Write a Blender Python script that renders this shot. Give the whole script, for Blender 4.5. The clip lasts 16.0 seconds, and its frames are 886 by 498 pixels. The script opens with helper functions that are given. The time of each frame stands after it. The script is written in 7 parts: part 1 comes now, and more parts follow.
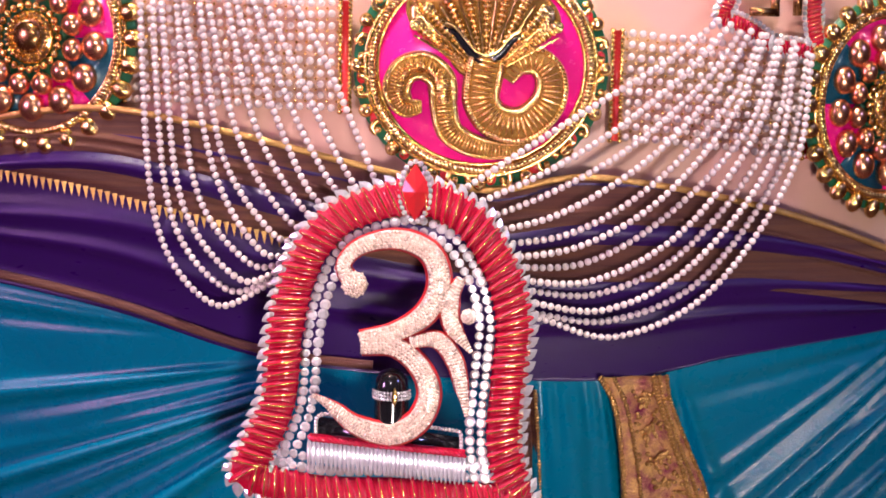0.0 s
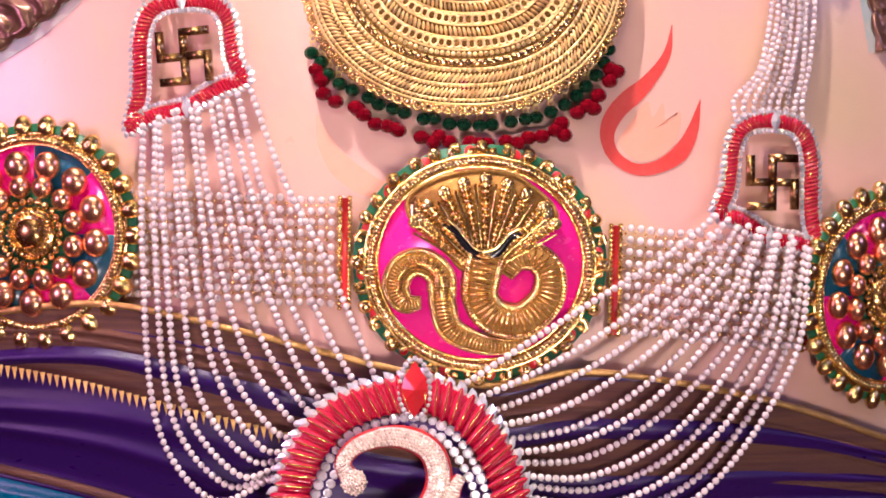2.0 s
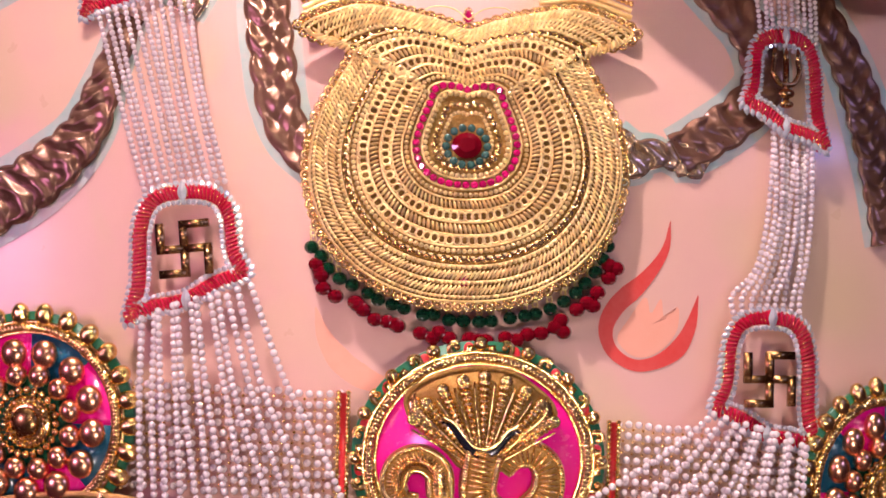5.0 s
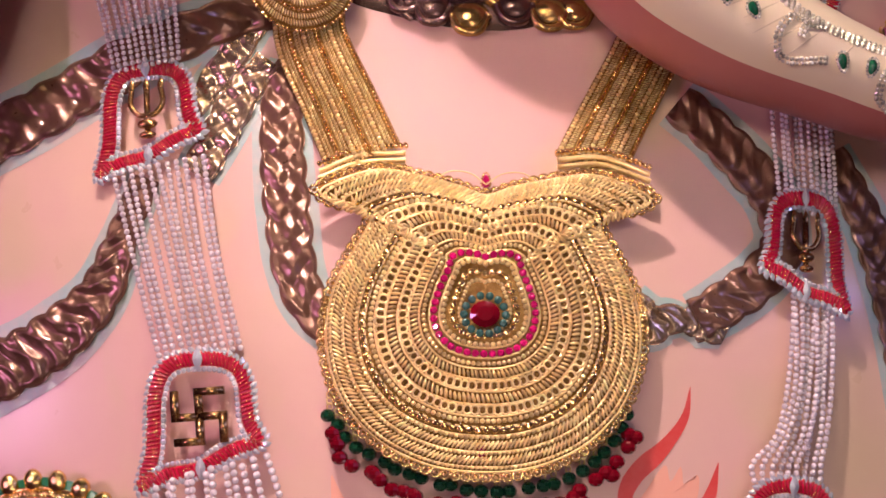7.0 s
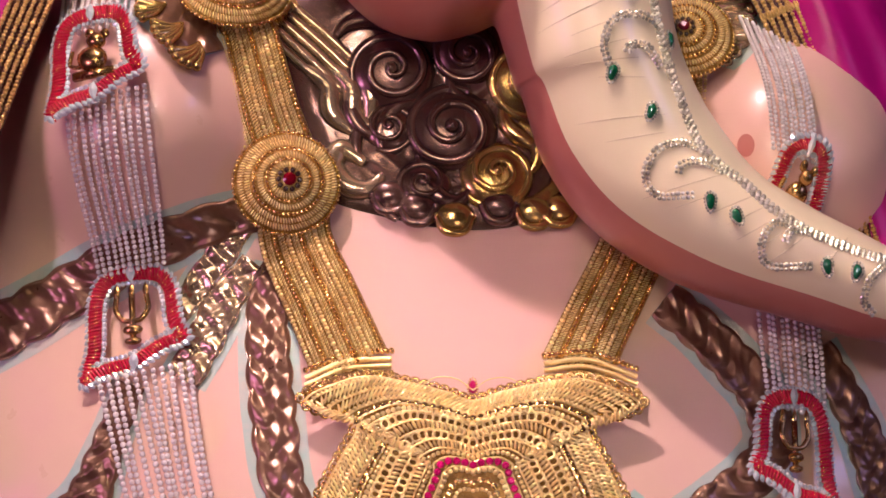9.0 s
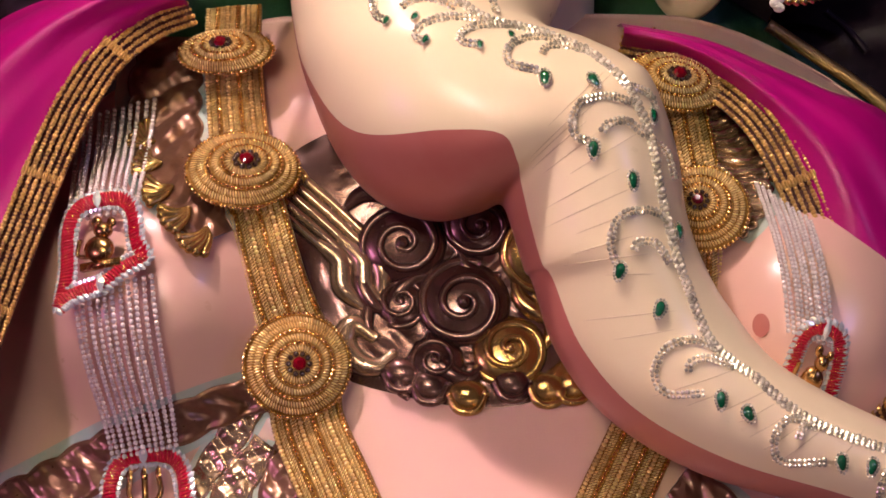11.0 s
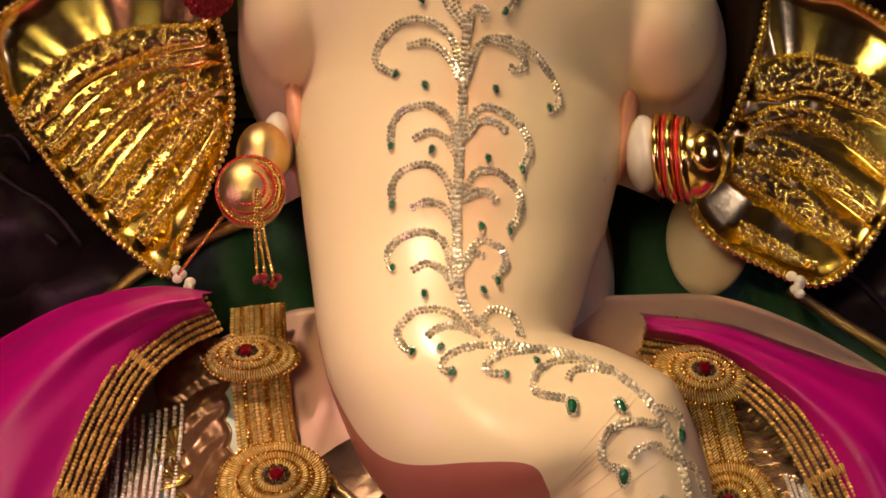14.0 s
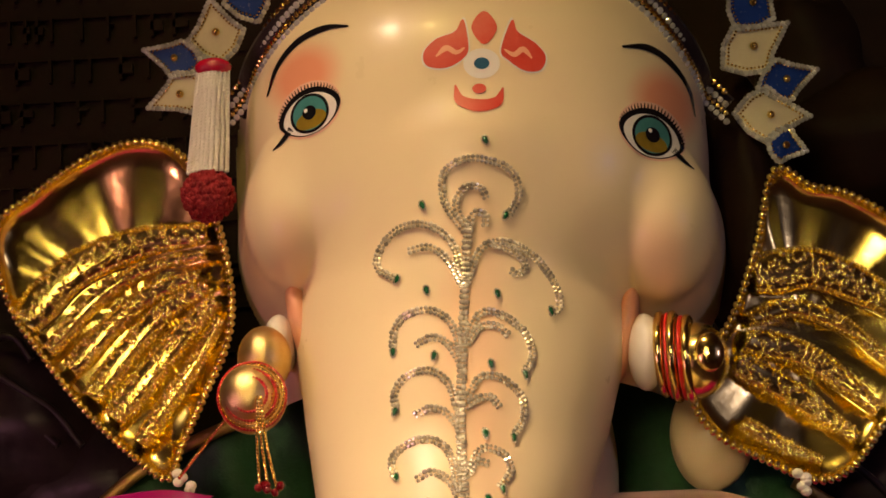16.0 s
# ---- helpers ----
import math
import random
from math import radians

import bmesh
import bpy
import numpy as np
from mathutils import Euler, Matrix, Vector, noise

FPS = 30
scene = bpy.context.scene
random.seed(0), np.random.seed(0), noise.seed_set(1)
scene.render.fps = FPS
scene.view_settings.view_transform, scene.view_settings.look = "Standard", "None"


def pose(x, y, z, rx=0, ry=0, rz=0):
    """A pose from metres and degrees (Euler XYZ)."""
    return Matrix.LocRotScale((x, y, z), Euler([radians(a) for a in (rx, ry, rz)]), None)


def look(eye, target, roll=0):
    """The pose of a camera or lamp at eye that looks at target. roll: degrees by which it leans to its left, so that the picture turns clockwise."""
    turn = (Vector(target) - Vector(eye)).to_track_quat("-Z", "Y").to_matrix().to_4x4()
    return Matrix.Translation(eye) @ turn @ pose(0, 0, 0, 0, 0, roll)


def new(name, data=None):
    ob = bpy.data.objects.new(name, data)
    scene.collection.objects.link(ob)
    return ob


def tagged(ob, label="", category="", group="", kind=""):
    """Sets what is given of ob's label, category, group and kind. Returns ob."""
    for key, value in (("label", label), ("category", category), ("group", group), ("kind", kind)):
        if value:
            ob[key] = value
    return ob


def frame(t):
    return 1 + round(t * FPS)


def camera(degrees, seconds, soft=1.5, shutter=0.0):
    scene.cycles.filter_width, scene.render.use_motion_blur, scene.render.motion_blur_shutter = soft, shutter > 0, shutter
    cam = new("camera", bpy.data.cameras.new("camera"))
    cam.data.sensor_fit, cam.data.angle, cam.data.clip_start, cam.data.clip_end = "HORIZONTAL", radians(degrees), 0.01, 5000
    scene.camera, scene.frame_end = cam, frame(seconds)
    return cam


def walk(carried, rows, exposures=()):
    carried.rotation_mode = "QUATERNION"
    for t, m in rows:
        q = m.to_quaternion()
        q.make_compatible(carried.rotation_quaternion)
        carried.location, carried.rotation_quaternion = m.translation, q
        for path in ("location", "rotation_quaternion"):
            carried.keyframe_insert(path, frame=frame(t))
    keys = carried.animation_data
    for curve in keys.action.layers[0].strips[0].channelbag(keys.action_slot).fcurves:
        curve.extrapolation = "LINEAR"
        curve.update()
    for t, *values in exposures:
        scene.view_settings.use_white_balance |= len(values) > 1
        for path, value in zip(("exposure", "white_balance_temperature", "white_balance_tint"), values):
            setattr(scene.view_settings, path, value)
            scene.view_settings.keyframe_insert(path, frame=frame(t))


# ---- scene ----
cam = camera(28.0, 16.0, soft=1.7)
# seconds, eye x y z, yaw to the left, pitch up, lean: degrees
ROWS = [
    (0.0, 0.0093, -2.2024, 0.3487, -0.708, -5.830, 1.011),
    (0.5, 0.0105, -2.1985, 0.3663, -0.793, -4.871, 0.941),
    (1.0, 0.0142, -2.1971, 0.3867, -0.519, -3.703, 0.528),
    (1.5, 0.0209, -2.1945, 0.4163, -0.401, -2.996, 0.296),
    (2.0, 0.0170, -2.1989, 0.4312, -0.429, -1.691, 0.753),
    (2.5, 0.0140, -2.2009, 0.4498, -0.383, -1.312, 0.864),
    (3.0, 0.0111, -2.2050, 0.4772, -0.400, -0.919, 1.220),
    (3.5, 0.0097, -2.2091, 0.5044, -0.494, -0.648, 1.627),
    (4.0, 0.0110, -2.2085, 0.5331, -0.566, -0.120, 1.469),
    (4.2, 0.0069, -2.2082, 0.5442, -0.885, 0.022, 1.341),
    (6.3, -0.0487, -2.1822, 0.6815, -1.464, 1.296, 1.337),
    (6.5, -0.0469, -2.1823, 0.6967, -1.294, 1.518, 1.314),
    (7.0, -0.0420, -2.1819, 0.7283, -1.203, 2.235, 1.391),
    (7.5, -0.0375, -2.1813, 0.7603, -1.170, 2.846, 1.282),
    (8.0, -0.0405, -2.1821, 0.7923, -1.309, 3.483, 1.022),
    (8.5, -0.0418, -2.1804, 0.8265, -1.321, 4.103, 0.830),
    (9.0, -0.0324, -2.1851, 0.8756, -1.283, 5.067, 0.636),
    (9.2, -0.0277, -2.1889, 0.8967, -1.335, 5.431, 0.342),
    (11.3, 0.0484, -2.1848, 1.2072, 1.206, 3.391, -0.026),
    (11.5, 0.0507, -2.1882, 1.2272, 1.306, 3.477, -0.093),
    (12.0, 0.0383, -2.1925, 1.2827, 1.343, 4.223, -0.355),
    (12.5, 0.0442, -2.1974, 1.3239, 1.820, 5.013, -0.316),
    (13.0, 0.0418, -2.2042, 1.3684, 1.614, 5.523, -1.107),
    (13.5, 0.0350, -2.2102, 1.4155, 1.343, 5.587, -1.563),
    (14.0, 0.0290, -2.2210, 1.4677, 1.326, 6.024, -2.018),
    (14.5, 0.0303, -2.2273, 1.5021, 1.351, 6.864, -2.286),
    (15.0, 0.0358, -2.2302, 1.5317, 1.081, 8.296, -3.023),
    (15.5, 0.0293, -2.2278, 1.5410, 0.877, 9.296, -3.252),
    (16.0, 0.0213, -2.2256, 1.5451, 0.916, 10.664, -2.878),
]


def aim(x, y, z, yaw, pitch, lean):
    a, b = radians(yaw), radians(pitch)
    d = Vector((-math.sin(a) * math.cos(b), math.cos(a) * math.cos(b), math.sin(b)))
    return look((x, y, z), Vector((x, y, z)) + d, lean)


walk(cam, [(r[0], aim(*r[1:])) for r in ROWS],
     [(0.0, 0.90, 5800, 11), (4.0, 0.58, 5800, 14), (6.5, 0.24, 5800, 14), (9.0, 0.14, 5800, 14), (12.0, -0.08, 6500, 10), (16.0, -0.42, 9300, 0)])

# ---------------------------------------------------------------- light
world = bpy.data.worlds.new("hall_air")
scene.world = world
world.use_nodes = True
world.node_tree.nodes["Background"].inputs[0].default_value = (0.35, 0.26, 0.38, 1)
world.node_tree.nodes["Background"].inputs[1].default_value = 0.05


def stage_lamp(name, place, target, size, watts, colour):
    data = bpy.data.lights.new(name, "AREA")
    data.shape, data.size, data.energy, data.color = "DISK", size, watts, colour
    ob = new(name, data)
    ob.matrix_world = look(place, target)
    return ob


key = stage_lamp("stage_lamp_key", (-1.0, -1.6, 4.3), (0.12, 0.0, 0.45), 0.16, 8.8, (1.0, 0.75, 0.68))
key.data.spread = radians(40)
stage_lamp("stage_lamp_amber", (-0.35, -1.8, 4.3), (0.05, 0.1, 0.9), 0.12, 19, (1.0, 0.78, 0.34))
front_lamp = stage_lamp("stage_lamp_front", (-0.5, -4.4, 1.9), (0.04, 0.0, 1.0), 0.35, 1.2, (1.0, 0.77, 0.72))
front_lamp.data.spread = radians(30)
stage_lamp("stage_lamp_pink", (-3.0, -2.0, 0.9), (0.0, 0.1, 0.8), 0.8, 27, (1.0, 0.44, 0.82))
# added fill with no known source, brightens the bell pendant and lower cloth
low = stage_lamp("fill_lamp_low", (0.7, -3.8, -0.7), (0.0, 0.0, 0.0), 0.7, 2.5, (1.0, 0.78, 0.66))
low.data.spread = radians(34)
# added fill with no known source, a wide disc that brightens ears and face
face = stage_lamp("fill_lamp_face", (-0.9, -4.6, 2.3), (0.08, 0.1, 1.72), 1.1, 2.6, (1.0, 0.82, 0.52))
face.data.spread = radians(33)
stage_lamp("stage_lamp_violet", (2.9, -2.3, 2.0), (0.1, 0.1, 0.9), 0.35, 13, (0.48, 0.45, 1.0))


# ---------------------------------------------------------------- materials
def material(name, base, rough=0.5, metal=0.0, vary=None, scale=8.0, amount=0.5, bump=0.0, bump_scale=60.0,
             coat=0.0, sheen=0.0, spec=0.5, stretch=(1, 1, 1), per_object=0.0, transmission=0.0):
    m = bpy.data.materials.new(name)
    m.use_nodes = True
    t = m.node_tree
    n, link = t.nodes, t.links
    b = n["Principled BSDF"]
    b.inputs["Base Color"].default_value = (*base, 1)
    b.inputs["Roughness"].default_value = rough
    b.inputs["Metallic"].default_value = metal
    b.inputs["Coat Weight"].default_value = coat
    b.inputs["Coat Roughness"].default_value = 0.12
    b.inputs["Sheen Weight"].default_value = sheen
    b.inputs["Specular IOR Level"].default_value = spec
    b.inputs["Transmission Weight"].default_value = transmission
    geo = n.new("ShaderNodeTexCoord")
    mp = n.new("ShaderNodeMapping")
    mp.inputs["Scale"].default_value = stretch
    link.new(geo.outputs["Object"], mp.inputs[0])
    if vary:
        big, fine = n.new("ShaderNodeTexNoise"), n.new("ShaderNodeTexNoise")
        big.inputs["Scale"].default_value, fine.inputs["Scale"].default_value = scale, scale * 9
        for x in (big, fine):
            x.inputs["Detail"].default_value = 5
            link.new(mp.outputs[0], x.inputs["Vector"])
        s = n.new("ShaderNodeMath")
        s.operation = "MULTIPLY_ADD"
        link.new(fine.outputs[0], s.inputs[0])
        s.inputs[1].default_value = 0.4
        link.new(big.outputs[0], s.inputs[2])
        r = n.new("ShaderNodeMapRange")
        r.inputs["From Min"].default_value, r.inputs["From Max"].default_value = 0.45, 0.95
        r.inputs["To Max"].default_value = amount
        link.new(s.outputs[0], r.inputs["Value"])
        mix = n.new("ShaderNodeMix")
        mix.data_type = "RGBA"
        mix.inputs["A"].default_value, mix.inputs["B"].default_value = (*base, 1), (*vary, 1)
        link.new(r.outputs[0], mix.inputs["Factor"])
        link.new(mix.outputs["Result"], b.inputs["Base Color"])
        r2 = n.new("ShaderNodeMapRange")
        r2.inputs["To Min"].default_value, r2.inputs["To Max"].default_value = max(0.02, rough * 0.75), min(1, rough * 1.3)
        link.new(fine.outputs[0], r2.inputs["Value"])
        link.new(r2.outputs[0], b.inputs["Roughness"])
    if bump:
        bn, bu = n.new("ShaderNodeTexNoise"), n.new("ShaderNodeBump")
        bn.inputs["Scale"].default_value, bn.inputs["Detail"].default_value = bump_scale, 4
        link.new(mp.outputs[0], bn.inputs["Vector"])
        bu.inputs["Strength"].default_value, bu.inputs["Distance"].default_value = bump, 0.004
        link.new(bn.outputs[0], bu.inputs["Height"])
        link.new(bu.outputs[0], b.inputs["Normal"])
    return m


def islands(m, spread):
    """Lets every loose piece of a mesh differ a little in brightness."""
    t = m.node_tree
    b = t.nodes["Principled BSDF"]
    g = t.nodes.new("ShaderNodeNewGeometry")
    h = t.nodes.new("ShaderNodeHueSaturation")
    r = t.nodes.new("ShaderNodeMapRange")
    r.inputs["To Min"].default_value, r.inputs["To Max"].default_value = 1 - spread, 1 + spread
    t.links.new(g.outputs["Random Per Island"], r.inputs["Value"])
    t.links.new(r.outputs[0], h.inputs["Value"])
    src = b.inputs["Base Color"]
    if src.is_linked:
        t.links.new(src.links[0].from_socket, h.inputs["Color"])
    else:
        h.inputs["Color"].default_value = src.default_value
    t.links.new(h.outputs[0], src)
    return m


SKIN = material("painted_plaster_peach", (0.70, 0.46, 0.33), 0.30, vary=(0.68, 0.37, 0.35), scale=2.2, amount=0.8, bump=0.02, bump_scale=30, coat=0.12, spec=0.4)
skin_nodes = SKIN.node_tree
patch, fade, tint = skin_nodes.nodes.new("ShaderNodeTexNoise"), skin_nodes.nodes.new("ShaderNodeMapRange"), skin_nodes.nodes.new("ShaderNodeMix")
patch.inputs["Scale"].default_value, patch.inputs["Detail"].default_value, patch.inputs["Distortion"].default_value = 3.4, 2, 0.8
fade.inputs["From Min"].default_value, fade.inputs["From Max"].default_value, fade.inputs["To Max"].default_value = 0.52, 0.66, 0.75
tint.data_type = "RGBA"
tint.inputs["B"].default_value = (0.62, 0.46, 0.27, 1)
skin_nodes.links.new([n for n in skin_nodes.nodes if n.type == "TEX_COORD"][0].outputs["Object"], patch.inputs["Vector"])
skin_nodes.links.new(patch.outputs[0], fade.inputs["Value"])
skin_nodes.links.new(fade.outputs[0], tint.inputs["Factor"])
skin_base = skin_nodes.nodes["Principled BSDF"].inputs["Base Color"]
skin_nodes.links.new(skin_base.links[0].from_socket, tint.inputs["A"])
skin_nodes.links.new(tint.outputs["Result"], skin_base)
CREAM = material("painted_plaster_cream", (0.80, 0.665, 0.43), 0.30, vary=(0.80, 0.60, 0.42), scale=2.5, amount=0.6, bump=0.03, bump_scale=40, coat=0.08, spec=0.35)
def airbrush(m, centre, reach, core, colour, strength):
    """Soft sprayed paint round a point of the figure."""
    t = m.node_tree
    n, link = t.nodes, t.links
    src = n["Principled BSDF"].inputs["Base Color"]
    co = [k for k in n if k.type == "TEX_COORD"][0]
    mp, ln, r, mix = n.new("ShaderNodeMapping"), n.new("ShaderNodeVectorMath"), n.new("ShaderNodeMapRange"), n.new("ShaderNodeMix")
    base = (0.05, 0.4, -1.2)
    mp.inputs["Scale"].default_value = [1 / k for k in reach]
    mp.inputs["Location"].default_value = [-(c - b) / k for c, b, k in zip(centre, base, reach)]
    ln.operation = "LENGTH"
    r.interpolation_type = "SMOOTHSTEP"
    r.inputs["From Min"].default_value, r.inputs["From Max"].default_value = core, 1.0
    r.inputs["To Min"].default_value, r.inputs["To Max"].default_value = strength, 0.0
    mix.data_type = "RGBA"
    link.new(co.outputs["Object"], mp.inputs[0])
    link.new(mp.outputs[0], ln.inputs[0])
    link.new(ln.outputs["Value"], r.inputs["Value"])
    link.new(r.outputs[0], mix.inputs["Factor"])
    link.new(src.links[0].from_socket, mix.inputs["A"])
    mix.inputs["B"].default_value = (*colour, 1)
    link.new(mix.outputs["Result"], src)


SPRAY = (0.80, 0.27, 0.17)
airbrush(CREAM, (-0.192, 0.10, 2.222), (0.068, 0.5, 0.062), 0.35, SPRAY, 0.85)
airbrush(CREAM, (0.296, 0.10, 2.164), (0.068, 0.5, 0.062), 0.35, SPRAY, 0.85)
airbrush(CREAM, (0.02, 0.0, 1.80), (0.075, 0.5, 0.34), 0.1, (0.80, 0.42, 0.27), 0.45)
airbrush(CREAM, (-0.215, 0.10, 1.99), (0.05, 0.5, 0.09), 0.1, (0.74, 0.40, 0.26), 0.5)
airbrush(CREAM, (0.27, 0.10, 1.95), (0.06, 0.5, 0.09), 0.1, (0.74, 0.40, 0.26), 0.5)
MAROON = material("painted_plaster_maroon", (0.42, 0.12, 0.10), 0.4, vary=(0.5, 0.2, 0.16), scale=5, coat=0.15)
PEARL = islands(material("pearl", (0.70, 0.61, 0.60), 0.15, coat=1.0, vary=(0.74, 0.62, 0.60), scale=14, amount=0.5), 0.06)
GOLD = islands(material("polished_gold", (1.0, 0.75, 0.32), 0.16, 1.0, vary=(0.78, 0.46, 0.10), scale=40, amount=0.7, bump=0.12, bump_scale=220), 0.12)
FILIGREE = islands(material("filigree_gold", (1.0, 0.77, 0.38), 0.36, 1.0, vary=(0.85, 0.54, 0.18), scale=60, amount=0.7, bump=0.25, bump_scale=500), 0.25)
# ground gold darkened so grooves between rows and ribs look shaded
PLATE = material("matt_gold_ground", (0.46, 0.27, 0.08), 0.5, 1.0, vary=(0.26, 0.13, 0.03), scale=70, amount=0.9, bump=0.5, bump_scale=400)
BRONZE = material("moulded_bronze_paint", (0.27, 0.135, 0.08), 0.30, 0.6, vary=(0.14, 0.065, 0.045), scale=12, amount=0.9, bump=0.25, bump_scale=60, coat=0.3)
ANTIQUE = material("moulded_gold_paint", (0.60, 0.40, 0.13), 0.22, 0.9, vary=(0.32, 0.17, 0.06), scale=14, amount=0.9, bump=0.25, bump_scale=60)
# petal gold with the reflection of the red ground put into its colour
RED_LIT_GOLD = islands(material("red_lit_gold", (0.98, 0.55, 0.32), 0.26, 1.0, vary=(0.80, 0.30, 0.16), scale=40, amount=0.7), 0.1)
RED = islands(material("red_satin_thread", (0.48, 0.004, 0.035), 0.18, coat=0.4, bump=0.3, bump_scale=300), 0.2)
PINK = material("pink_enamel", (0.86, 0.01, 0.27), 0.25, vary=(0.80, 0.02, 0.33), scale=12, amount=0.4, coat=0.5)
GREEN_ENAMEL = material("green_enamel", (0.02, 0.16, 0.07), 0.3, coat=0.4, vary=(0.02, 0.08, 0.05), scale=20)
BLUE_ENAMEL = material("blue_enamel", (0.01, 0.10, 0.18), 0.3, coat=0.4, vary=(0.01, 0.06, 0.12), scale=20)
RED_ENAMEL = material("red_enamel", (0.60, 0.02, 0.02), 0.3, coat=0.4, vary=(0.4, 0.01, 0.03), scale=20)
CRYSTAL = islands(material("foiled_crystal", (0.86, 0.85, 0.90), 0.12, 0.55, coat=0.4), 0.25)
SILVER = islands(material("silver_bead_cord", (0.88, 0.80, 0.64), 0.22, 0.55, coat=0.3), 0.45)
OMCRYSTAL = islands(material("champagne_crystal", (0.88, 0.72, 0.60), 0.18, 0.35, coat=0.4), 0.3)
RUBY = islands(material("ruby_glass", (0.13, 0.001, 0.006), 0.08, coat=0.4, spec=0.6), 0.25)
MAGENTA_STONE = islands(material("magenta_glass", (0.42, 0.006, 0.09), 0.08, coat=0.8, spec=0.8), 0.25)
DULL_STONE = material("dark_brown_stone", (0.05, 0.018, 0.012), 0.15, coat=0.4, vary=(0.02, 0.03, 0.015), scale=90)
DULL_GREEN = material("dull_teal_stone", (0.035, 0.10, 0.075), 0.2, coat=0.4, vary=(0.02, 0.05, 0.04), scale=60)
SILVERGOLD = material("moulded_silver_gold_paint", (0.52, 0.36, 0.21), 0.22, 0.75, vary=(0.24, 0.15, 0.12), scale=14, amount=0.9, bump=0.2, bump_scale=60)
EMERALD = islands(material("green_glass", (0.003, 0.09, 0.03), 0.06, coat=0.8, spec=0.8), 0.3)
DARK_GREEN = islands(material("dark_green_glass_bead", (0.004, 0.035, 0.014), 0.08, coat=0.5, spec=0.6), 0.3)
BLACK = material("black_glass", (0.008, 0.008, 0.01), 0.08, coat=0.6)
PURPLE = material("purple_silk", (0.030, 0.004, 0.105), 0.30, vary=(0.02, 0.003, 0.055), scale=6, sheen=0.0, bump=0.2, bump_scale=350, stretch=(1, 1, 3))
TEAL = material("teal_silk", (0.003, 0.21, 0.34), 0.27, vary=(0.002, 0.12, 0.25), scale=4, sheen=0.0, bump=0.15, bump_scale=350)
BROWN_ZARI = material("brown_gold_woven_border", (0.075, 0.022, 0.028), 0.45, 0.2, vary=(0.20, 0.085, 0.04), scale=5, amount=0.9, stretch=(0.6, 1, 30), bump=0.4, bump_scale=300)
ZARI = material("gold_zari_thread", (0.72, 0.45, 0.15), 0.35, 0.8, vary=(0.35, 0.18, 0.05), scale=60, bump=0.4, bump_scale=400)
MAGENTA = material("magenta_satin", (0.47, 0.002, 0.19), 0.36, vary=(0.36, 0.002, 0.14), scale=3, spec=0.4, bump=0.08, bump_scale=300)
WHITE = material("white_cord", (0.78, 0.74, 0.68), 0.6, vary=(0.66, 0.60, 0.52), scale=40, bump=0.4, bump_scale=300)
IVORY = material("white_gloss_paint", (0.80, 0.76, 0.72), 0.3, coat=0.3, vary=(0.74, 0.66, 0.6), scale=10)
REDPAINT = material("red_paint", (0.62, 0.04, 0.03), 0.35, vary=(0.66, 0.10, 0.08), scale=18, amount=0.8)
SALMON = material("salmon_airbrush_paint", (0.80, 0.36, 0.24), 0.36, vary=(0.80, 0.46, 0.32), scale=8, coat=0.2)
DARKWOOD = material("dark_brown_carved_panel", (0.012, 0.005, 0.003), 0.6, spec=0.15, vary=(0.028, 0.012, 0.007), scale=5, amount=0.9, bump=0.4, bump_scale=40)
DARKSTAT = material("dark_bronze_paint", (0.014, 0.009, 0.012), 0.4, 0.2, spec=0.25, vary=(0.05, 0.03, 0.035), scale=8, amount=0.8, bump=0.4, bump_scale=40)
GREENCLOTH = material("green_velvet", (0.012, 0.10, 0.03), 0.6, sheen=0.3, vary=(0.004, 0.03, 0.012), scale=8, bump=0.3, bump_scale=200)
TEAL_STRIP = material("pale_teal_strip", (0.30, 0.46, 0.42), 0.4, vary=(0.58, 0.46, 0.38), scale=10, amount=0.9)
LID = material("pale_lid_paint", (0.80, 0.48, 0.34), 0.36, vary=(0.75, 0.4, 0.36), scale=20)
IRIS = material("teal_iris_paint", (0.06, 0.24, 0.24), 0.2, coat=0.5, vary=(0.03, 0.14, 0.16), scale=80)
IRIS_LOW = material("olive_iris_paint", (0.28, 0.19, 0.03), 0.2, coat=0.5, vary=(0.16, 0.10, 0.02), scale=80)
# slightly darker cream that paints in the shade of the trunk's creases
CREASE = material("crease_shade_paint", (0.62, 0.47, 0.30), 0.5, vary=(0.66, 0.50, 0.32), scale=20)
# surface of the unseen walls, kept dark so reflections in the gold gain contrast
HALL = material("unseen_hall_surface", (0.17, 0.09, 0.07), 0.8, vary=(0.12, 0.06, 0.05), scale=2, bump=0.3, bump_scale=60)
FLOORMAT = material("worn_brown_carpet", (0.16, 0.07, 0.06), 0.9, vary=(0.10, 0.05, 0.04), scale=6, bump=0.5, bump_scale=150)
BRONZE_EMBLEM = material("dull_gold_emblem", (0.50, 0.28, 0.10), 0.25, 1.0, vary=(0.3, 0.16, 0.06), scale=40)

# ---------------------------------------------------------------- shapes


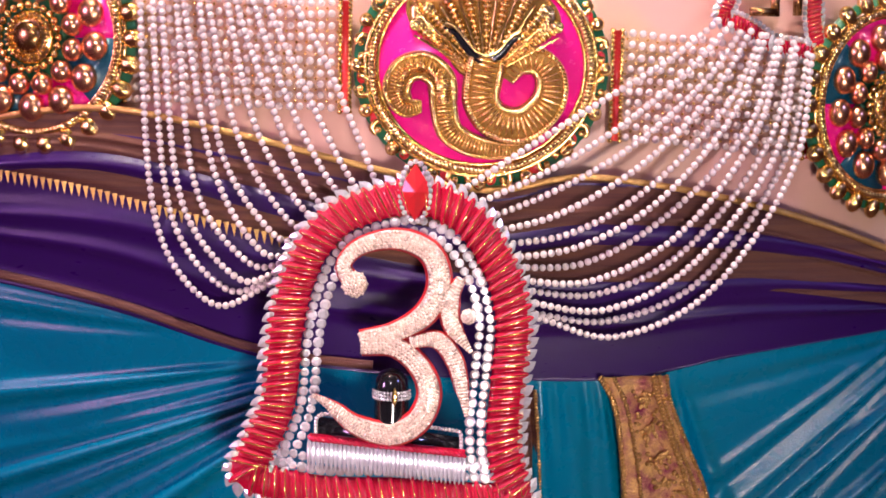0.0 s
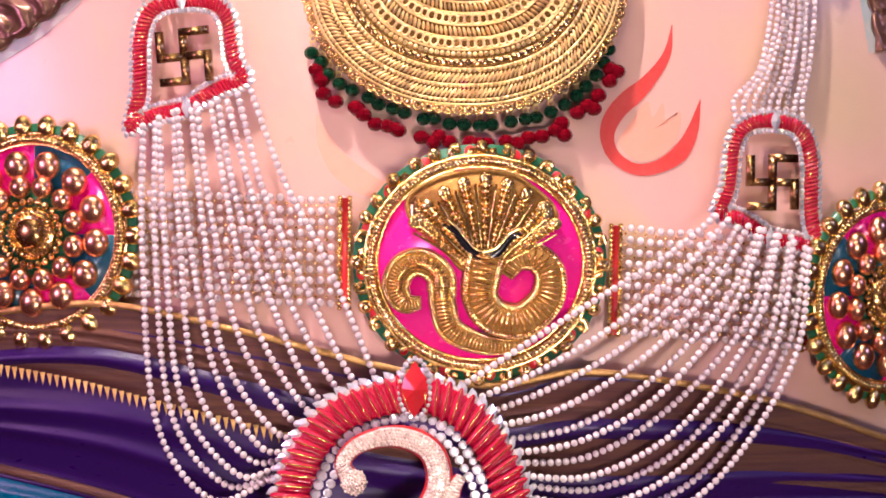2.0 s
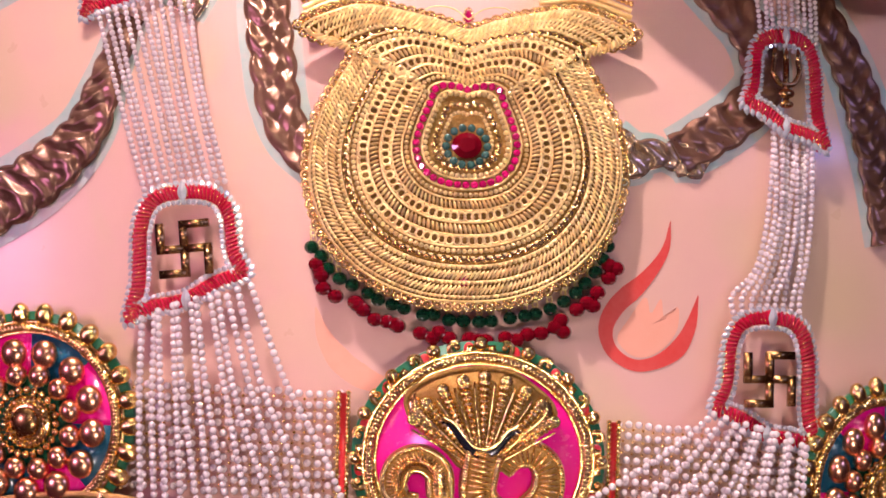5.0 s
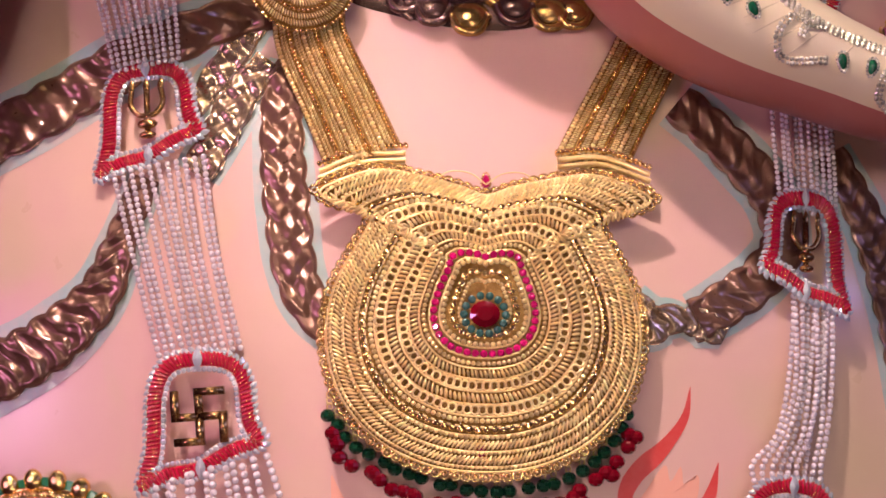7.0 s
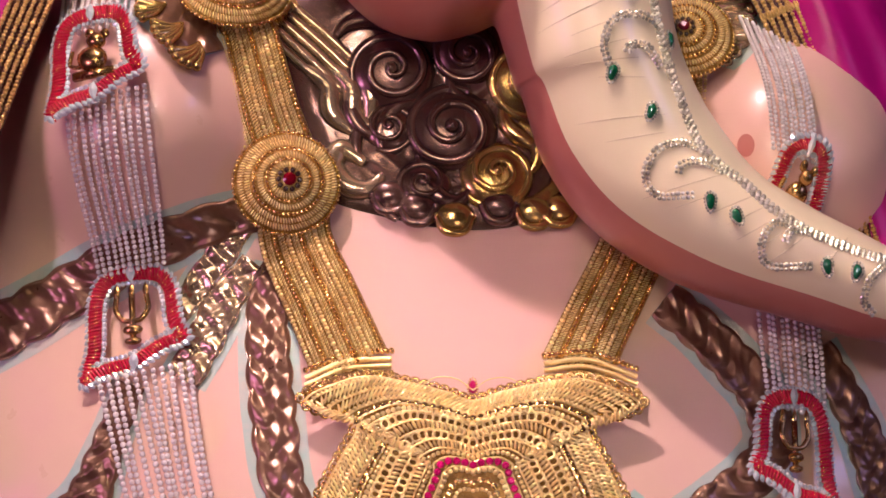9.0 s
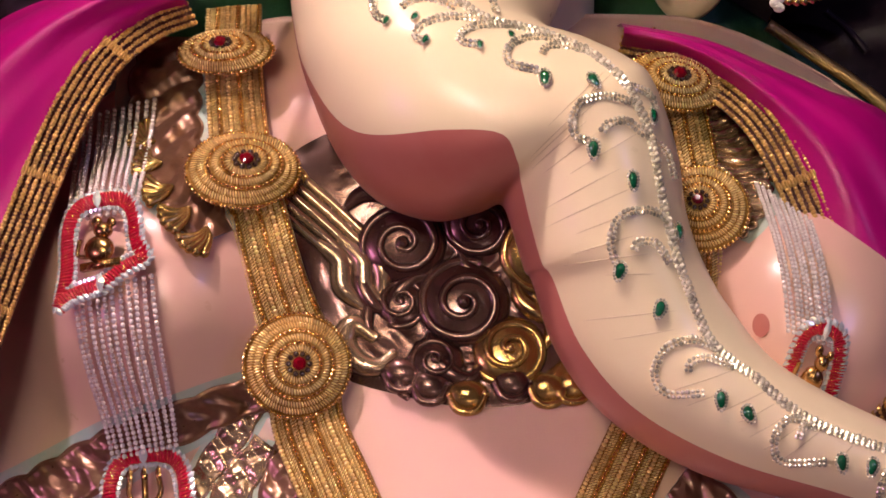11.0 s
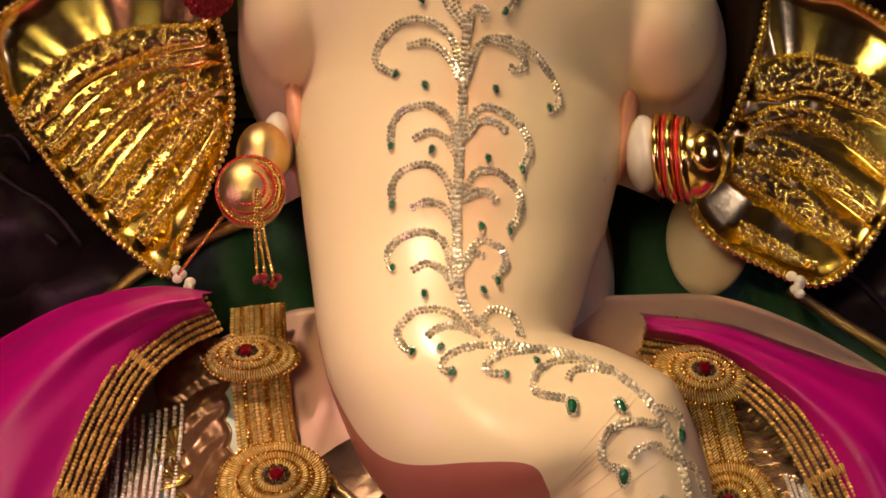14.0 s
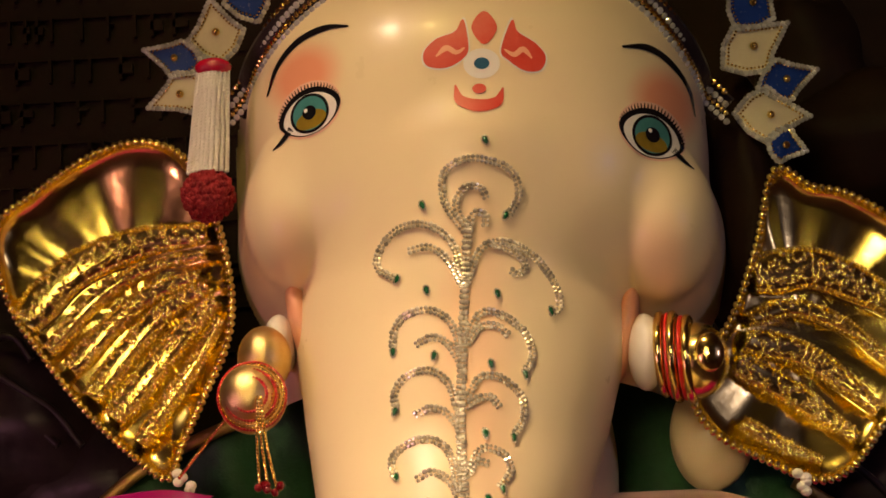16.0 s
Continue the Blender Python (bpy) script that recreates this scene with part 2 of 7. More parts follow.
class Geo:
    """Gathers pieces into one mesh."""

    def __init__(self):
        self.v, self.f, self.m, self.n = [], [], [], 0

    def add(self, verts, faces, slot=0):
        verts = np.asarray(verts, float)
        self.v.append(verts)
        self.f.extend([tuple(i + self.n for i in f) for f in faces])
        self.m.extend([slot] * len(faces))
        self.n += len(verts)
        return self

    def put(self, shape, at, size=1.0, axes=None, slot=0):
        v = np.asarray(shape[0], float) * np.asarray(size, float)
        if axes is not None:
            v = v @ np.asarray(axes, float)
        return self.add(v + np.asarray(at, float), shape[1], slot)

    def tube(self, pts, r, n=7, closed=False, slot=0, flat=1.0, cap=True):
        p = np.asarray(pts, float)
        r = np.broadcast_to(np.asarray(r, float), (len(p),))
        if closed:
            tg = np.roll(p, -1, 0) - np.roll(p, 1, 0)
        else:
            tg = np.gradient(p, axis=0)
        tg /= np.linalg.norm(tg, axis=1)[:, None] + 1e-9
        out = np.array([0, -1.0, 0.02])
        a = np.cross(tg, out)
        a /= np.linalg.norm(a, axis=1)[:, None] + 1e-9
        b = np.cross(a, tg)
        th = np.arange(n) / n * 2 * np.pi
        ring = p[:, None] + r[:, None, None] * (np.cos(th)[None, :, None] * a[:, None] + flat * np.sin(th)[None, :, None] * b[:, None])
        k = len(p)
        faces = []
        for i in range(k if closed else k - 1):
            j = (i + 1) % k
            for s in range(n):
                q = (s + 1) % n
                faces.append((i * n + s, i * n + q, j * n + q, j * n + s))
        if cap and not closed:
            faces.append(tuple(range(n)))
            faces.append(tuple((k - 1) * n + s for s in range(n))[::-1])
        return self.add(ring.reshape(-1, 3), faces, slot)

    def grid(self, p, slot=0, thick=0.0):
        """p: rows x columns x 3; with a thickness it becomes a closed sheet."""
        p = np.asarray(p, float)
        a, b = p.shape[:2]
        ix = np.arange(a * b).reshape(a, b)
        faces = [(ix[i, j], ix[i, j + 1], ix[i + 1, j + 1], ix[i + 1, j]) for i in range(a - 1) for j in range(b - 1)]
        v = p.reshape(-1, 3)
        if thick:
            o = a * b
            faces += [tuple(o + i for i in f)[::-1] for f in faces]
            rim = [*ix[0, :], *ix[1:, -1], *ix[-1, -2::-1], *ix[-2:0:-1, 0]]
            faces += [(rim[i], rim[(i + 1) % len(rim)], rim[(i + 1) % len(rim)] + o, rim[i] + o) for i in range(len(rim))]
            v = np.concatenate([v, v + np.array([0, thick, 0])])
        return self.add(v, faces, slot)

    def build(self, name, mats, parent=None, label="", smooth=True, base=None):
        v = np.concatenate(self.v) if self.v else np.zeros((0, 3))
        origin = np.zeros(3)
        if parent is not None:
            origin = np.array(parent.get("base", (0, 0, 0)), float)
        elif base is not None:
            origin = np.array(base, float)
        me = bpy.data.meshes.new(name)
        me.from_pydata((v - origin).tolist(), [], self.f)
        for m in (mats if isinstance(mats, (list, tuple)) else [mats]):
            me.materials.append(m)
        me.polygons.foreach_set("material_index", self.m)
        me.polygons.foreach_set("use_smooth", [smooth] * len(me.polygons))
        me.update()
        ob = new(name, me)
        if parent is not None:
            ob.parent = parent
            ob["base"] = [float(x) for x in origin]
        else:
            ob.location = origin
            ob["base"] = [float(x) for x in origin]
        if label:
            tagged(ob, label)
        return ob


def thing(name, base, label, category, group="", kind=""):
    ob = new(name)
    ob.location = base
    ob.empty_display_size = 0.02
    ob["base"] = [float(x) for x in base]
    return tagged(ob, label, category, group, kind)


def part(name, geo, mats, parent, label="", smooth=True):
    ob = geo.build(name, mats, parent, label, smooth)
    if any(w in name for w in JOINED) and len(ob.data.polygons) > 400:
        tagged(ob, kind="stuff")
    return ob


class Pieces:
    """Takes pieces as Geo does, but links each as an object of its own on one shared mesh."""

    def __init__(self, name, mat, parent, smooth=True):
        self.name, self.mat, self.parent, self.smooth, self.mesh = name, mat, parent, smooth, {}
        self.base = np.array(parent.get("base", (0, 0, 0)), float)

    def put(self, shape, at, size=1.0, axes=None, slot=0):
        key = id(shape)
        if key not in self.mesh:
            me = bpy.data.meshes.new(self.name)
            me.from_pydata(np.asarray(shape[0], float).tolist(), [], shape[1])
            me.polygons.foreach_set("use_smooth", [self.smooth] * len(me.polygons))
            me.materials.append(self.mat)
            self.mesh[key] = me
        ob = new(self.name, self.mesh[key])
        ob.parent = self.parent
        s = np.broadcast_to(np.asarray(size, float), (3,))
        ax = np.eye(3) if axes is None else np.asarray(axes, float)
        t = ax.T * s[None]
        p = np.asarray(at, float) - self.base
        ob.matrix_basis = Matrix([[*t[0], p[0]], [*t[1], p[1]], [*t[2], p[2]], [0, 0, 0, 1]])
        return self


JOINED = ("braid", "trim", "edg", "beading", "ring", "wire", "crystal", "coil", "bead", "line", "link", "strand", "embossing", "motif", "knot", "chain", "curl", "stem", "cord")


def ball(nu=10, nv=6):
    v = [(0, 0, 1)]
    for i in range(1, nv):
        a = math.pi * i / nv
        v += [(math.sin(a) * math.cos(2 * math.pi * j / nu), math.sin(a) * math.sin(2 * math.pi * j / nu), math.cos(a)) for j in range(nu)]
    v.append((0, 0, -1))
    f = [(0, 1 + j, 1 + (j + 1) % nu) for j in range(nu)]
    for i in range(nv - 2):
        o = 1 + i * nu
        f += [(o + j, o + nu + j, o + nu + (j + 1) % nu, o + (j + 1) % nu) for j in range(nu)]
    o = 1 + (nv - 2) * nu
    f += [(o + j, len(v) - 1, o + (j + 1) % nu) for j in range(nu)]
    return np.array(v), f


def gem(n=8):
    """A cut stone that faces -y: table, crown, girdle and pavilion."""
    v, f = [], []
    for r, y in ((0.55, -0.55), (1.0, -0.15), (1.0, 0.05)):
        v += [(r * math.cos(2 * math.pi * (j + 0.5 * (r < 1)) / n), y, r * math.sin(2 * math.pi * (j + 0.5 * (r < 1)) / n)) for j in range(n)]
    v.append((0, 0.5, 0))
    f.append(tuple(range(n)))
    for k in (0, 1):
        f += [(k * n + j, k * n + (j + 1) % n, (k + 1) * n + (j + 1) % n, (k + 1) * n + j) for j in range(n)]
    f += [(2 * n + j, 2 * n + (j + 1) % n, 3 * n) for j in range(n)]
    return np.array(v), f


def ringlet(n=10, k=5, thin=0.35):
    v, f = [], []
    for i in range(n):
        a = 2 * math.pi * i / n
        for j in range(k):
            b = 2 * math.pi * j / k
            r = 1 + thin * math.cos(b)
            v.append((r * math.cos(a), thin * math.sin(b), r * math.sin(a)))
    for i in range(n):
        for j in range(k):
            f.append((i * k + j, i * k + (j + 1) % k, (i + 1) % n * k + (j + 1) % k, (i + 1) % n * k + j))
    return np.array(v), f


BALL, SMALLBALL, GEM, RINGLET = ball(12, 8), ball(8, 5), gem(8), ringlet()
BEAD = ball(7, 4)


def spline(pts, n, closed=False):
    """Even points on a Catmull-Rom curve through pts."""
    p = np.asarray(pts, float)
    q = np.concatenate([p[-1:], p, p[:2]]) if closed else np.concatenate([2 * p[:1] - p[1:2], p, 2 * p[-1:] - p[-2:-1]])
    out = []
    for i in range(len(q) - 3):
        a, b, c, d = q[i:i + 4]
        for s in np.linspace(0, 1, 24, endpoint=False):
            out.append(0.5 * (2 * b + (c - a) * s + (2 * a - 5 * b + 4 * c - d) * s * s + (3 * b - a - 3 * c + d) * s ** 3))
    if not closed:
        out.append(p[-1])
    else:
        out.append(out[0])
    out = np.array(out)
    l = np.r_[0, np.cumsum(np.linalg.norm(np.diff(out, axis=0), axis=1))]
    s = np.linspace(0, l[-1], n + 1)[:-1] if closed else np.linspace(0, l[-1], n)
    return np.stack([np.interp(s, l, out[:, k]) for k in range(out.shape[1])], 1)


def length(pts):
    return float(np.linalg.norm(np.diff(np.asarray(pts, float), axis=0), axis=1).sum())


# ---------------------------------------------------------------- the idol's front
Z_KEYS = [-1.2, -0.5, -0.2, 0, 0.2, 0.35, 0.55, 0.75, 0.9, 1.05, 1.25, 1.42, 1.55, 1.68, 1.8]
Y_KEYS = [0.22, 0.2, 0.13, 0.06, 0.015, 0, 0.005, 0.02, 0.06, 0.12, 0.17, 0.17, 0.19, 0.26, 0.40]


def front(x, z):
    """How far back the torso's surface lies."""
    x, z = np.asarray(x, float), np.asarray(z, float)
    y = sum(np.interp(z + d, Z_KEYS, Y_KEYS) for d in (-0.08, -0.05, -0.025, 0, 0.025, 0.05, 0.08)) / 7 + 0.28 * (x - 0.05) ** 2
    for cx, cz in ((-0.40, 1.27), (0.50, 1.23)):
        r = ((x - cx) / 0.17) ** 2 + ((z - cz) / 0.17) ** 2
        y = y - 0.17 * np.exp(-r ** 1.5)
    return y


def lay(xz, off=0.0):
    """Lays flat points on the torso."""
    xz = np.asarray(xz, float)
    return np.stack([xz[:, 0], front(xz[:, 0], xz[:, 1]) - off, xz[:, 1]], 1)


def interp_curve(pts, x):
    p = np.asarray(pts, float)
    s = spline(p, 200)
    o = np.argsort(s[:, 0])
    return np.interp(x, s[o, 0], s[o, 1])

# ---------------------------------------------------------------- hall round the idol, unseen, added to close the place and be reflected
def wall_box(name, lo, hi, mat, label, category):
    g = Geo()
    x0, y0, z0 = lo
    x1, y1, z1 = hi
    v = [(x0, y0, z0), (x1, y0, z0), (x1, y1, z0), (x0, y1, z0), (x0, y0, z1), (x1, y0, z1), (x1, y1, z1), (x0, y1, z1)]
    f = [(0, 3, 2, 1), (4, 5, 6, 7), (0, 1, 5, 4), (1, 2, 6, 5), (2, 3, 7, 6), (3, 0, 4, 7)]
    ob = g.add(v, f).build(name, mat, None, "", False)
    return tagged(ob, label, category, "", "structure")


wall_box("floor", (-4.2, -6.2, -1.35), (4.2, 2.2, -1.2), FLOORMAT, "brown carpeted floor of the hall", "floor")
wall_box("wall_west", (-4.2, -6.0, -1.2), (-4.0, 2.0, 4.4), HALL, "added unseen side wall closing the hall", "wall")
wall_box("wall_east", (4.0, -6.0, -1.2), (4.2, 2.0, 4.4), HALL, "added unseen side wall closing the hall", "wall")
wall_box("wall_south", (-4.2, -6.2, -1.2), (4.2, -6.0, 4.4), HALL, "added unseen wall facing the idol", "wall")
wall_box("wall_north", (-4.2, 2.0, -1.2), (4.2, 2.2, 4.4), DARKWOOD, "dark wall behind the idol", "wall")
wall_box("ceiling", (-4.2, -6.2, 4.4), (4.2, 2.2, 4.55), HALL, "added unseen ceiling closing the hall", "ceiling")


# ---------------------------------------------------------------- the idol: one plain painted figure
def torso(g):
    xs, v = np.linspace(-0.92, 1.02, 150), np.linspace(0, 1, 230)[:, None]
    top = 1.66 - 0.9 * np.maximum(np.abs(xs - 0.05) - 0.28, 0) ** 1.5
    X = np.repeat(xs[None], 230, 0)
    Z = -1.2 + (top[None] + 1.2) * v
    Y = front(X, Z) + 0.35 * np.maximum(Z - top[None] + 0.16, 0) ** 2 / 0.16
    g.grid(np.stack([X, Y, Z], -1), 0, 0.5)


def loft(g, rows, cream=64, painted_n=24, along=170, slot=1, dark=2):
    """A bent tapering body: rows of one flank x z, the other flank x z, middle y, half depth, painted share of the first flank."""
    r = spline(rows, along)
    mid = np.stack([(r[:, 0] + r[:, 2]) / 2, r[:, 4], (r[:, 1] + r[:, 3]) / 2], 1)
    half = np.stack([(r[:, 2] - r[:, 0]) / 2, 0 * r[:, 0], (r[:, 3] - r[:, 1]) / 2], 1)
    share = np.clip(r[:, 6], 0.004, 0.9)
    edge = np.arccos(np.clip(-1 + 2 * share, -1, 1))
    n = cream + painted_n
    P = []
    for i in range(along):
        h = cream // 2
        th = np.concatenate([np.linspace(0, edge[i], h + 1), np.linspace(edge[i], 2 * np.pi - edge[i], painted_n + 1)[1:], np.linspace(2 * np.pi - edge[i], 2 * np.pi, h)[1:-1]])
        P.append(mid[i] + np.cos(th)[:, None] * half[i] + np.sin(th)[:, None] * np.array([0, -r[i, 5], 0]))
    n = len(P[0])
    P = np.array(P)
    faces, slots = [], []
    for i in range(along - 1):
        for s in range(n):
            q = (s + 1) % n
            faces.append((i * n + s, i * n + q, (i + 1) * n + q, (i + 1) * n + s))
            slots.append(dark if cream // 2 <= s < cream // 2 + painted_n else slot)
    n0 = len(g.m)
    g.add(P.reshape(-1, 3), faces)
    g.m[n0:] = slots
    g.add(P[-1], [tuple(range(n))[::-1]], dark)
    return P


def ellipsoid(g, c, r, slot, nu=40, nv=28, turn=0.0):
    b = ball(nu, nv)
    v = b[0] * np.asarray(r)
    a = radians(turn)
    v = v @ np.array([[math.cos(a), 0, math.sin(a)], [0, 1, 0], [-math.sin(a), 0, math.cos(a)]])
    g.add(v + np.asarray(c), b[1], slot)


HEAD_C, HEAD_R, HEAD_P = np.array([0.036, 0.34, 2.15]), np.array([0.336, 0.34, 0.31]), 2.5


def skull_y(x, z):
    d = 1 - np.abs((x - HEAD_C[0]) / HEAD_R[0]) ** HEAD_P - np.abs((z - HEAD_C[2]) / HEAD_R[2]) ** HEAD_P
    return HEAD_C[1] - HEAD_R[1] * np.maximum(d, 0.0) ** (1 / HEAD_P) + 0.25 * np.maximum(-d, 0)


def egg_y(x, z, c, r):
    d = 1 - ((x - c[0]) / r[0]) ** 2 - ((z - c[2]) / r[2]) ** 2
    return c[1] - r[1] * np.sqrt(np.maximum(d, 0)) + 0.16 * np.maximum(-d, 0)


def trunk_y(x, z):
    """The front of the trunk's upright part."""
    r = spline(np.array(TRUNK_ROWS)[:11], 160)
    r = r[r[:, 1] + r[:, 3] > 3.12]
    zm = ((r[:, 1] + r[:, 3]) / 2)[::-1]

    def pick(k, zz):
        return np.interp(zz, zm, k[::-1])

    cx, hw, hz = (r[:, 0] + r[:, 2]) / 2, (r[:, 2] - r[:, 0]) / 2, (r[:, 3] - r[:, 1]) / 2
    u = (x - pick(cx, z)) / pick(hw, z)
    z2 = z - np.clip(u, -1.2, 1.2) * pick(hz, z)
    u = (x - pick(cx, z2)) / pick(hw, z2)
    return pick(r[:, 4], z2) - pick(r[:, 5], z2) * np.sqrt(np.maximum(1 - u * u, 0)) + 0.25 * np.maximum(u * u - 1, 0)


def smooth_min(a, b, k):
    h = np.clip(0.5 + 0.5 * (b - a) / k, 0, 1)
    return b * (1 - h) + a * h - k * h * (1 - h)


CHEEKS = [((-0.212, 0.172, 2.052), (0.076, 0.108, 0.110)), ((0.279, 0.166, 2.013), (0.081, 0.110, 0.108))]
JAW = ((0.036, 0.43, 1.955), (0.325, 0.23, 0.17))


def face_y(x, z):
    x, z = np.asarray(x, float), np.asarray(z, float)
    y = smooth_min(skull_y(x, z), egg_y(x, z, *JAW), 0.05)
    y = smooth_min(y, trunk_y(x, z) + np.interp(z, [1.70, 2.00], [0.007, -0.004]), np.interp(z, [1.76, 2.12], [0.012, 0.07]))
    for c, r in CHEEKS:
        y = smooth_min(y, egg_y(x, z, c, r), np.interp(z, [c[2] - 0.05, c[2] + 0.10], [0.006, 0.05]))
    return y


def head(g, slot):
    xs, zs = np.linspace(HEAD_C[0] - 0.42, HEAD_C[0] + 0.42, 240), np.linspace(1.70, 2.50, 260)
    X, Z = np.meshgrid(xs, zs)
    Y = face_y(X, Z)
    keep = (Y < 0.40) & ((Z > 1.80) | (trunk_y(X, Z) < 0.07))
    idx = -np.ones(X.shape, int)
    idx[keep] = np.arange(keep.sum())
    faces = []
    for i in range(259):
        for k in range(239):
            q = (idx[i, k], idx[i, k + 1], idx[i + 1, k + 1], idx[i + 1, k])
            if min(q) >= 0:
                faces.append(q)
    g.add(np.stack([X[keep], Y[keep], Z[keep]], 1), faces, slot)
    # back of the head
    v, f = ball(48, 32)
    g.add(v * np.array([0.32, 0.30, 0.34]) + np.array([0.036, 0.56, 2.12]), f, slot)


def painted(g, outline, slot, lift, surface, n=60):
    """A thin coat of paint inside a closed outline."""
    o = spline(outline, n, closed=True)
    c = o.mean(0)
    rings = [c + (o - c) * k for k in np.linspace(1.0, 0.12, 9)]
    v = np.concatenate(rings + [c[None]])
    y = surface(v[:, 0], v[:, 1]) - 0.0006 - lift * 0.22
    faces = [(k * n + i, k * n + (i + 1) % n, (k + 1) * n + (i + 1) % n, (k + 1) * n + i) for k in range(8) for i in range(n)]
    faces += [(8 * n + i, 8 * n + (i + 1) % n, 9 * n) for i in range(n)]
    g.add(np.stack([v[:, 0], y, v[:, 1]], 1), faces, slot)


def brush(g, centre, width, slot, lift, surface, n=40):
    """A stroke of paint along a curve, tapering as the widths say."""
    c = spline(centre, n)
    w = np.interp(np.linspace(0, 1, n), np.linspace(0, 1, len(width)), width)
    t = np.gradient(c, axis=0)
    t /= np.linalg.norm(t, axis=1)[:, None] + 1e-9
    s = np.stack([-t[:, 1], t[:, 0]], 1) * w[:, None] / 2
    rows = []
    for k in np.linspace(-1, 1, 7):
        p = c + s * k
        rows.append(np.stack([p[:, 0], surface(p[:, 0], p[:, 1]) - 0.0006 - lift * 0.22, p[:, 1]], 1))
    g.grid(np.array(rows), slot)


TRUNK_ROWS = [
    # flank x z, flank x z, middle y, half depth, painted share
    (-0.084, 2.244, 0.163, 2.230, 0.34, 0.22, 0.0),
    (-0.126, 2.142, 0.196, 2.124, 0.255, 0.24, 0.0),
    (-0.169, 2.050, 0.198, 2.030, 0.225, 0.215, 0.0),
    (-0.212, 1.960, 0.222, 1.936, 0.205, 0.197, 0.0),
    (-0.225, 1.895, 0.231, 1.871, 0.195, 0.195, 0.0),
    (-0.216, 1.792, 0.204, 1.771, 0.175, 0.20, 0.0),
    (-0.211, 1.744, 0.189, 1.723, 0.165, 0.20, 0.0),
    (-0.200, 1.665, 0.165, 1.661, 0.135, 0.20, 0.0),
    (-0.191, 1.597, 0.143, 1.603, 0.11, 0.20, 0.01),
    (-0.173, 1.526, 0.140, 1.590, 0.085, 0.20, 0.02),
    (-0.132, 1.430, 0.152, 1.584, 0.065, 0.195, 0.10),
    (-0.078, 1.368, 0.175, 1.576, 0.05, 0.185, 0.33),
    (-0.010, 1.343, 0.202, 1.563, 0.04, 0.175, 0.40),
    (0.044, 1.352, 0.234, 1.546, 0.035, 0.165, 0.26),
    (0.076, 1.363, 0.265, 1.518, 0.03, 0.155, 0.12),
    (0.091, 1.328, 0.294, 1.432, 0.025, 0.145, 0.09),
    (0.106, 1.279, 0.308, 1.341, 0.025, 0.14, 0.09),
    (0.115, 1.266, 0.336, 1.269, 0.025, 0.13, 0.10),
    (0.144, 1.180, 0.369, 1.219, 0.025, 0.12, 0.12),
    (0.205, 1.099, 0.411, 1.170, 0.025, 0.115, 0.15),
    (0.311, 1.033, 0.473, 1.131, 0.025, 0.105, 0.19),
    (0.445, 0.993, 0.538, 1.100, 0.03, 0.095, 0.20),
    (0.573, 0.962, 0.609, 1.069, 0.035, 0.085, 0.20),
    (0.708, 0.975, 0.695, 1.067, 0.05, 0.07, 0.20),
    (0.794, 1.039, 0.738, 1.088, 0.08, 0.05, 0.20),
]

statue = Geo()
torso(statue)
tube = loft(statue, TRUNK_ROWS)
# fine creases across the lower trunk, their shade put on as darker lines, and fainter ones on the upright part
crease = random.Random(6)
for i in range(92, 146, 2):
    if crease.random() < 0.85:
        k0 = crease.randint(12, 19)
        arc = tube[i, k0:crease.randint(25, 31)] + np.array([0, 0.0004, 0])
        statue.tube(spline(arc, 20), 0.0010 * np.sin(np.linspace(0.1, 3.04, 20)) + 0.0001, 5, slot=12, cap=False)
head(statue, 1)
# throat
ellipsoid(statue, (0.05, 0.40, 1.70), (0.17, 0.2, 0.26), 1)
# lips beside the root of the trunk
ellipsoid(statue, (-0.214, 0.195, 1.905), (0.019, 0.07, 0.085), 3, 20, 14, 10)
ellipsoid(statue, (0.224, 0.195, 1.880), (0.019, 0.07, 0.085), 3, 20, 14, -12)
# tusk stubs
ellipsoid(statue, (-0.246, 0.180, 1.876), (0.022, 0.06, 0.042), 5, 24, 16)
ellipsoid(statue, (0.248, 0.150, 1.837), (0.024, 0.06, 0.052), 5, 24, 16)


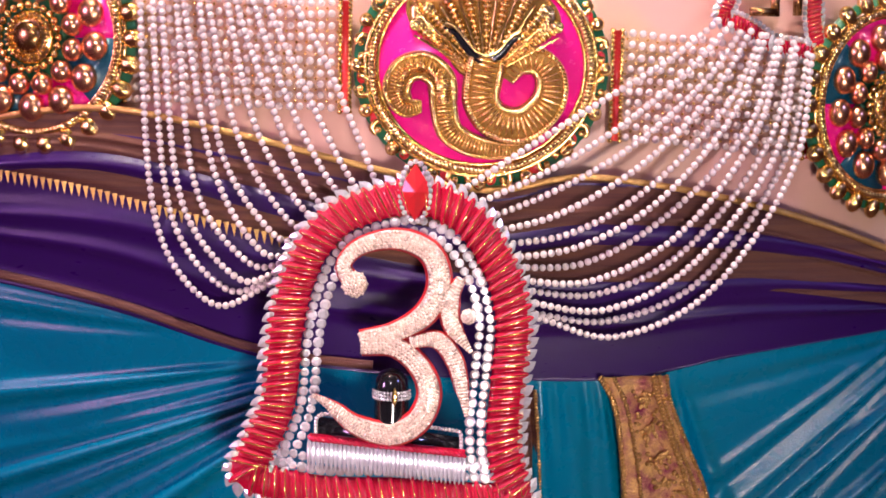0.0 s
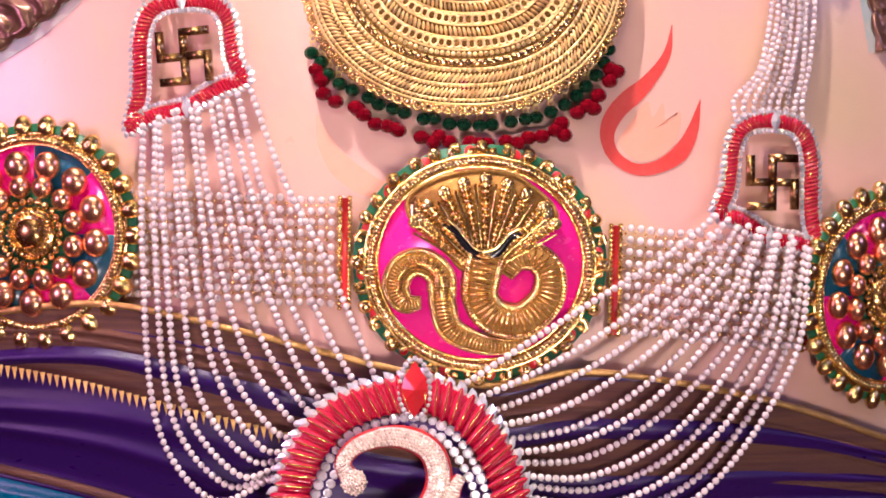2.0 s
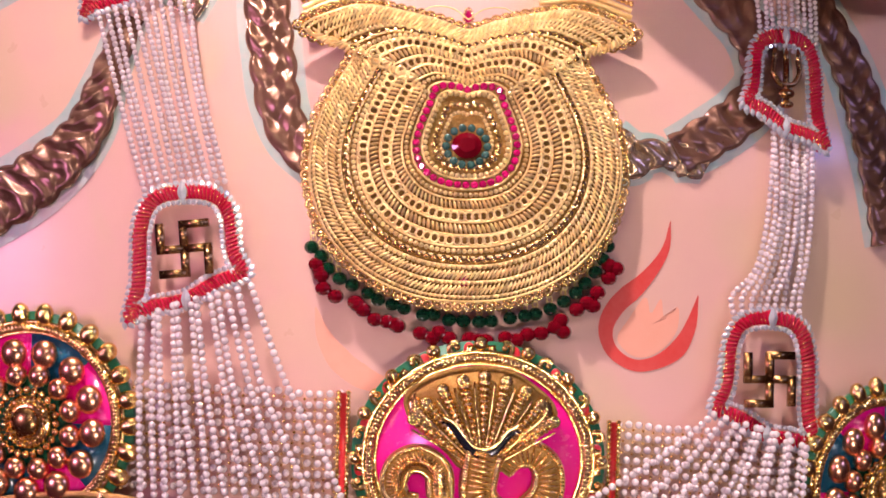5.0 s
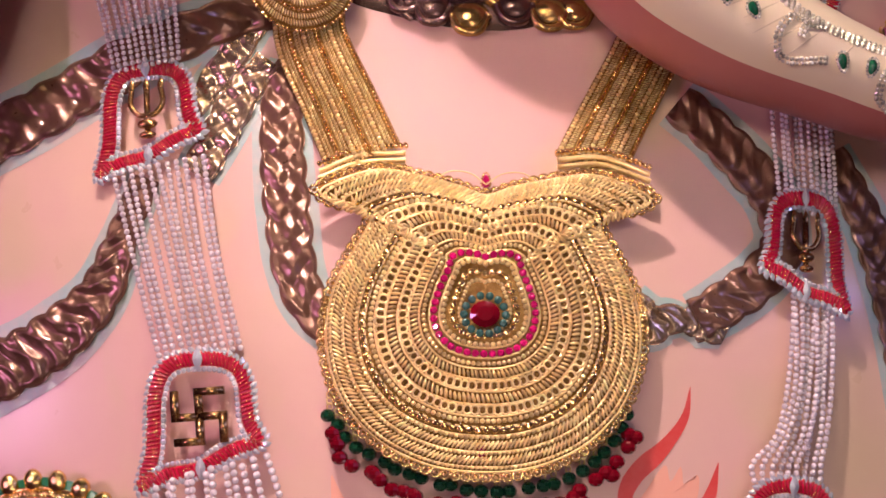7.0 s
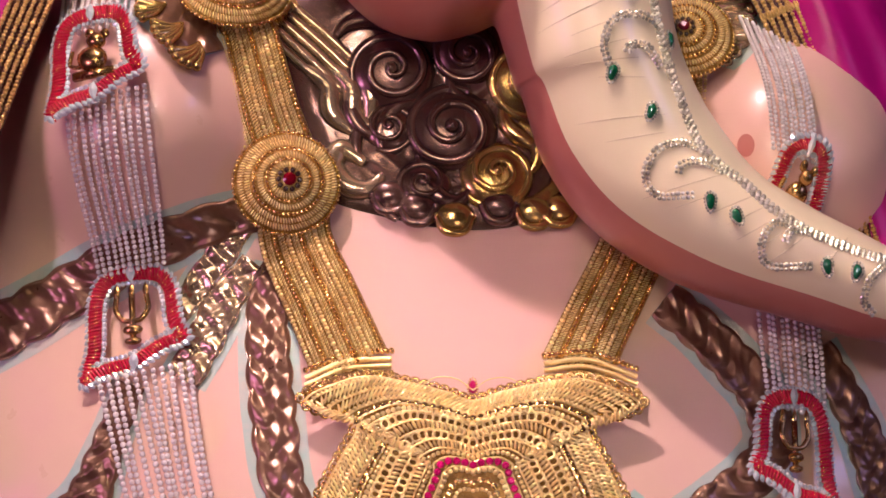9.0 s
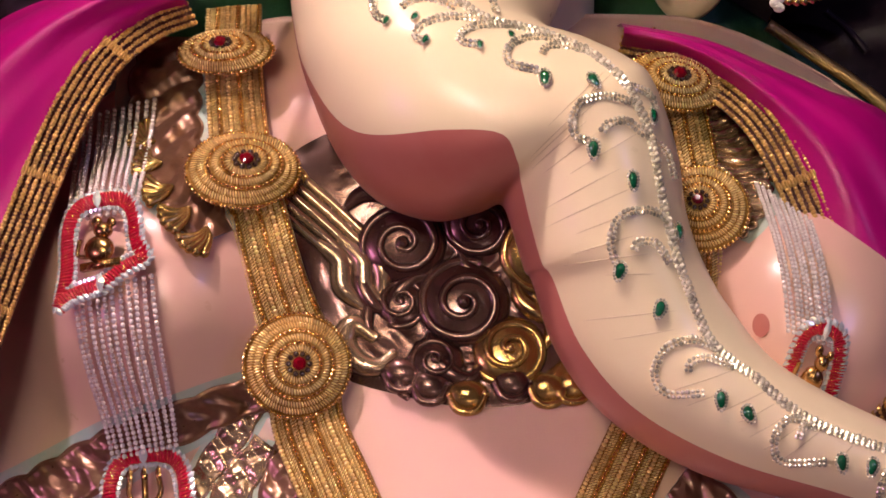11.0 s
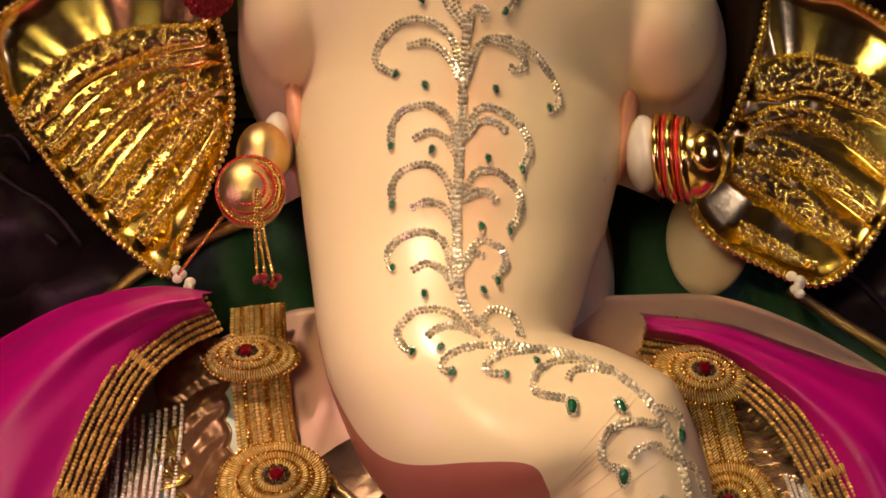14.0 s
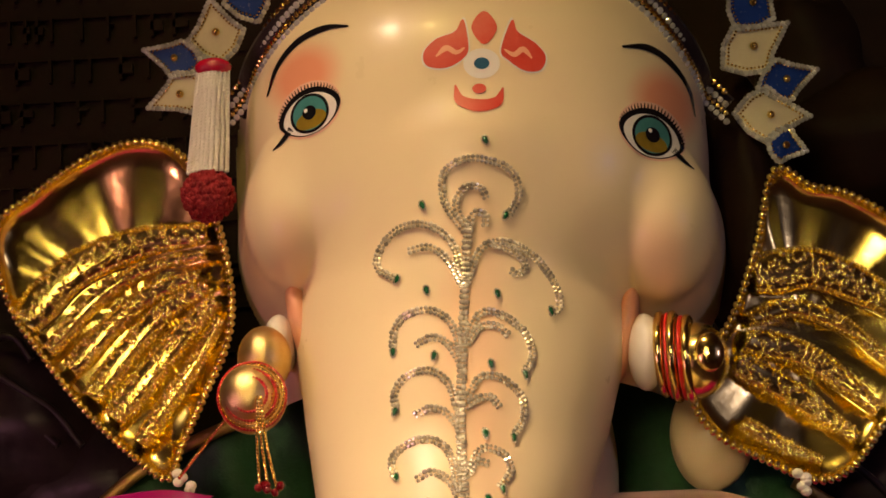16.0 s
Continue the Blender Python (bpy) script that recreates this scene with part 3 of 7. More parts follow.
def one_eye(g, c, w, h, tilt, outer):
    """Painted eye: lid shadow, white, rings of the iris, pupil, dark lash line."""
    a = radians(tilt)

    def at(u, v):
        return (c[0] + u * math.cos(a) - v * math.sin(a), c[1] + u * math.sin(a) + v * math.cos(a))

    def oval(rx, rz, du=0.0, dv=0.0, sharp=0.0):
        return [at(du + rx * math.cos(k) * (1 + sharp * abs(math.cos(k)) ** 6), dv + rz * math.sin(k)) for k in np.linspace(0, 2 * math.pi, 16, endpoint=False)]

    painted(g, oval(w * 1.10, h * 1.42, 0, 0.006), 9, 0.0030, face_y)
    painted(g, oval(w * 0.96, h * 1.20, 0, 0.003, 0.12), 6, 0.0045, face_y)
    painted(g, oval(w * 0.87, h * 1.03, 0, -0.0005, 0.05), 5, 0.0060, face_y)
    painted(g, oval(h * 1.02, h * 1.0), 6, 0.0075, face_y, 40)
    painted(g, oval(h * 0.88, h * 0.86), 10, 0.0088, face_y, 40)
    painted(g, oval(h * 0.80, h * 0.46, 0, -h * 0.34), 11, 0.0098, face_y, 40)
    painted(g, oval(h * 0.36, h * 0.36, 0, 0.001), 6, 0.0112, face_y, 30)
    painted(g, oval(h * 0.10, h * 0.10, -h * 0.15, h * 0.2), 5, 0.0124, face_y, 14)
    # lash wing and brow
    brush(g, [at(outer * w * 0.7, -h * 0.3), at(outer * w * 1.15, -h * 0.75), at(outer * w * 1.45, -h * 0.95)], [0.010, 0.007, 0.002], 6, 0.006, face_y)
    for k in np.linspace(0.25, math.pi - 0.25, 26):
        p, q = at(w * 1.02 * math.cos(k), h * 1.25 * math.sin(k)), at(w * 1.12 * math.cos(k), h * 1.55 * math.sin(k))
        brush(g, [p, ((p[0] + q[0]) / 2, (p[1] + q[1]) / 2), q], [0.0022, 0.0018, 0.0008], 6, 0.0058, face_y, 5)


one_eye(statue, (-0.183, 2.166), 0.042, 0.027, 12, -1)
one_eye(statue, (0.269, 2.113), 0.044, 0.028, -13, 1)
brush(statue, [(-0.246, 2.211), (-0.229, 2.250), (-0.198, 2.276), (-0.159, 2.285), (-0.126, 2.280)], [0.003, 0.008, 0.011, 0.011, 0.003], 6, 0.004, face_y)
brush(statue, [(0.339, 2.159), (0.332, 2.194), (0.307, 2.222), (0.274, 2.237), (0.236, 2.233)], [0.003, 0.008, 0.011, 0.011, 0.003], 6, 0.004, face_y)

# forehead mark
painted(statue, [(0.055, 2.283), (0.071, 2.257), (0.053, 2.233), (0.037, 2.259)], 4, 0.004, face_y, 24)
for mark in ([(0.029, 2.275), (0.016, 2.256), (-0.011, 2.246), (-0.029, 2.227), (-0.026, 2.207), (-0.002, 2.201), (0.021, 2.210), (0.034, 2.228)], [(0.090, 2.271), (0.097, 2.252), (0.121, 2.233), (0.134, 2.213), (0.126, 2.193), (0.104, 2.192), (0.083, 2.207), (0.072, 2.224)]):
    painted(statue, mark, 5, 0.003, face_y, 60)
    c = np.mean(mark, axis=0)
    painted(statue, [tuple(c + (np.array(p) - c) * 0.93) for p in mark], 4, 0.0045, face_y, 60)
brush(statue, [(-0.011, 2.220), (0.003, 2.231), (0.016, 2.224), (0.027, 2.230)], [0.002, 0.008, 0.007, 0.002], 3, 0.006, face_y)
brush(statue, [(0.078, 2.225), (0.091, 2.217), (0.103, 2.224), (0.114, 2.211)], [0.002, 0.007, 0.008, 0.002], 3, 0.006, face_y)
painted(statue, [((0.048, 2.207)[0] + 0.024 * math.cos(k), (0.048, 2.207)[1] + 0.021 * math.sin(k)) for k in np.linspace(0, 6.283, 12, endpoint=False)], 5, 0.003, face_y, 30)
painted(statue, [((0.048, 2.207)[0] + 0.010 * math.cos(k), (0.048, 2.207)[1] + 0.008 * math.sin(k)) for k in np.linspace(0, 6.283, 12, endpoint=False)], 7, 0.0045, face_y, 30)
painted(statue, [((0.043, 2.172)[0] + 0.009 * math.cos(k), (0.043, 2.172)[1] + 0.007 * math.sin(k)) for k in np.linspace(0, 6.283, 12, endpoint=False)], 4, 0.004, face_y, 30)
brush(statue, [(0.012, 2.179), (0.018, 2.157), (0.042, 2.148), (0.065, 2.153), (0.074, 2.172)], [0.002, 0.015, 0.018, 0.015, 0.002], 4, 0.004, face_y)

painted(statue, [((0.403, 1.212)[0] + 0.010 * math.cos(k), (0.403, 1.212)[1] + 0.015 * math.sin(k)) for k in np.linspace(0, 6.283, 12, endpoint=False)], 2, 0.003, front, 30)
# flame marks on the belly
brush(statue, [(0.317, 0.650), (0.310, 0.612), (0.285, 0.576), (0.250, 0.543), (0.236, 0.514), (0.244, 0.486), (0.270, 0.469), (0.298, 0.471), (0.327, 0.488), (0.344, 0.517), (0.354, 0.557)], [0.001, 0.010, 0.016, 0.024, 0.022, 0.016, 0.014, 0.016, 0.022, 0.014, 0.001], 4, 0.002, front, 90)
painted(statue, [(0.251, 0.500), (0.265, 0.526), (0.286, 0.554), (0.293, 0.533), (0.306, 0.552), (0.311, 0.527), (0.328, 0.542), (0.326, 0.510), (0.302, 0.484), (0.273, 0.479)], 3, 0.0014, front)
brush(statue, [(-0.126, 0.532), (-0.115, 0.497), (-0.093, 0.466), (-0.064, 0.446), (-0.036, 0.436)], [0.002, 0.018, 0.03, 0.03, 0.02], 3, 0.0016, front)
idol = statue.build("idol_statue", [SKIN, CREAM, MAROON, SALMON, REDPAINT, IVORY, BLACK, BLUE_ENAMEL, TEAL_STRIP, LID, IRIS, IRIS_LOW, CREASE], None, base=(0.05, 0.4, -1.2))
tagged(idol, "large painted plaster idol with cream trunk and peach belly", "statue")


# ---------------------------------------------------------------- draped cloth
def drape(name, top, bottom, x0, x1, off, mat, label, category, folds=6, depth=0.008, drift=0.0, seed=1, nx=150, nz=60, parent=None, sag=0.5):
    """A cloth wrapped round the body between two curves, with folds that run along it."""
    xs = np.linspace(x0, x1, nx)
    zt, zb = interp_curve(top, xs), interp_curve(bottom, xs)
    v = np.linspace(0, 1, nz)[:, None]
    X = np.repeat(xs[None], nz, 0)
    Z = zt[None] * (1 - v) + zb[None] * v
    rnd = np.random.RandomState(seed)
    h = np.zeros_like(X)
    for k in range(folds):
        c, w = rnd.uniform(0.05, 1.0), rnd.uniform(0.02, 0.07)
        s, a = rnd.uniform(-drift, drift), rnd.uniform(0.4, 1.0)
        wob = 0.02 * np.sin(X * rnd.uniform(3, 9) + rnd.uniform(0, 6))
        h += a * np.exp(-((v - c - s * (X - x0) / (x1 - x0) - wob) / w) ** 2)
    Y = front(X, Z) - off - depth * h
    g = Geo().grid(np.stack([X, Y, Z], -1), 0, 0.004)
    if parent is not None:
        return part(name, g, mat, parent, label)
    ob = g.build(name, mat, None, base=(float(xs.mean()), float(Y.mean()), float(zb.mean())))
    return tagged(ob, label, category)


SASH_TOP = [(-0.583, 0.269), (-0.397, 0.291), (-0.222, 0.263), (-0.066, 0.227), (0.089, 0.199), (0.223, 0.217), (0.444, 0.180), (0.620, 0.123), (0.682, 0.098)]
ZARI_LOW = [(-0.585, 0.213), (-0.437, 0.193), (-0.340, 0.172), (-0.188, 0.139), (-0.066, 0.113), (0.164, 0.080), (0.339, 0.080), (0.492, 0.067), (0.628, 0.049), (0.689, 0.039)]
SASH_LOW = [(-0.595, 0.068), (-0.391, 0.030), (-0.205, -0.024), (-0.065, -0.042), (0.096, -0.049), (0.273, -0.049), (0.422, -0.019), (0.632, 0.013), (0.691, 0.027)]
drape("purple_sash", SASH_TOP, SASH_LOW, -0.90, 1.00, 0.024, PURPLE, "deep purple silk sash wrapped under the belly", "sash", 9, 0.010, 0.25, 3)
drape("sash_border", SASH_TOP, ZARI_LOW, -0.90, 1.00, 0.030, BROWN_ZARI, "brown and gold woven border of the sash", "border", 4, 0.005, 0.1, 8)


# ---------------------------------------------------------------- jewellery: common pieces
class Seat:
    """A plane that rests on the torso at x, z, turned in its own plane."""

    def __init__(self, x, z, turn=0.0, off=0.012, wide=1.0, y=None, swing=None, lean=0.0):
        e = 0.05
        gx = float(front(x + e, z) - front(x - e, z)) / (2 * e)
        gz = float(front(x, z + e) - front(x, z - e)) / (2 * e)
        if y is not None:
            gx, gz = 0.0, lean
        if swing is not None:
            gx = swing
        ex, ez = np.array([1, gx, 0]), np.array([0, gz, 1])
        ex, ez = ex / np.linalg.norm(ex), ez / np.linalg.norm(ez)
        a = radians(turn)
        self.ex, self.ez = (ex * math.cos(a) + ez * math.sin(a)), (ez * math.cos(a) - ex * math.sin(a))
        n = np.cross(self.ex, self.ez)
        self.n = n / np.linalg.norm(n)
        self.ex = self.ex * wide
        self.o = np.array([x, (float(front(x, z)) if y is None else y) - off, z])
        self.axes = [self.ex, -self.n, self.ez]

    def at(self, uv, w=0.0):
        uv = np.asarray(uv, float)
        one = uv.ndim == 1
        uv = np.atleast_2d(uv)
        p = self.o + uv[:, :1] * self.ex + uv[:, 1:2] * self.ez + np.broadcast_to(np.asarray(w, float), (len(uv),))[:, None] * self.n
        return p[0] if one else p


def string(g, pts, step, shape, size, slot=0, spin=0.0, jitter=0.0, closed=False):
    """Sets a shape again and again along a curve, its x axis along the curve and its y axis away from the viewer."""
    pts = np.asarray(pts, float)
    if closed:
        pts = np.concatenate([pts, pts[:1]])
    n = max(2, int(round(length(pts) / step)))
    p = spline(pts, n + 1) if len(pts) < 12 else resample(pts, n + 1)
    if closed:
        p = p[:-1]
    t = np.gradient(p, axis=0) if not closed else np.roll(p, -1, 0) - np.roll(p, 1, 0)
    t /= np.linalg.norm(t, axis=1)[:, None] + 1e-9
    c, s = math.cos(radians(spin)), math.sin(radians(spin))
    back = np.array([0, 1.0, 0])
    for i in range(len(p)):
        side = np.cross(t[i], back)
        side /= np.linalg.norm(side) + 1e-9
        tx, sx = t[i] * c + side * s, side * c - t[i] * s
        k = 1 + jitter * (random.random() - 0.5)
        g.put(shape, p[i], np.asarray(size) * k, [tx, back, sx], slot)
    return g


def resample(p, n):
    l = np.r_[0, np.cumsum(np.linalg.norm(np.diff(p, axis=0), axis=1))]
    s = np.linspace(0, l[-1], n)
    return np.stack([np.interp(s, l, p[:, k]) for k in range(p.shape[1])], 1)


def offset_curve(uv, d):
    """A closed flat curve moved inwards by d."""
    uv = np.asarray(uv, float)
    t = np.roll(uv, -1, 0) - np.roll(uv, 1, 0)
    t /= np.linalg.norm(t, axis=1)[:, None] + 1e-9
    nrm = np.stack([-t[:, 1], t[:, 0]], 1)
    area = 0.5 * np.sum(uv[:, 0] * np.roll(uv[:, 1], -1) - np.roll(uv[:, 0], -1) * uv[:, 1])
    return uv + nrm * d * np.sign(area)


def slab(g, outline, seat, w0, w1, slot=0):
    """A flat plate with a closed outline, from height w0 to w1 over its seat."""
    n = len(outline)
    v = np.concatenate([seat.at(outline, w1), seat.at(outline, w0)])
    g.add(v, [tuple(range(n)), tuple(range(2 * n - 1, n - 1, -1))] + [(i, i + n, (i + 1) % n + n, (i + 1) % n) for i in range(n)], slot)


def bar(g, seat, a, b, width, w0, w1, slot=0):
    a, b = np.array(a, float), np.array(b, float)
    t = (b - a) / np.linalg.norm(b - a)
    s = np.array([-t[1], t[0]]) * width / 2
    o = [a + s, a - s, b - s, b + s]
    slab(g, np.array(o), seat, w0, w1, slot)
    i = [p + (np.mean(o, axis=0) - p) * 0.18 for p in o]
    slab(g, np.array(i), seat, w1, w1 + (w1 - w0) * 0.4, slot)


def plank(g, lo, hi, slot=0):
    x0, y0, z0 = lo
    x1, y1, z1 = hi
    v = [(x0, y0, z0), (x1, y0, z0), (x1, y1, z0), (x0, y1, z0), (x0, y0, z1), (x1, y0, z1), (x1, y1, z1), (x0, y1, z1)]
    g.add(v, [(0, 3, 2, 1), (4, 5, 6, 7), (0, 1, 5, 4), (1, 2, 6, 5), (2, 3, 7, 6), (3, 0, 4, 7)], slot)


MARQUISE = (np.array([(0, 0, 1.0), (0.38, -0.1, 0.45), (0.5, -0.1, 0), (0.38, -0.1, -0.45), (0, 0, -1.0), (-0.38, -0.1, -0.45), (-0.5, -0.1, 0), (-0.38, -0.1, 0.45), (0, -0.42, 0)]),
            [(i, (i + 1) % 8, 8) for i in range(8)])


def tear(g, seat, u, v, r, turn, stone=0, rim=1):
    """A drop-shaped stone in a rim of small crystals."""
    a = radians(turn)
    pts = []
    for k in np.linspace(0, 2 * math.pi, 18, endpoint=False):
        q = r * (1 + 0.75 * max(0, math.cos(k)) ** 5)
        pts.append((u + q * math.sin(k + a) * 0.8, v + q * math.cos(k + a)))
    pts = np.array(pts)
    c = pts.mean(0)
    n = len(pts)
    ring0, ring1 = seat.at(c + (pts - c) * 0.8, 0.002), seat.at(c + (pts - c) * 0.45, 0.002 + r * 0.4)
    g.add(np.concatenate([ring0, ring1, seat.at(c, 0.002 + r * 0.42)[None]]), [(i, (i + 1) % n, n + (i + 1) % n, n + i) for i in range(n)] + [(n + i, n + (i + 1) % n, 2 * n) for i in range(n)], stone)
    string(g, seat.at(pts, 0.002), r * 0.42, SMALLBALL, (r * 0.2, r * 0.2, r * 0.2), rim, closed=True)


# ---------------------------------------------------------------- bell-shaped frames of red thread and crystal
def bell_outline(w, h, shear=0.0):
    """Half-round top, nearly straight flanks, a small flare and a hollow lower edge that runs aslant by the shear."""
    half = [(0.0, 0.5 * h), (0.20 * w, 0.475 * h), (0.335 * w, 0.38 * h), (0.405 * w, 0.20 * h), (0.42 * w, 0.0), (0.435 * w, -0.18 * h), (0.50 * w, -0.37 * h), (0.47 * w, -0.46 * h), (0.25 * w, -0.455 * h), (0.0, -0.50 * h)]
    full = half + [(-x, y) for x, y in half[-2:0:-1]]
    return [(x, y + shear * x * min(1.0, max(0.0, 0.5 - y / h))) for x, y in full]


def bell_frame(name, seat, uv, band, label, group, coils, crystal, rows=1, category="pendant", jewel=True):
    """Thing with a red coiled band, crystals inside and outside and a jewel at the top."""
    th = thing(name, seat.o, label, category, group)
    out = spline(uv, 160, closed=True)
    mid, inn = offset_curve(out, band * 0.5), offset_curve(out, band)
    g = Geo().tube(seat.at(mid, 0.002), band * 0.5, 8, True, flat=0.3)
    part("band", g, RED, th, "red satin padded band")
    g = Pieces("thread_coil", RED, th)
    string(g, seat.at(mid, band * 0.16), length(mid) / coils, BALL, (length(mid) / coils * 0.46, band * 0.2, band * 0.56), 0, 12, 0.15, closed=True)
    g = Geo()
    string(g, seat.at(mid, band * 0.22), length(mid) / coils, BALL, (length(mid) / coils * 0.11, band * 0.19, band * 0.54), 0, 14, 0.0, closed=True)
    part("gold_wire", g, GOLD, th, "thin gold wire between the coils")
    g = Geo()
    string(Pieces("edge_crystal", CRYSTAL, th, False), seat.at(out, 0.003), crystal * 1.5, MARQUISE, (crystal * 1.3, crystal * 1.2, crystal * 1.15), 0, 38, 0.3, closed=True)
    string(g, seat.at(offset_curve(out, crystal * 0.4), 0.001), crystal * 1.0, SMALLBALL, (crystal * 0.45,) * 3, 0, closed=True)
    part("outer_beading", g, CRYSTAL, th, "pointed clear crystals", False)
    g = Geo()
    for k in range(rows):
        string(g, seat.at(offset_curve(inn, crystal * (0.7 + 1.35 * k)), 0.003), crystal * 1.18, GEM, (crystal * 0.62,) * 3, 0, 0, 0.3, closed=True)
    part("inner_crystal_edge", g, CRYSTAL, th, "round clear crystals", False)
    if jewel:
        g = Geo()
        top = out[np.argmax(out[:, 1])]
        p = seat.at((top[0], top[1] - band * 0.35), band * 0.3)
        g.put(MARQUISE, p, (band * 0.75, band * 0.6, band * 0.8), seat.axes, 0)
        ring = [seat.at((top[0] + band * 0.42 * math.sin(k), top[1] - band * 0.35 + band * 0.85 * math.cos(k)), band * 0.25) for k in np.linspace(0, 6.283, 20, endpoint=False)]
        string(g, ring, crystal * 0.7, SMALLBALL, (crystal * 0.36,) * 3, 1, closed=True)
        part("top_jewel", g, [RED_ENAMEL, CRYSTAL], th, "red pointed jewel rimmed with crystals", False)
    return th


# large bell pendant
bell_uv_world = [(0.001, 0.214), (-0.091, 0.190), (-0.138, 0.146), (-0.165, 0.085), (-0.178, 0.015), (-0.184, -0.055), (-0.207, -0.111), (-0.224, -0.148), (-0.199, -0.177), (-0.115, -0.196), (-0.017, -0.198), (0.095, -0.203), (0.156, -0.195), (0.142, -0.142), (0.136, -0.093), (0.142, -0.015), (0.145, 0.048), (0.124, 0.121), (0.075, 0.187)]
bell_seat = Seat(-0.02, 0.02, 0, 0.0, y=-0.05)
bell_uv = [(p[0] + 0.02, p[1] - 0.02) for p in bell_uv_world]
bell = bell_frame("bell_pendant", bell_seat, bell_uv, 0.043, "large bell-shaped pendant of red coils and crystals", "", 92, 0.0100, 2)


def om_stroke(g, pts, widths, slot_body=0, slot_edge=1, n=46):
    """A raised flat stroke with a red edge, paved with small crystals."""
    c = spline([(p[0] + 0.02, p[1] - 0.02) for p in pts], n)
    w = np.interp(np.linspace(0, 1, n), np.linspace(0, 1, len(widths)), widths)
    g.tube(bell_seat.at(c, 0.018), w / 2 * 1.12, 10, slot=slot_edge, flat=0.4)
    g.tube(bell_seat.at(c, 0.022), w / 2 * 0.92, 10, slot=slot_body, flat=0.5)
    t = np.gradient(c, axis=0)
    t /= np.linalg.norm(t, axis=1)[:, None]
    s = np.stack([-t[:, 1], t[:, 0]], 1)
    for k in np.linspace(-0.72, 0.72, 6):
        line = c + s * (w * 0.5 * k)[:, None]
        hgt = 0.022 + w * 0.25 * math.sqrt(1 - k * k) * 0.92
        string(g, bell_seat.at(line, hgt), 0.0042, SMALLBALL, (0.0021, 0.0021, 0.0021), slot_body, 0, 0.5)


for nm, pts, wd in (("upper_stroke", [(-0.069, 0.083), (-0.084, 0.109), (-0.063, 0.133), (-0.018, 0.142), (0.021, 0.125), (0.032, 0.087), (0.015, 0.051), (-0.020, 0.029), (-0.061, 0.017)], [0.022, 0.018, 0.022, 0.026, 0.029, 0.030, 0.028, 0.024, 0.026]),
                    ("lower_stroke", [(-0.060, 0.014), (-0.020, 0.011), (0.011, -0.015), (0.022, -0.048), (0.008, -0.081), (-0.025, -0.097), (-0.067, -0.086), (-0.094, -0.065), (-0.118, -0.050)], [0.028, 0.026, 0.026, 0.029, 0.030, 0.030, 0.026, 0.018, 0.004]),
                    ("tail_stroke", [(-0.001, 0.017), (0.031, 0.020), (0.052, -0.005), (0.062, -0.041), (0.068, -0.072)], [0.014, 0.022, 0.022, 0.017, 0.003]),
                    ("crescent_stroke", [(0.058, 0.095), (0.046, 0.070), (0.048, 0.039), (0.071, 0.007)], [0.012, 0.024, 0.022, 0.003])):
    g = Geo()
    om_stroke(g, pts, wd)
    part(nm, g, [OMCRYSTAL, RED_ENAMEL], bell, "crystal-paved stroke with a red edge")
g = Geo()
for c, r in (((-0.070, 0.087), 0.0155), ((0.068, 0.050), 0.0085)):
    p = bell_seat.at((c[0] + 0.02, c[1] - 0.02), 0.024)
    g.put(BALL, p, (r, r * 0.7, r))
    for k in range(60):
        a, b = k * 2.39996, math.sqrt(k / 60)
        g.put(SMALLBALL, p + np.array([r * b * math.cos(a), -r * 0.72 * math.sqrt(max(0, 1 - b * b)), r * b * math.sin(a)]), 0.0021)
part("crystal_knob", g, OMCRYSTAL, bell, "round crystal-paved knobs")
# small black stone pillar and its stand
g = Geo()
lx, lz = (-0.024, -0.080)
prof = [(0.0, 0.062), (0.008, 0.0605), (0.015, 0.056), (0.0195, 0.048), (0.0215, 0.036), (0.0215, -0.012)]
v, f, k = [], [], 20
for r, h in prof:
    v += [(lx + r * math.cos(2 * math.pi * j / k), -0.052 + r * math.sin(2 * math.pi * j / k), lz + h) for j in range(k)]
f = [(i * k + j, i * k + (j + 1) % k, (i + 1) * k + (j + 1) % k, (i + 1) * k + j) for i in range(len(prof) - 1) for j in range(k)]
part("stone_pillar", Geo().add(v, f), BLACK, bell, "glossy black rounded stone pillar")
g = Geo()
for row in range(3):
    for j in range(17):
        a = math.pi * (1 + j / 16)
        g.put(SMALLBALL, (lx + 0.0222 * math.cos(a), -0.052 + 0.0222 * math.sin(a), lz + 0.026 + row * 0.004), 0.0021)
g.put(MARQUISE, (lx + 0.004, -0.077, lz + 0.030), (0.008, 0.006, 0.012), slot=1)
part("crystal_band", g, [CRYSTAL, GOLD], bell, "band of small crystals with a gold drop")
b0, b1, b2, b3 = (-0.124, -0.104), (0.067, -0.122), (0.070, -0.159), (-0.129, -0.140)
g = Pieces("flute", CRYSTAL, bell)
n_fl = 36
for j in range(n_fl):
    s = (j + 0.5) / n_fl
    top, bot = np.array(b0) * (1 - s) + np.array(b1) * s, np.array(b3) * (1 - s) + np.array(b2) * s
    m = (top + bot) / 2
    g.put(BALL, (m[0], -0.062, m[1]), (0.0031, 0.005, 0.021))
g = Geo()
for j in range(30):
    s = (j + 0.5) / 30
    top = np.array(b0) * (1 - s) + np.array(b1) * s
    a = radians(35)
    g.put(BALL, (top[0], -0.066, top[1]), (0.0065, 0.005, 0.0032), [[math.cos(a), 0, -math.sin(a)], [0, 1, 0], [math.sin(a), 0, math.cos(a)]])
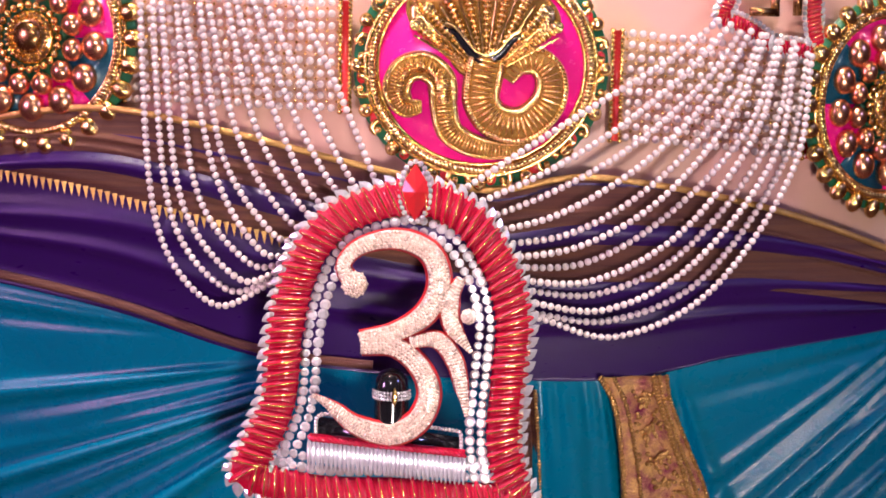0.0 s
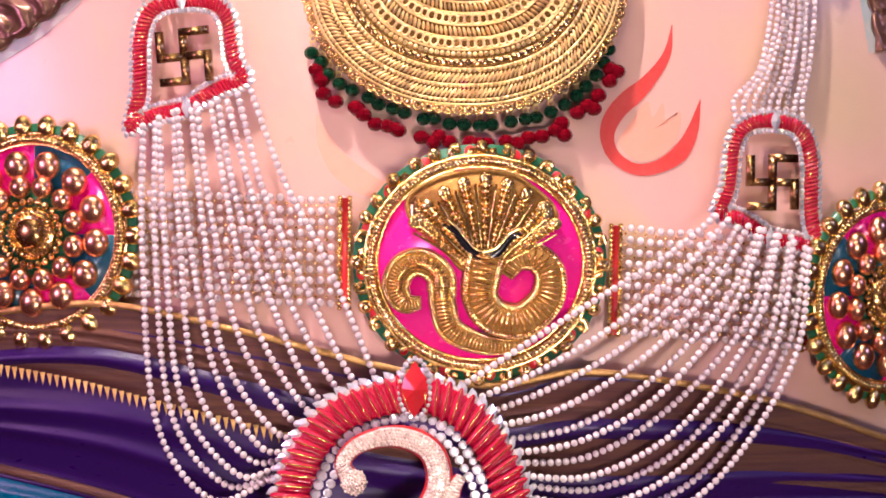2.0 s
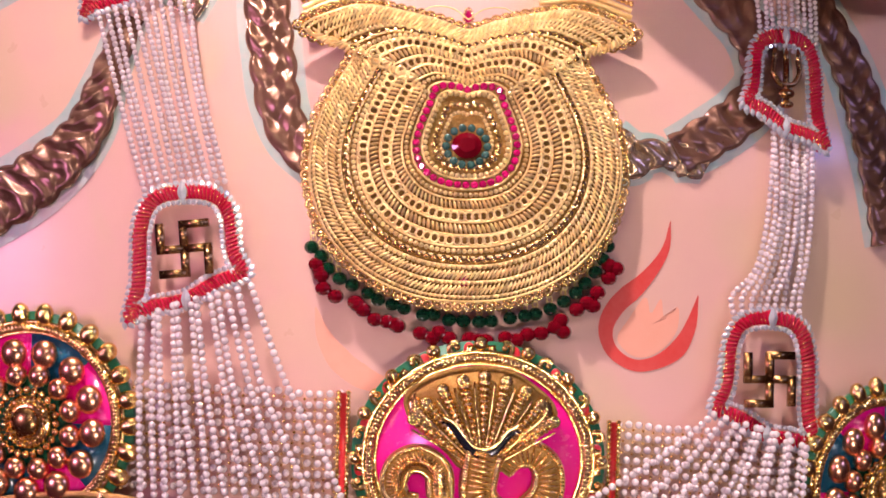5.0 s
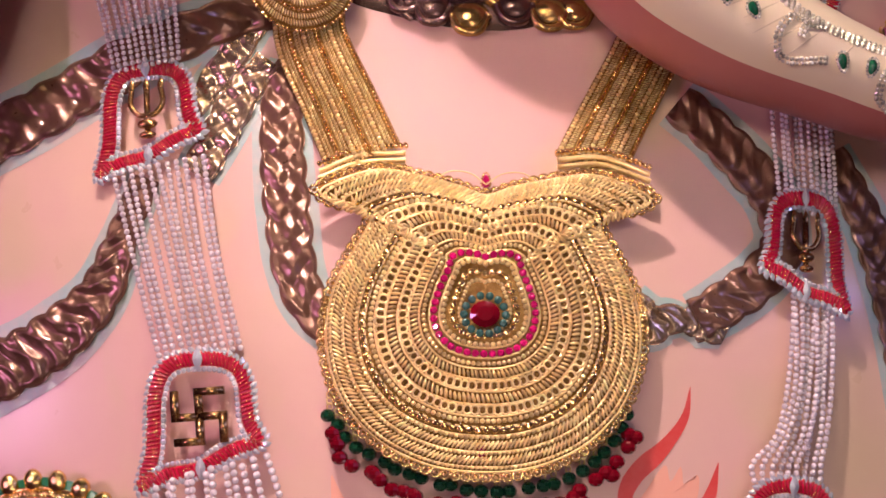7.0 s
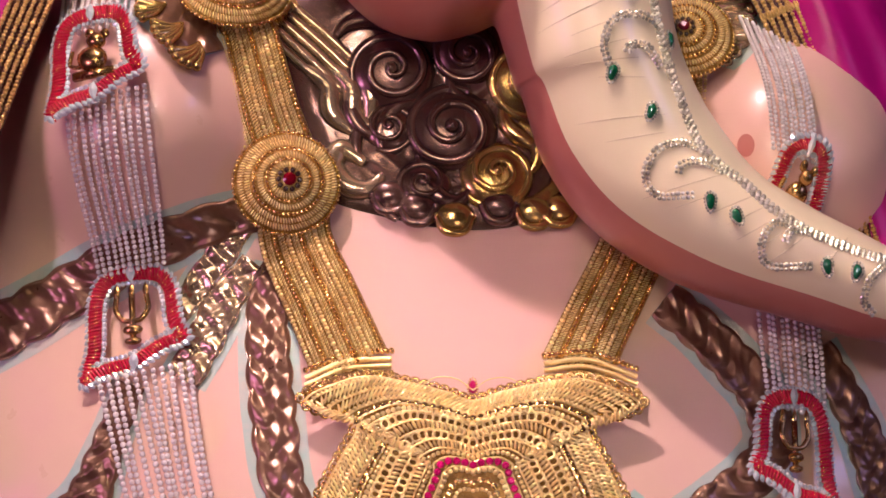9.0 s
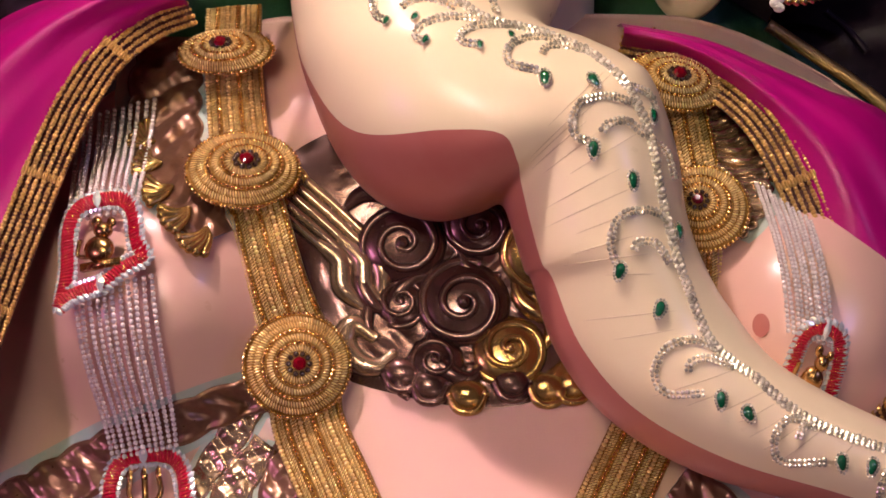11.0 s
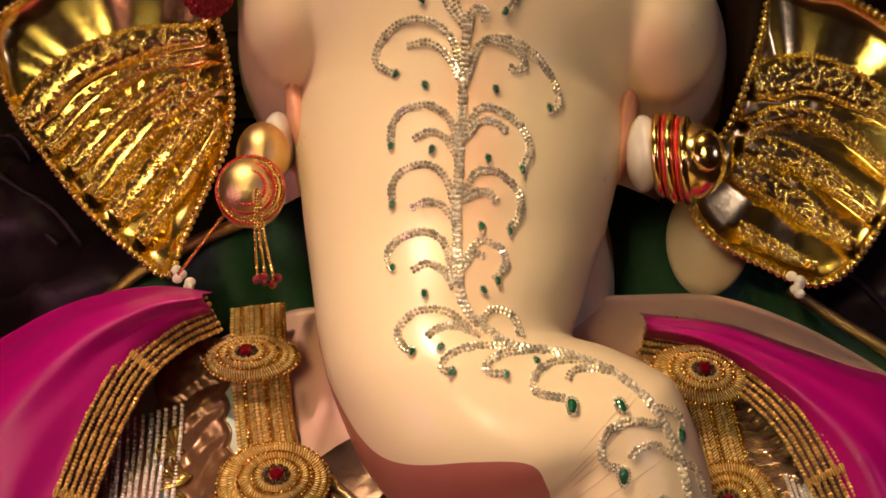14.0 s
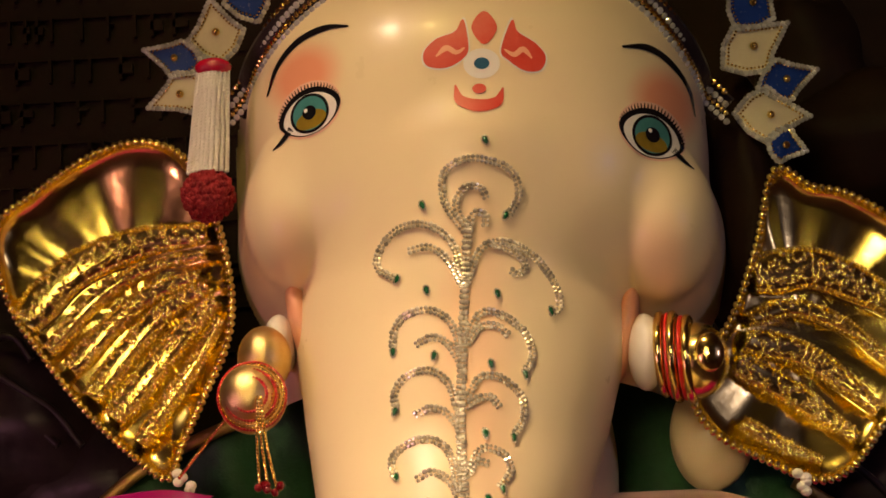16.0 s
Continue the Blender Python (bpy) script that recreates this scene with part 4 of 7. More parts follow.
g.tube([(b0[0], -0.06, b0[1]), ((b0[0] + b1[0]) / 2, -0.06, (b0[1] + b1[1]) / 2), (b1[0], -0.06, b1[1])], 0.0055)
part("rope_edge", g, RED, bell, "red twisted edge of the base")
g = Geo()
slab(g, np.array([(b0[0] + 0.024, b0[1] - 0.012), (b1[0] + 0.018, b1[1] - 0.012), (b1[0] + 0.016, b1[1] + 0.018), (b0[0] + 0.026, b0[1] + 0.024)]) - np.array([0, 0.02]), bell_seat, -0.004, 0.002)
part("black_tray", g, BLACK, bell, "black glossy tray behind the base")
g = Geo()
string(g, [(q[0], -0.056, q[1]) for q in [(-0.116, -0.103), (-0.115, -0.081), (-0.102, -0.076), (-0.085, -0.082)]], 0.0042, SMALLBALL, (0.0028,) * 3)
string(g, [(q[0], -0.056, q[1]) for q in [(0.013, -0.089), (0.051, -0.094), (0.061, -0.098), (0.063, -0.122)]], 0.0042, SMALLBALL, (0.0028,) * 3)
part("crystal_rail", g, CRYSTAL, bell, "rails of small crystals")

# small bell pendants on the pearl garland
SMALL_BELLS = []
for x, z, turn, w, h, wide, shear, lab in (
        (-0.289, 0.604, 4, 0.166, 0.154, 1.0, 0.34, "red bell pendant holding a gold angular emblem over pearls"),
        (0.442, 0.458, -2, 0.156, 0.166, 0.98, -0.34, "red bell pendant holding a gold angular emblem over pearls"),
        (-0.379, 0.985, 6, 0.150, 0.140, 1.0, 0.36, "dark red bell pendant holding a gold trident"),
        (0.464, 0.832, -2, 0.146, 0.144, 0.82, -0.40, "dark red bell pendant holding a gold trident"),
        (-0.426, 1.316, 8, 0.146, 0.136, 1.0, 0.34, "dark red bell pendant holding a small gold figure"),
        (0.462, 1.158, -14, 0.120, 0.128, 0.66, -0.25, "dark red bell pendant holding a small gold figure")):
    seat = Seat(x, z, turn, 0.022, wide)
    b = bell_frame("bell_pendant", seat, bell_outline(w, h, shear), 0.0185, lab, "bell pendants on the garland", 100, 0.0056, 1, jewel=False)
    SMALL_BELLS.append((b, seat, lab))
    for u, v in ((0, 0.5 * h - 0.010), (0, -0.5 * h + 0.010)):
        part("end_jewel", Geo().put(MARQUISE, seat.at((u, v), 0.008), (0.013, 0.012, 0.014), seat.axes), CRYSTAL, b, "clear pointed jewel", False)
for b, seat, lab in SMALL_BELLS:
    g = Geo()
    if "angular" in lab:
        k, wd = 0.032, 0.010
        for r in range(4):
            a = radians(90 * r + 2)
            c, s = math.cos(a), math.sin(a)

            def spin(u, v):
                return (u * c - v * s, u * s + v * c - 0.004)
            bar(g, seat, spin(0, 0), spin(0, k * 1.1), wd, 0.004, 0.010)
            bar(g, seat, spin(-wd / 2, k * 1.1 - wd / 2), spin(k * 1.05, k * 1.1 - wd / 2), wd, 0.0045, 0.0105)
    elif "trident" in lab:
        bar(g, seat, (0, -0.036), (0, 0.036), 0.007, 0.004, 0.009)
        g.tube(seat.at(spline([(-0.020, 0.030), (-0.022, 0.010), (-0.012, -0.004), (0, -0.006), (0.012, -0.004), (0.022, 0.010), (0.020, 0.030)], 30), 0.008), 0.0038)
        g.put(BALL, seat.at((0, -0.018), 0.008), (0.014, 0.006, 0.007), seat.axes)
        g.put(BALL, seat.at((0, -0.033), 0.008), (0.012, 0.006, 0.005), seat.axes)
        for u in (-0.02, 0, 0.02):
            g.put(MARQUISE, seat.at((u, 0.034), 0.008), (0.009, 0.009, 0.012), seat.axes)
    else:
        g.put(BALL, seat.at((0, -0.012), 0.008), (0.022, 0.012, 0.018), seat.axes)
        g.put(BALL, seat.at((0.008, 0.012), 0.010), (0.014, 0.010, 0.011), seat.axes)
        g.put(BALL, seat.at((-0.002, 0.026), 0.008), (0.008, 0.004, 0.008), seat.axes)
        g.put(BALL, seat.at((0.020, 0.022), 0.008), (0.007, 0.004, 0.007), seat.axes)
        g.tube(seat.at(spline([(-0.02, -0.02), (-0.034, -0.014), (-0.03, 0.006)], 14), 0.006), 0.003)
        bar(g, seat, (-0.03, -0.033), (0.03, -0.033), 0.010, 0.003, 0.009)
    part("emblem", g, BRONZE_EMBLEM, b, "dull gold emblem")


# ---------------------------------------------------------------- pearl strands
def pearl_row(g, p, r, shape=BALL):
    n = max(2, int(round(length(p) / (2.03 * r))))
    for q in resample(np.asarray(p), n):
        k = r * random.uniform(0.95, 1.03)
        g.put(shape, q, k)


def pearl_fan(name, label, first, last, n, r, off, power=1.0, singles=(), category="pearl garland"):
    """Hanging strands between the first curve and the last; some strands have every pearl as an object of its own."""
    a, b = np.array(first), np.array(last)
    th = thing(name, (float(a[0, 0]), float(front(a[0, 0], a[0, 1])) - off, float(a[0, 1])), label, category)
    for i in range(n):
        f = (i / (n - 1)) ** power
        c = spline(a * (1 - f) + b * f + np.random.RandomState(i).uniform(-0.004, 0.004, a.shape), 120)
        p = lay(c, off + r * (i % 2) * 0.8)
        if i in singles:
            row = part("strand", Geo().tube(p[::4], 0.0008, 4), WHITE, th, "white thread strung with pearls")
            pearl_row(Pieces("pearl", PEARL, row), p, r)
        else:
            g = Geo()
            pearl_row(g, p, r)
            part("strand", g, PEARL, th, "strand of cream pearls")
    return th


pearl_fan("pearl_garland_fan", "cream pearl strands fanning from pendant to bell",
          [(0.368, 0.410), (0.310, 0.364), (0.227, 0.310), (0.144, 0.254), (0.054, 0.200)], [(0.492, 0.374), (0.473, 0.227), (0.377, 0.074), (0.262, 0.014), (0.155, 0.035)], 12, 0.0046, 0.046, 0.85, (8, 9, 10, 11))
pearl_fan("pearl_garland_fan", "cream pearl strands hanging down into the bell",
          [(-0.204, 0.555), (-0.163, 0.449), (-0.113, 0.360), (-0.074, 0.270), (-0.051, 0.208)], [(-0.336, 0.517), (-0.337, 0.356), (-0.320, 0.142), (-0.249, 0.047), (-0.183, 0.072)], 12, 0.0046, 0.046, 0.9, (9, 10, 11))


def bundle(label, rows, n, r, off, sway=0.004, seed=1):
    """Upright strands side by side: rows of left x z and right x z from the top down."""
    rows = np.array(rows, float)
    th = thing("pearl_bundle", (float(rows[0, 0]), float(front(rows[0, 0], rows[0, 1])) - off, float(rows[0, 1])), label, "pearl strands", "pearl bundles of the garland")
    rnd = np.random.RandomState(seed)
    for i in range(n):
        f = i / (n - 1)
        c = rows[:, :2] * (1 - f) + rows[:, 2:] * f
        c[1:-1, 0] += rnd.uniform(-sway, sway, len(c) - 2)
        if len(c) == 2:
            c = np.array([c[0], c.mean(0) + [rnd.uniform(-sway, sway), 0], c[1]])
        g = Geo()
        pearl_row(g, lay(spline(c, 90), off + 0.003 * (i % 3)), r, SMALLBALL)
        part("strand", g, PEARL, th)
    return th


bundle("small cream pearl strands lying on the chest", [(-0.505, 1.497, -0.393, 1.523), (-0.483, 1.346, -0.385, 1.359)], 11, 0.0036, 0.018, 0.002, 1)
bundle("small cream pearl strands between two pendants", [(-0.463, 1.249, -0.360, 1.273), (-0.452, 1.161, -0.350, 1.177), (-0.430, 1.039, -0.343, 1.058)], 11, 0.0035, 0.018, 0.003, 2)
bundle("small cream pearl strands between two pendants", [(-0.420, 0.903, -0.303, 0.927), (-0.383, 0.786, -0.273, 0.803), (-0.343, 0.666, -0.243, 0.686)], 11, 0.0040, 0.018, 0.004, 3)
bundle("small cream pearl strands lying on the chest", [(0.415, 1.400, 0.472, 1.345), (0.425, 1.30, 0.483, 1.26), (0.432, 1.205, 0.486, 1.185)], 10, 0.0030, 0.018, 0.002, 4)
bundle("small cream pearl strands passing under the trunk", [(0.420, 1.125, 0.500, 1.090), (0.432, 1.00, 0.515, 0.97), (0.437, 0.885, 0.512, 0.865)], 10, 0.0036, 0.018, 0.003, 5)
bundle("small cream pearl strands between two pendants", [(0.434, 0.784, 0.519, 0.761), (0.446, 0.765, 0.504, 0.766), (0.443, 0.663, 0.497, 0.664), (0.424, 0.594, 0.491, 0.600), (0.399, 0.558, 0.482, 0.560), (0.397, 0.537, 0.483, 0.539)], 9, 0.0040, 0.018, 0.004, 6)


# ---------------------------------------------------------------- belt
def pearl_band(label, tl, tr, bl, br, rows, r):
    th = thing("pearl_belt_band", (tl[0], float(front(*tl)) - 0.01, bl[1]), label, "belt band", "pearl bands of the belt")
    tl, tr, bl, br = (np.array(q) for q in (tl, tr, bl, br))
    gold = Geo()
    for i in range(rows):
        f = i / (rows - 1)
        a, b = tl * (1 - f) + bl * f, tr * (1 - f) + br * f
        c = np.linspace(a, b, 60)
        c[:, 1] += 0.0012 * np.sin(np.linspace(0, 20, 60) + i)
        g = Pieces("pearl", PEARL, th)
        p = lay(c, 0.010 + 0.002 * (i % 2))
        n = int(round(length(p) / (2.5 * r)))
        pp = resample(p, n)
        for q in pp[(i % 2):]:
            g.put(SMALLBALL, q, r * random.uniform(0.93, 1.05))
        if i < rows - 1:
            step = (bl - tl) / (rows - 1) * 0.5
            for q in (pp[:-1] + pp[1:]) / 2:
                gold.put(BEAD, q + np.array([step[0], 0.002, step[1]]), r * 0.42)
    part("gold_linkwork", gold, GOLD, th, "tiny gold linking beads")
    return th


pearl_band("netted band of cream pearls and gold links", (-0.385, 0.432), (-0.092, 0.425), (-0.375, 0.306), (-0.092, 0.296), 10, 0.0050)
pearl_band("netted band of cream pearls and gold links", (0.254, 0.395), (0.505, 0.378), (0.248, 0.268), (0.505, 0.244), 10, 0.0050)


def scroll(g, seat, u, v, r, turn, hand=1, slot=0):
    """A leaf scroll: a spiral of tapering relief."""
    a0 = radians(turn)
    pts, rad = [], []
    for k in np.linspace(0, 1, 22):
        a = a0 + hand * k * 5.2
        q = r * (1 - 0.72 * k)
        pts.append((u + q * math.cos(a), v + q * math.sin(a)))
        rad.append(r * (0.34 - 0.12 * k))
    g.tube(seat.at(np.array(pts), r * 0.2), np.array(rad), 7, slot=slot, flat=0.8)
    g.put(BALL, seat.at((u, v), r * 0.3), (r * 0.26,) * 3, slot=slot)


def medallion_base(name, seat, r, rz, label, category="medallion", group=""):
    th = thing(name, seat.o, label, category, group)
    k = np.linspace(0, 2 * math.pi, 72, endpoint=False)
    circ = np.stack([r * np.cos(k), rz * np.sin(k)], 1)
    g = Geo()
    slab(g, circ * 1.20, seat, -0.006, 0.003)
    part("back_plate", g, GREEN_ENAMEL, th, "green enamel ground")
    g = Geo()
    string(g, seat.at(circ * 1.03, 0.009), 0.0052, BALL, (0.0042, 0.0042, 0.0055), 0, 28, closed=True)
    g.tube(seat.at(circ * 1.09, 0.005), 0.003, 6, True)
    g.tube(seat.at(circ * 0.975, 0.006), 0.0025, 6, True)
    part("rope_rim", g, GOLD, th, "twisted gold rim")
    return th, circ


# cobra medallion
cs = Seat(0.079, 0.350, 0, 0.020)
cob, circ = medallion_base("cobra_medallion", cs, 0.130, 0.122, "gold cobra medallion on pink enamel in the belt", "medallion")
g = Geo()
slab(g, circ * 0.99, cs, 0.002, 0.006)
part("enamel_disc", g, PINK, cob, "bright pink enamel disc")
g = Geo()
for i in range(16):
    a = 2 * math.pi * (i + 0.5) / 16
    scroll(g, cs, 0.150 * math.cos(a), 0.141 * math.sin(a), 0.0165, math.degrees(a) + (90 if i % 2 else -90), 1 if i % 2 else -1)
    a += math.pi / 16
    g.put(BALL, cs.at((0.152 * math.cos(a), 0.143 * math.sin(a)), 0.004), (0.009, 0.007, 0.009))
part("scroll_rim", g, GOLD, cob, "gold scrollwork rim")
g = Geo()
for i in range(16):
    a = 2 * math.pi * i / 16 + 0.1
    g.put(BALL, cs.at((0.146 * math.cos(a), 0.137 * math.sin(a)), 0.002), (0.007, 0.004, 0.009))
part("enamel_leaves", g, RED_ENAMEL, cob, "red enamel leaves")


def local(pts, o=(0.079, 0.350)):
    return np.array([(p[0] - o[0], p[1] - o[1]) for p in pts])


def snake_body(g, pts, widths, n=84):
    c = spline(local(pts), n)
    w = np.interp(np.linspace(0, 1, n), np.linspace(0, 1, len(widths)), widths)
    g.tube(cs.at(c, 0.010), w / 2, 12, slot=1, flat=0.6)
    t = np.gradient(c, axis=0)
    t /= np.linalg.norm(t, axis=1)[:, None]
    side = np.stack([-t[:, 1], t[:, 0]], 1)
    for i in range(1, n - 1):
        tt = t[i, 0] * cs.ex + t[i, 1] * cs.ez
        ss = np.cross(tt, cs.n)
        # belly plates in the middle, small scales on both flanks
        if i % 2:
            g.put(BALL, cs.at(c[i], 0.010 + w[i] * 0.22), (w[i] * 0.06, w[i] * 0.20, w[i] * 0.29), [tt, -cs.n, ss])
        for k in (-0.38, 0.38):
            g.put(SMALLBALL, cs.at(c[i] + side[i] * w[i] * k, 0.010 + w[i] * 0.20), (w[i] * 0.075, w[i] * 0.10, w[i] * 0.10), [tt, -cs.n, ss])


for nm, pts, wd in (("coil", [(0.086, 0.362), (0.081, 0.335), (0.080, 0.308), (0.098, 0.285), (0.132, 0.281), (0.161, 0.307), (0.164, 0.339), (0.148, 0.358), (0.125, 0.355), (0.110, 0.336)], [0.050, 0.048, 0.046, 0.046, 0.045, 0.044, 0.042, 0.038, 0.032, 0.020]),
                    ("coil", [(0.034, 0.307), (0.030, 0.335), (0.008, 0.351), (-0.015, 0.344), (-0.024, 0.321), (-0.013, 0.301), (0.007, 0.301)], [0.034, 0.036, 0.036, 0.036, 0.036, 0.030, 0.016]),
                    ("tail", [(0.030, 0.335), (0.034, 0.300), (0.042, 0.272), (0.067, 0.256), (0.102, 0.249), (0.134, 0.253), (0.150, 0.267)], [0.034, 0.034, 0.033, 0.030, 0.025, 0.016, 0.006])):
    g = Geo()
    snake_body(g, pts, wd)
    part(nm, g, [GOLD, PLATE], cob, "gold snake coil with moulded scales")
g = Geo()
hood = spline(local([(-0.011, 0.427), (0.003, 0.441), (0.033, 0.456), (0.075, 0.464), (0.117, 0.459), (0.145, 0.442), (0.167, 0.422), (0.171, 0.401), (0.147, 0.379), (0.123, 0.366), (0.108, 0.340), (0.062, 0.340), (0.036, 0.366), (0.008, 0.386), (-0.008, 0.406)]), 70, closed=True)
slab(g, hood, cs, 0.006, 0.011)
g.tube(cs.at(hood, 0.010), 0.0028, 7, True)
# the darker ground puts shade between the ribs into the colour
part("hood", g, PLATE, cob, "gold ground of the cobra hood, darkened for the gaps between ribs")
neck = local([(0.084, 0.338)])[0]
for i in range(9):
    a = radians(36 + 108 * i / 8)
    ln = 0.116 - 0.010 * abs(i - 4) / 4
    d, e = np.array([math.cos(a), math.sin(a)]), np.array([-math.sin(a), math.cos(a)])
    dd, ee = d[0] * cs.ex + d[1] * cs.ez, e[0] * cs.ex + e[1] * cs.ez
    g = Geo()
    for j in range(13):
        q = 0.022 + (ln - 0.030) * j / 12
        wr = q * 0.098
        g.put(BALL, cs.at(neck + d * q, 0.013), (0.0040, 0.0095, wr * 0.9), [dd, -cs.n, ee])
    for k in (-1, 1):
        g.tube(cs.at(np.array([neck + d * q + e * q * 0.115 * k for q in np.linspace(0.024, ln - 0.006, 12)]), 0.018), 0.0014, 6)
    g.put(BALL, cs.at(neck + d * ln, 0.013), (0.0080, 0.0080, 0.0085), [dd, -cs.n, ee])
    g.put(RINGLET, cs.at(neck + d * ln, 0.017), (0.0062, 0.006, 0.0062), cs.axes)
    part("hood_rib", g, GOLD, cob, "scaled rib of the hood ending in a knob")
for s, lobe in ((-1, [(0.062, 0.348), (0.040, 0.368), (0.018, 0.390), (0.002, 0.408), (-0.002, 0.426)]), (1, [(0.106, 0.348), (0.122, 0.372), (0.142, 0.386), (0.158, 0.402), (0.160, 0.424)])):
    g = Geo()
    c = spline(local(lobe), 26)
    w = np.interp(np.linspace(0, 1, 26), [0, 0.4, 0.8, 1], [0.012, 0.018, 0.024, 0.014])
    g.tube(cs.at(c, 0.011), w / 2, 10, flat=0.6)
    rnd = random.Random(s + 5)
    for i in range(26):
        for k in (-0.33, 0, 0.33):
            g.put(SMALLBALL, cs.at(c[i] + np.array([rnd.uniform(-0.001, 0.001), w[i] * k]), 0.011 + w[i] * 0.27), (w[i] * 0.14, 0.0022, w[i] * 0.14))
    part("hood_lobe", g, GOLD, cob, "scaled gold lobe of the hood")
g = Geo()
mouth = spline(local([(0.033, 0.397), (0.046, 0.391), (0.058, 0.376), (0.070, 0.363), (0.086, 0.358), (0.101, 0.365), (0.113, 0.380), (0.127, 0.388)]), 40)
g.tube(cs.at(mouth, 0.019), 0.0046 * np.sin(np.linspace(0.25, 2.9, 40)) + 0.0012, 8)
part("mouth_line", g, BLACK, cob, "dark curved mouth line")
g = Geo()
g.tube(cs.at(mouth + np.array([0.0, 0.0075]), 0.018), 0.0036, 8)
part("upper_lip", g, GOLD, cob, "gold upper lip")


def flower_medallion(x, z, r, rz, wide, swing, label):
    seat = Seat(x, z, 0, 0.016, wide, swing=swing)
    th, circ = medallion_base("flower_medallion", seat, r, rz, label, "medallion", "flower medallions of the belt")
    g = Geo()
    for i in range(8):
        a0, a1 = 2 * math.pi * i / 8, 2 * math.pi * (i + 1) / 8
        k = np.linspace(a0, a1, 10)
        o = np.concatenate([np.stack([r * 0.98 * np.cos(k), rz * 0.98 * np.sin(k)], 1), np.stack([r * 0.5 * np.cos(k[::-1]), rz * 0.5 * np.sin(k[::-1])], 1)])
        slab(g, o, seat, 0.002, 0.005, i % 2)
    part("enamel_ground", g, [PINK, BLUE_ENAMEL], th, "red and blue enamel ground")
    g = Geo()
    petals = Pieces("petal", RED_LIT_GOLD, th)
    for ring, cnt, q in ((0.76, 13, 0.150), (0.52, 12, 0.120)):
        for i in range(cnt):
            a = 2 * math.pi * (i + ring) / cnt
            petals.put(BALL, seat.at((r * ring * math.cos(a), rz * ring * math.sin(a)), 0.008 + 0.008 * (1 - ring)), (r * q, 0.013, r * q * 1.05), seat.axes)
    for i in range(24):
        a = 2 * math.pi * i / 24
        g.put(SMALLBALL, seat.at((r * 0.35 * math.cos(a), rz * 0.35 * math.sin(a)), 0.014), (r * 0.045, 0.007, r * 0.045))
    g.put(BALL, seat.at((0, 0), 0.010), (r * 0.30, 0.010, r * 0.30), seat.axes)
    string(g, seat.at(circ * 0.235, 0.020), r * 0.055, SMALLBALL, (r * 0.02, 0.004, r * 0.035), 0, closed=True)
    part("centre_ring", g, GOLD, th, "beaded gold centre")
    g = Geo()
    g.put(BALL, seat.at((0, 0), 0.018), (r * 0.17, 0.009, r * 0.17), seat.axes)
    part("centre_boss", g, BRONZE_EMBLEM, th, "dull copper centre boss")
    g = Pieces("rim_bead", GOLD, th)
    for i in range(26):
        a = 2 * math.pi * i / 26
        c, d = math.cos(a), math.sin(a)
        axes = [seat.ex * c + seat.ez * d, -seat.n, seat.ez * c - seat.ex * d]
        g.put(BALL, seat.at((r * 1.17 * c, rz * 1.17 * d), 0.004), (r * 0.13, 0.010, r * 0.105), axes)
    return th


flower_medallion(-0.484, 0.378, 0.118, 0.116, 1.0, -0.3, "red and gold flower medallion of the belt")
flower_medallion(0.600, 0.312, 0.116, 0.114, 0.86, 0.4, "red and gold flower medallion in shadow beside the belt")

for x, z0, z1 in ((-0.088, 0.292, 0.428), (0.247, 0.262, 0.398), (-0.372, 0.300, 0.438), (0.497, 0.242, 0.384)):
    th = thing("belt_clasp", (x, float(front(x, z0)) - 0.01, z0), "gold bar with red inlay closing the pearl band", "clasp", "clasps of the belt")
    g = Geo()
    for d in (-0.006, 0.006):
        string(g, lay([(x + d, z0), (x + d, (z0 + z1) / 2), (x + d, z1)], 0.016), 0.006, BALL, (0.0032, 0.0034, 0.0034))
    part("beading", g, GOLD, th)
    g = Geo()
    g.tube(lay([(x, z0), (x, (z0 + z1) / 2), (x, z1)], 0.012), 0.005, 6)
    part("inlay", g, RED_ENAMEL, th, "red enamel inlay")
# woven points along the lower edge of the border, and its gold upper hem
g = Geo()
xs = np.linspace(-0.54, -0.13, 44)
zs = interp_curve(ZARI_LOW, xs)
for x, z in zip(xs, zs):
    y = float(front(x, z)) - 0.0365
    g.add([(x - 0.0036, y, z + 0.003), (x + 0.0036, y, z + 0.003), (x + 0.001, y - 0.001, z - 0.0135), (x, y - 0.002, z)], [(0, 3, 2), (3, 1, 2), (0, 1, 3)])
points = g.build("border_fringe", ZARI, None, base=(-0.3, 0.0, 0.2))
tagged(points, "row of small woven gold points along the border", "trim")
for name, curve, x0, x1, r, lab in (("gold_hem", SASH_TOP, -0.56, 0.62, 0.0042, "narrow gold hem above the woven border"), ("maroon_hem", [(p[0], p[1] + 0.012) for p in SASH_LOW], -0.56, -0.05, 0.006, "brown hem under the purple sash")):
    xs = np.linspace(x0, x1, 80)
    zz = interp_curve(curve, xs)
    p = np.stack([xs, front(xs, zz) - 0.033, zz], 1)
    hem = Geo().tube(p, r, 8, flat=0.5).build(name, ZARI if r < 0.005 else BROWN_ZARI, None, base=tuple(p[40]))
    tagged(hem, lab, "trim")

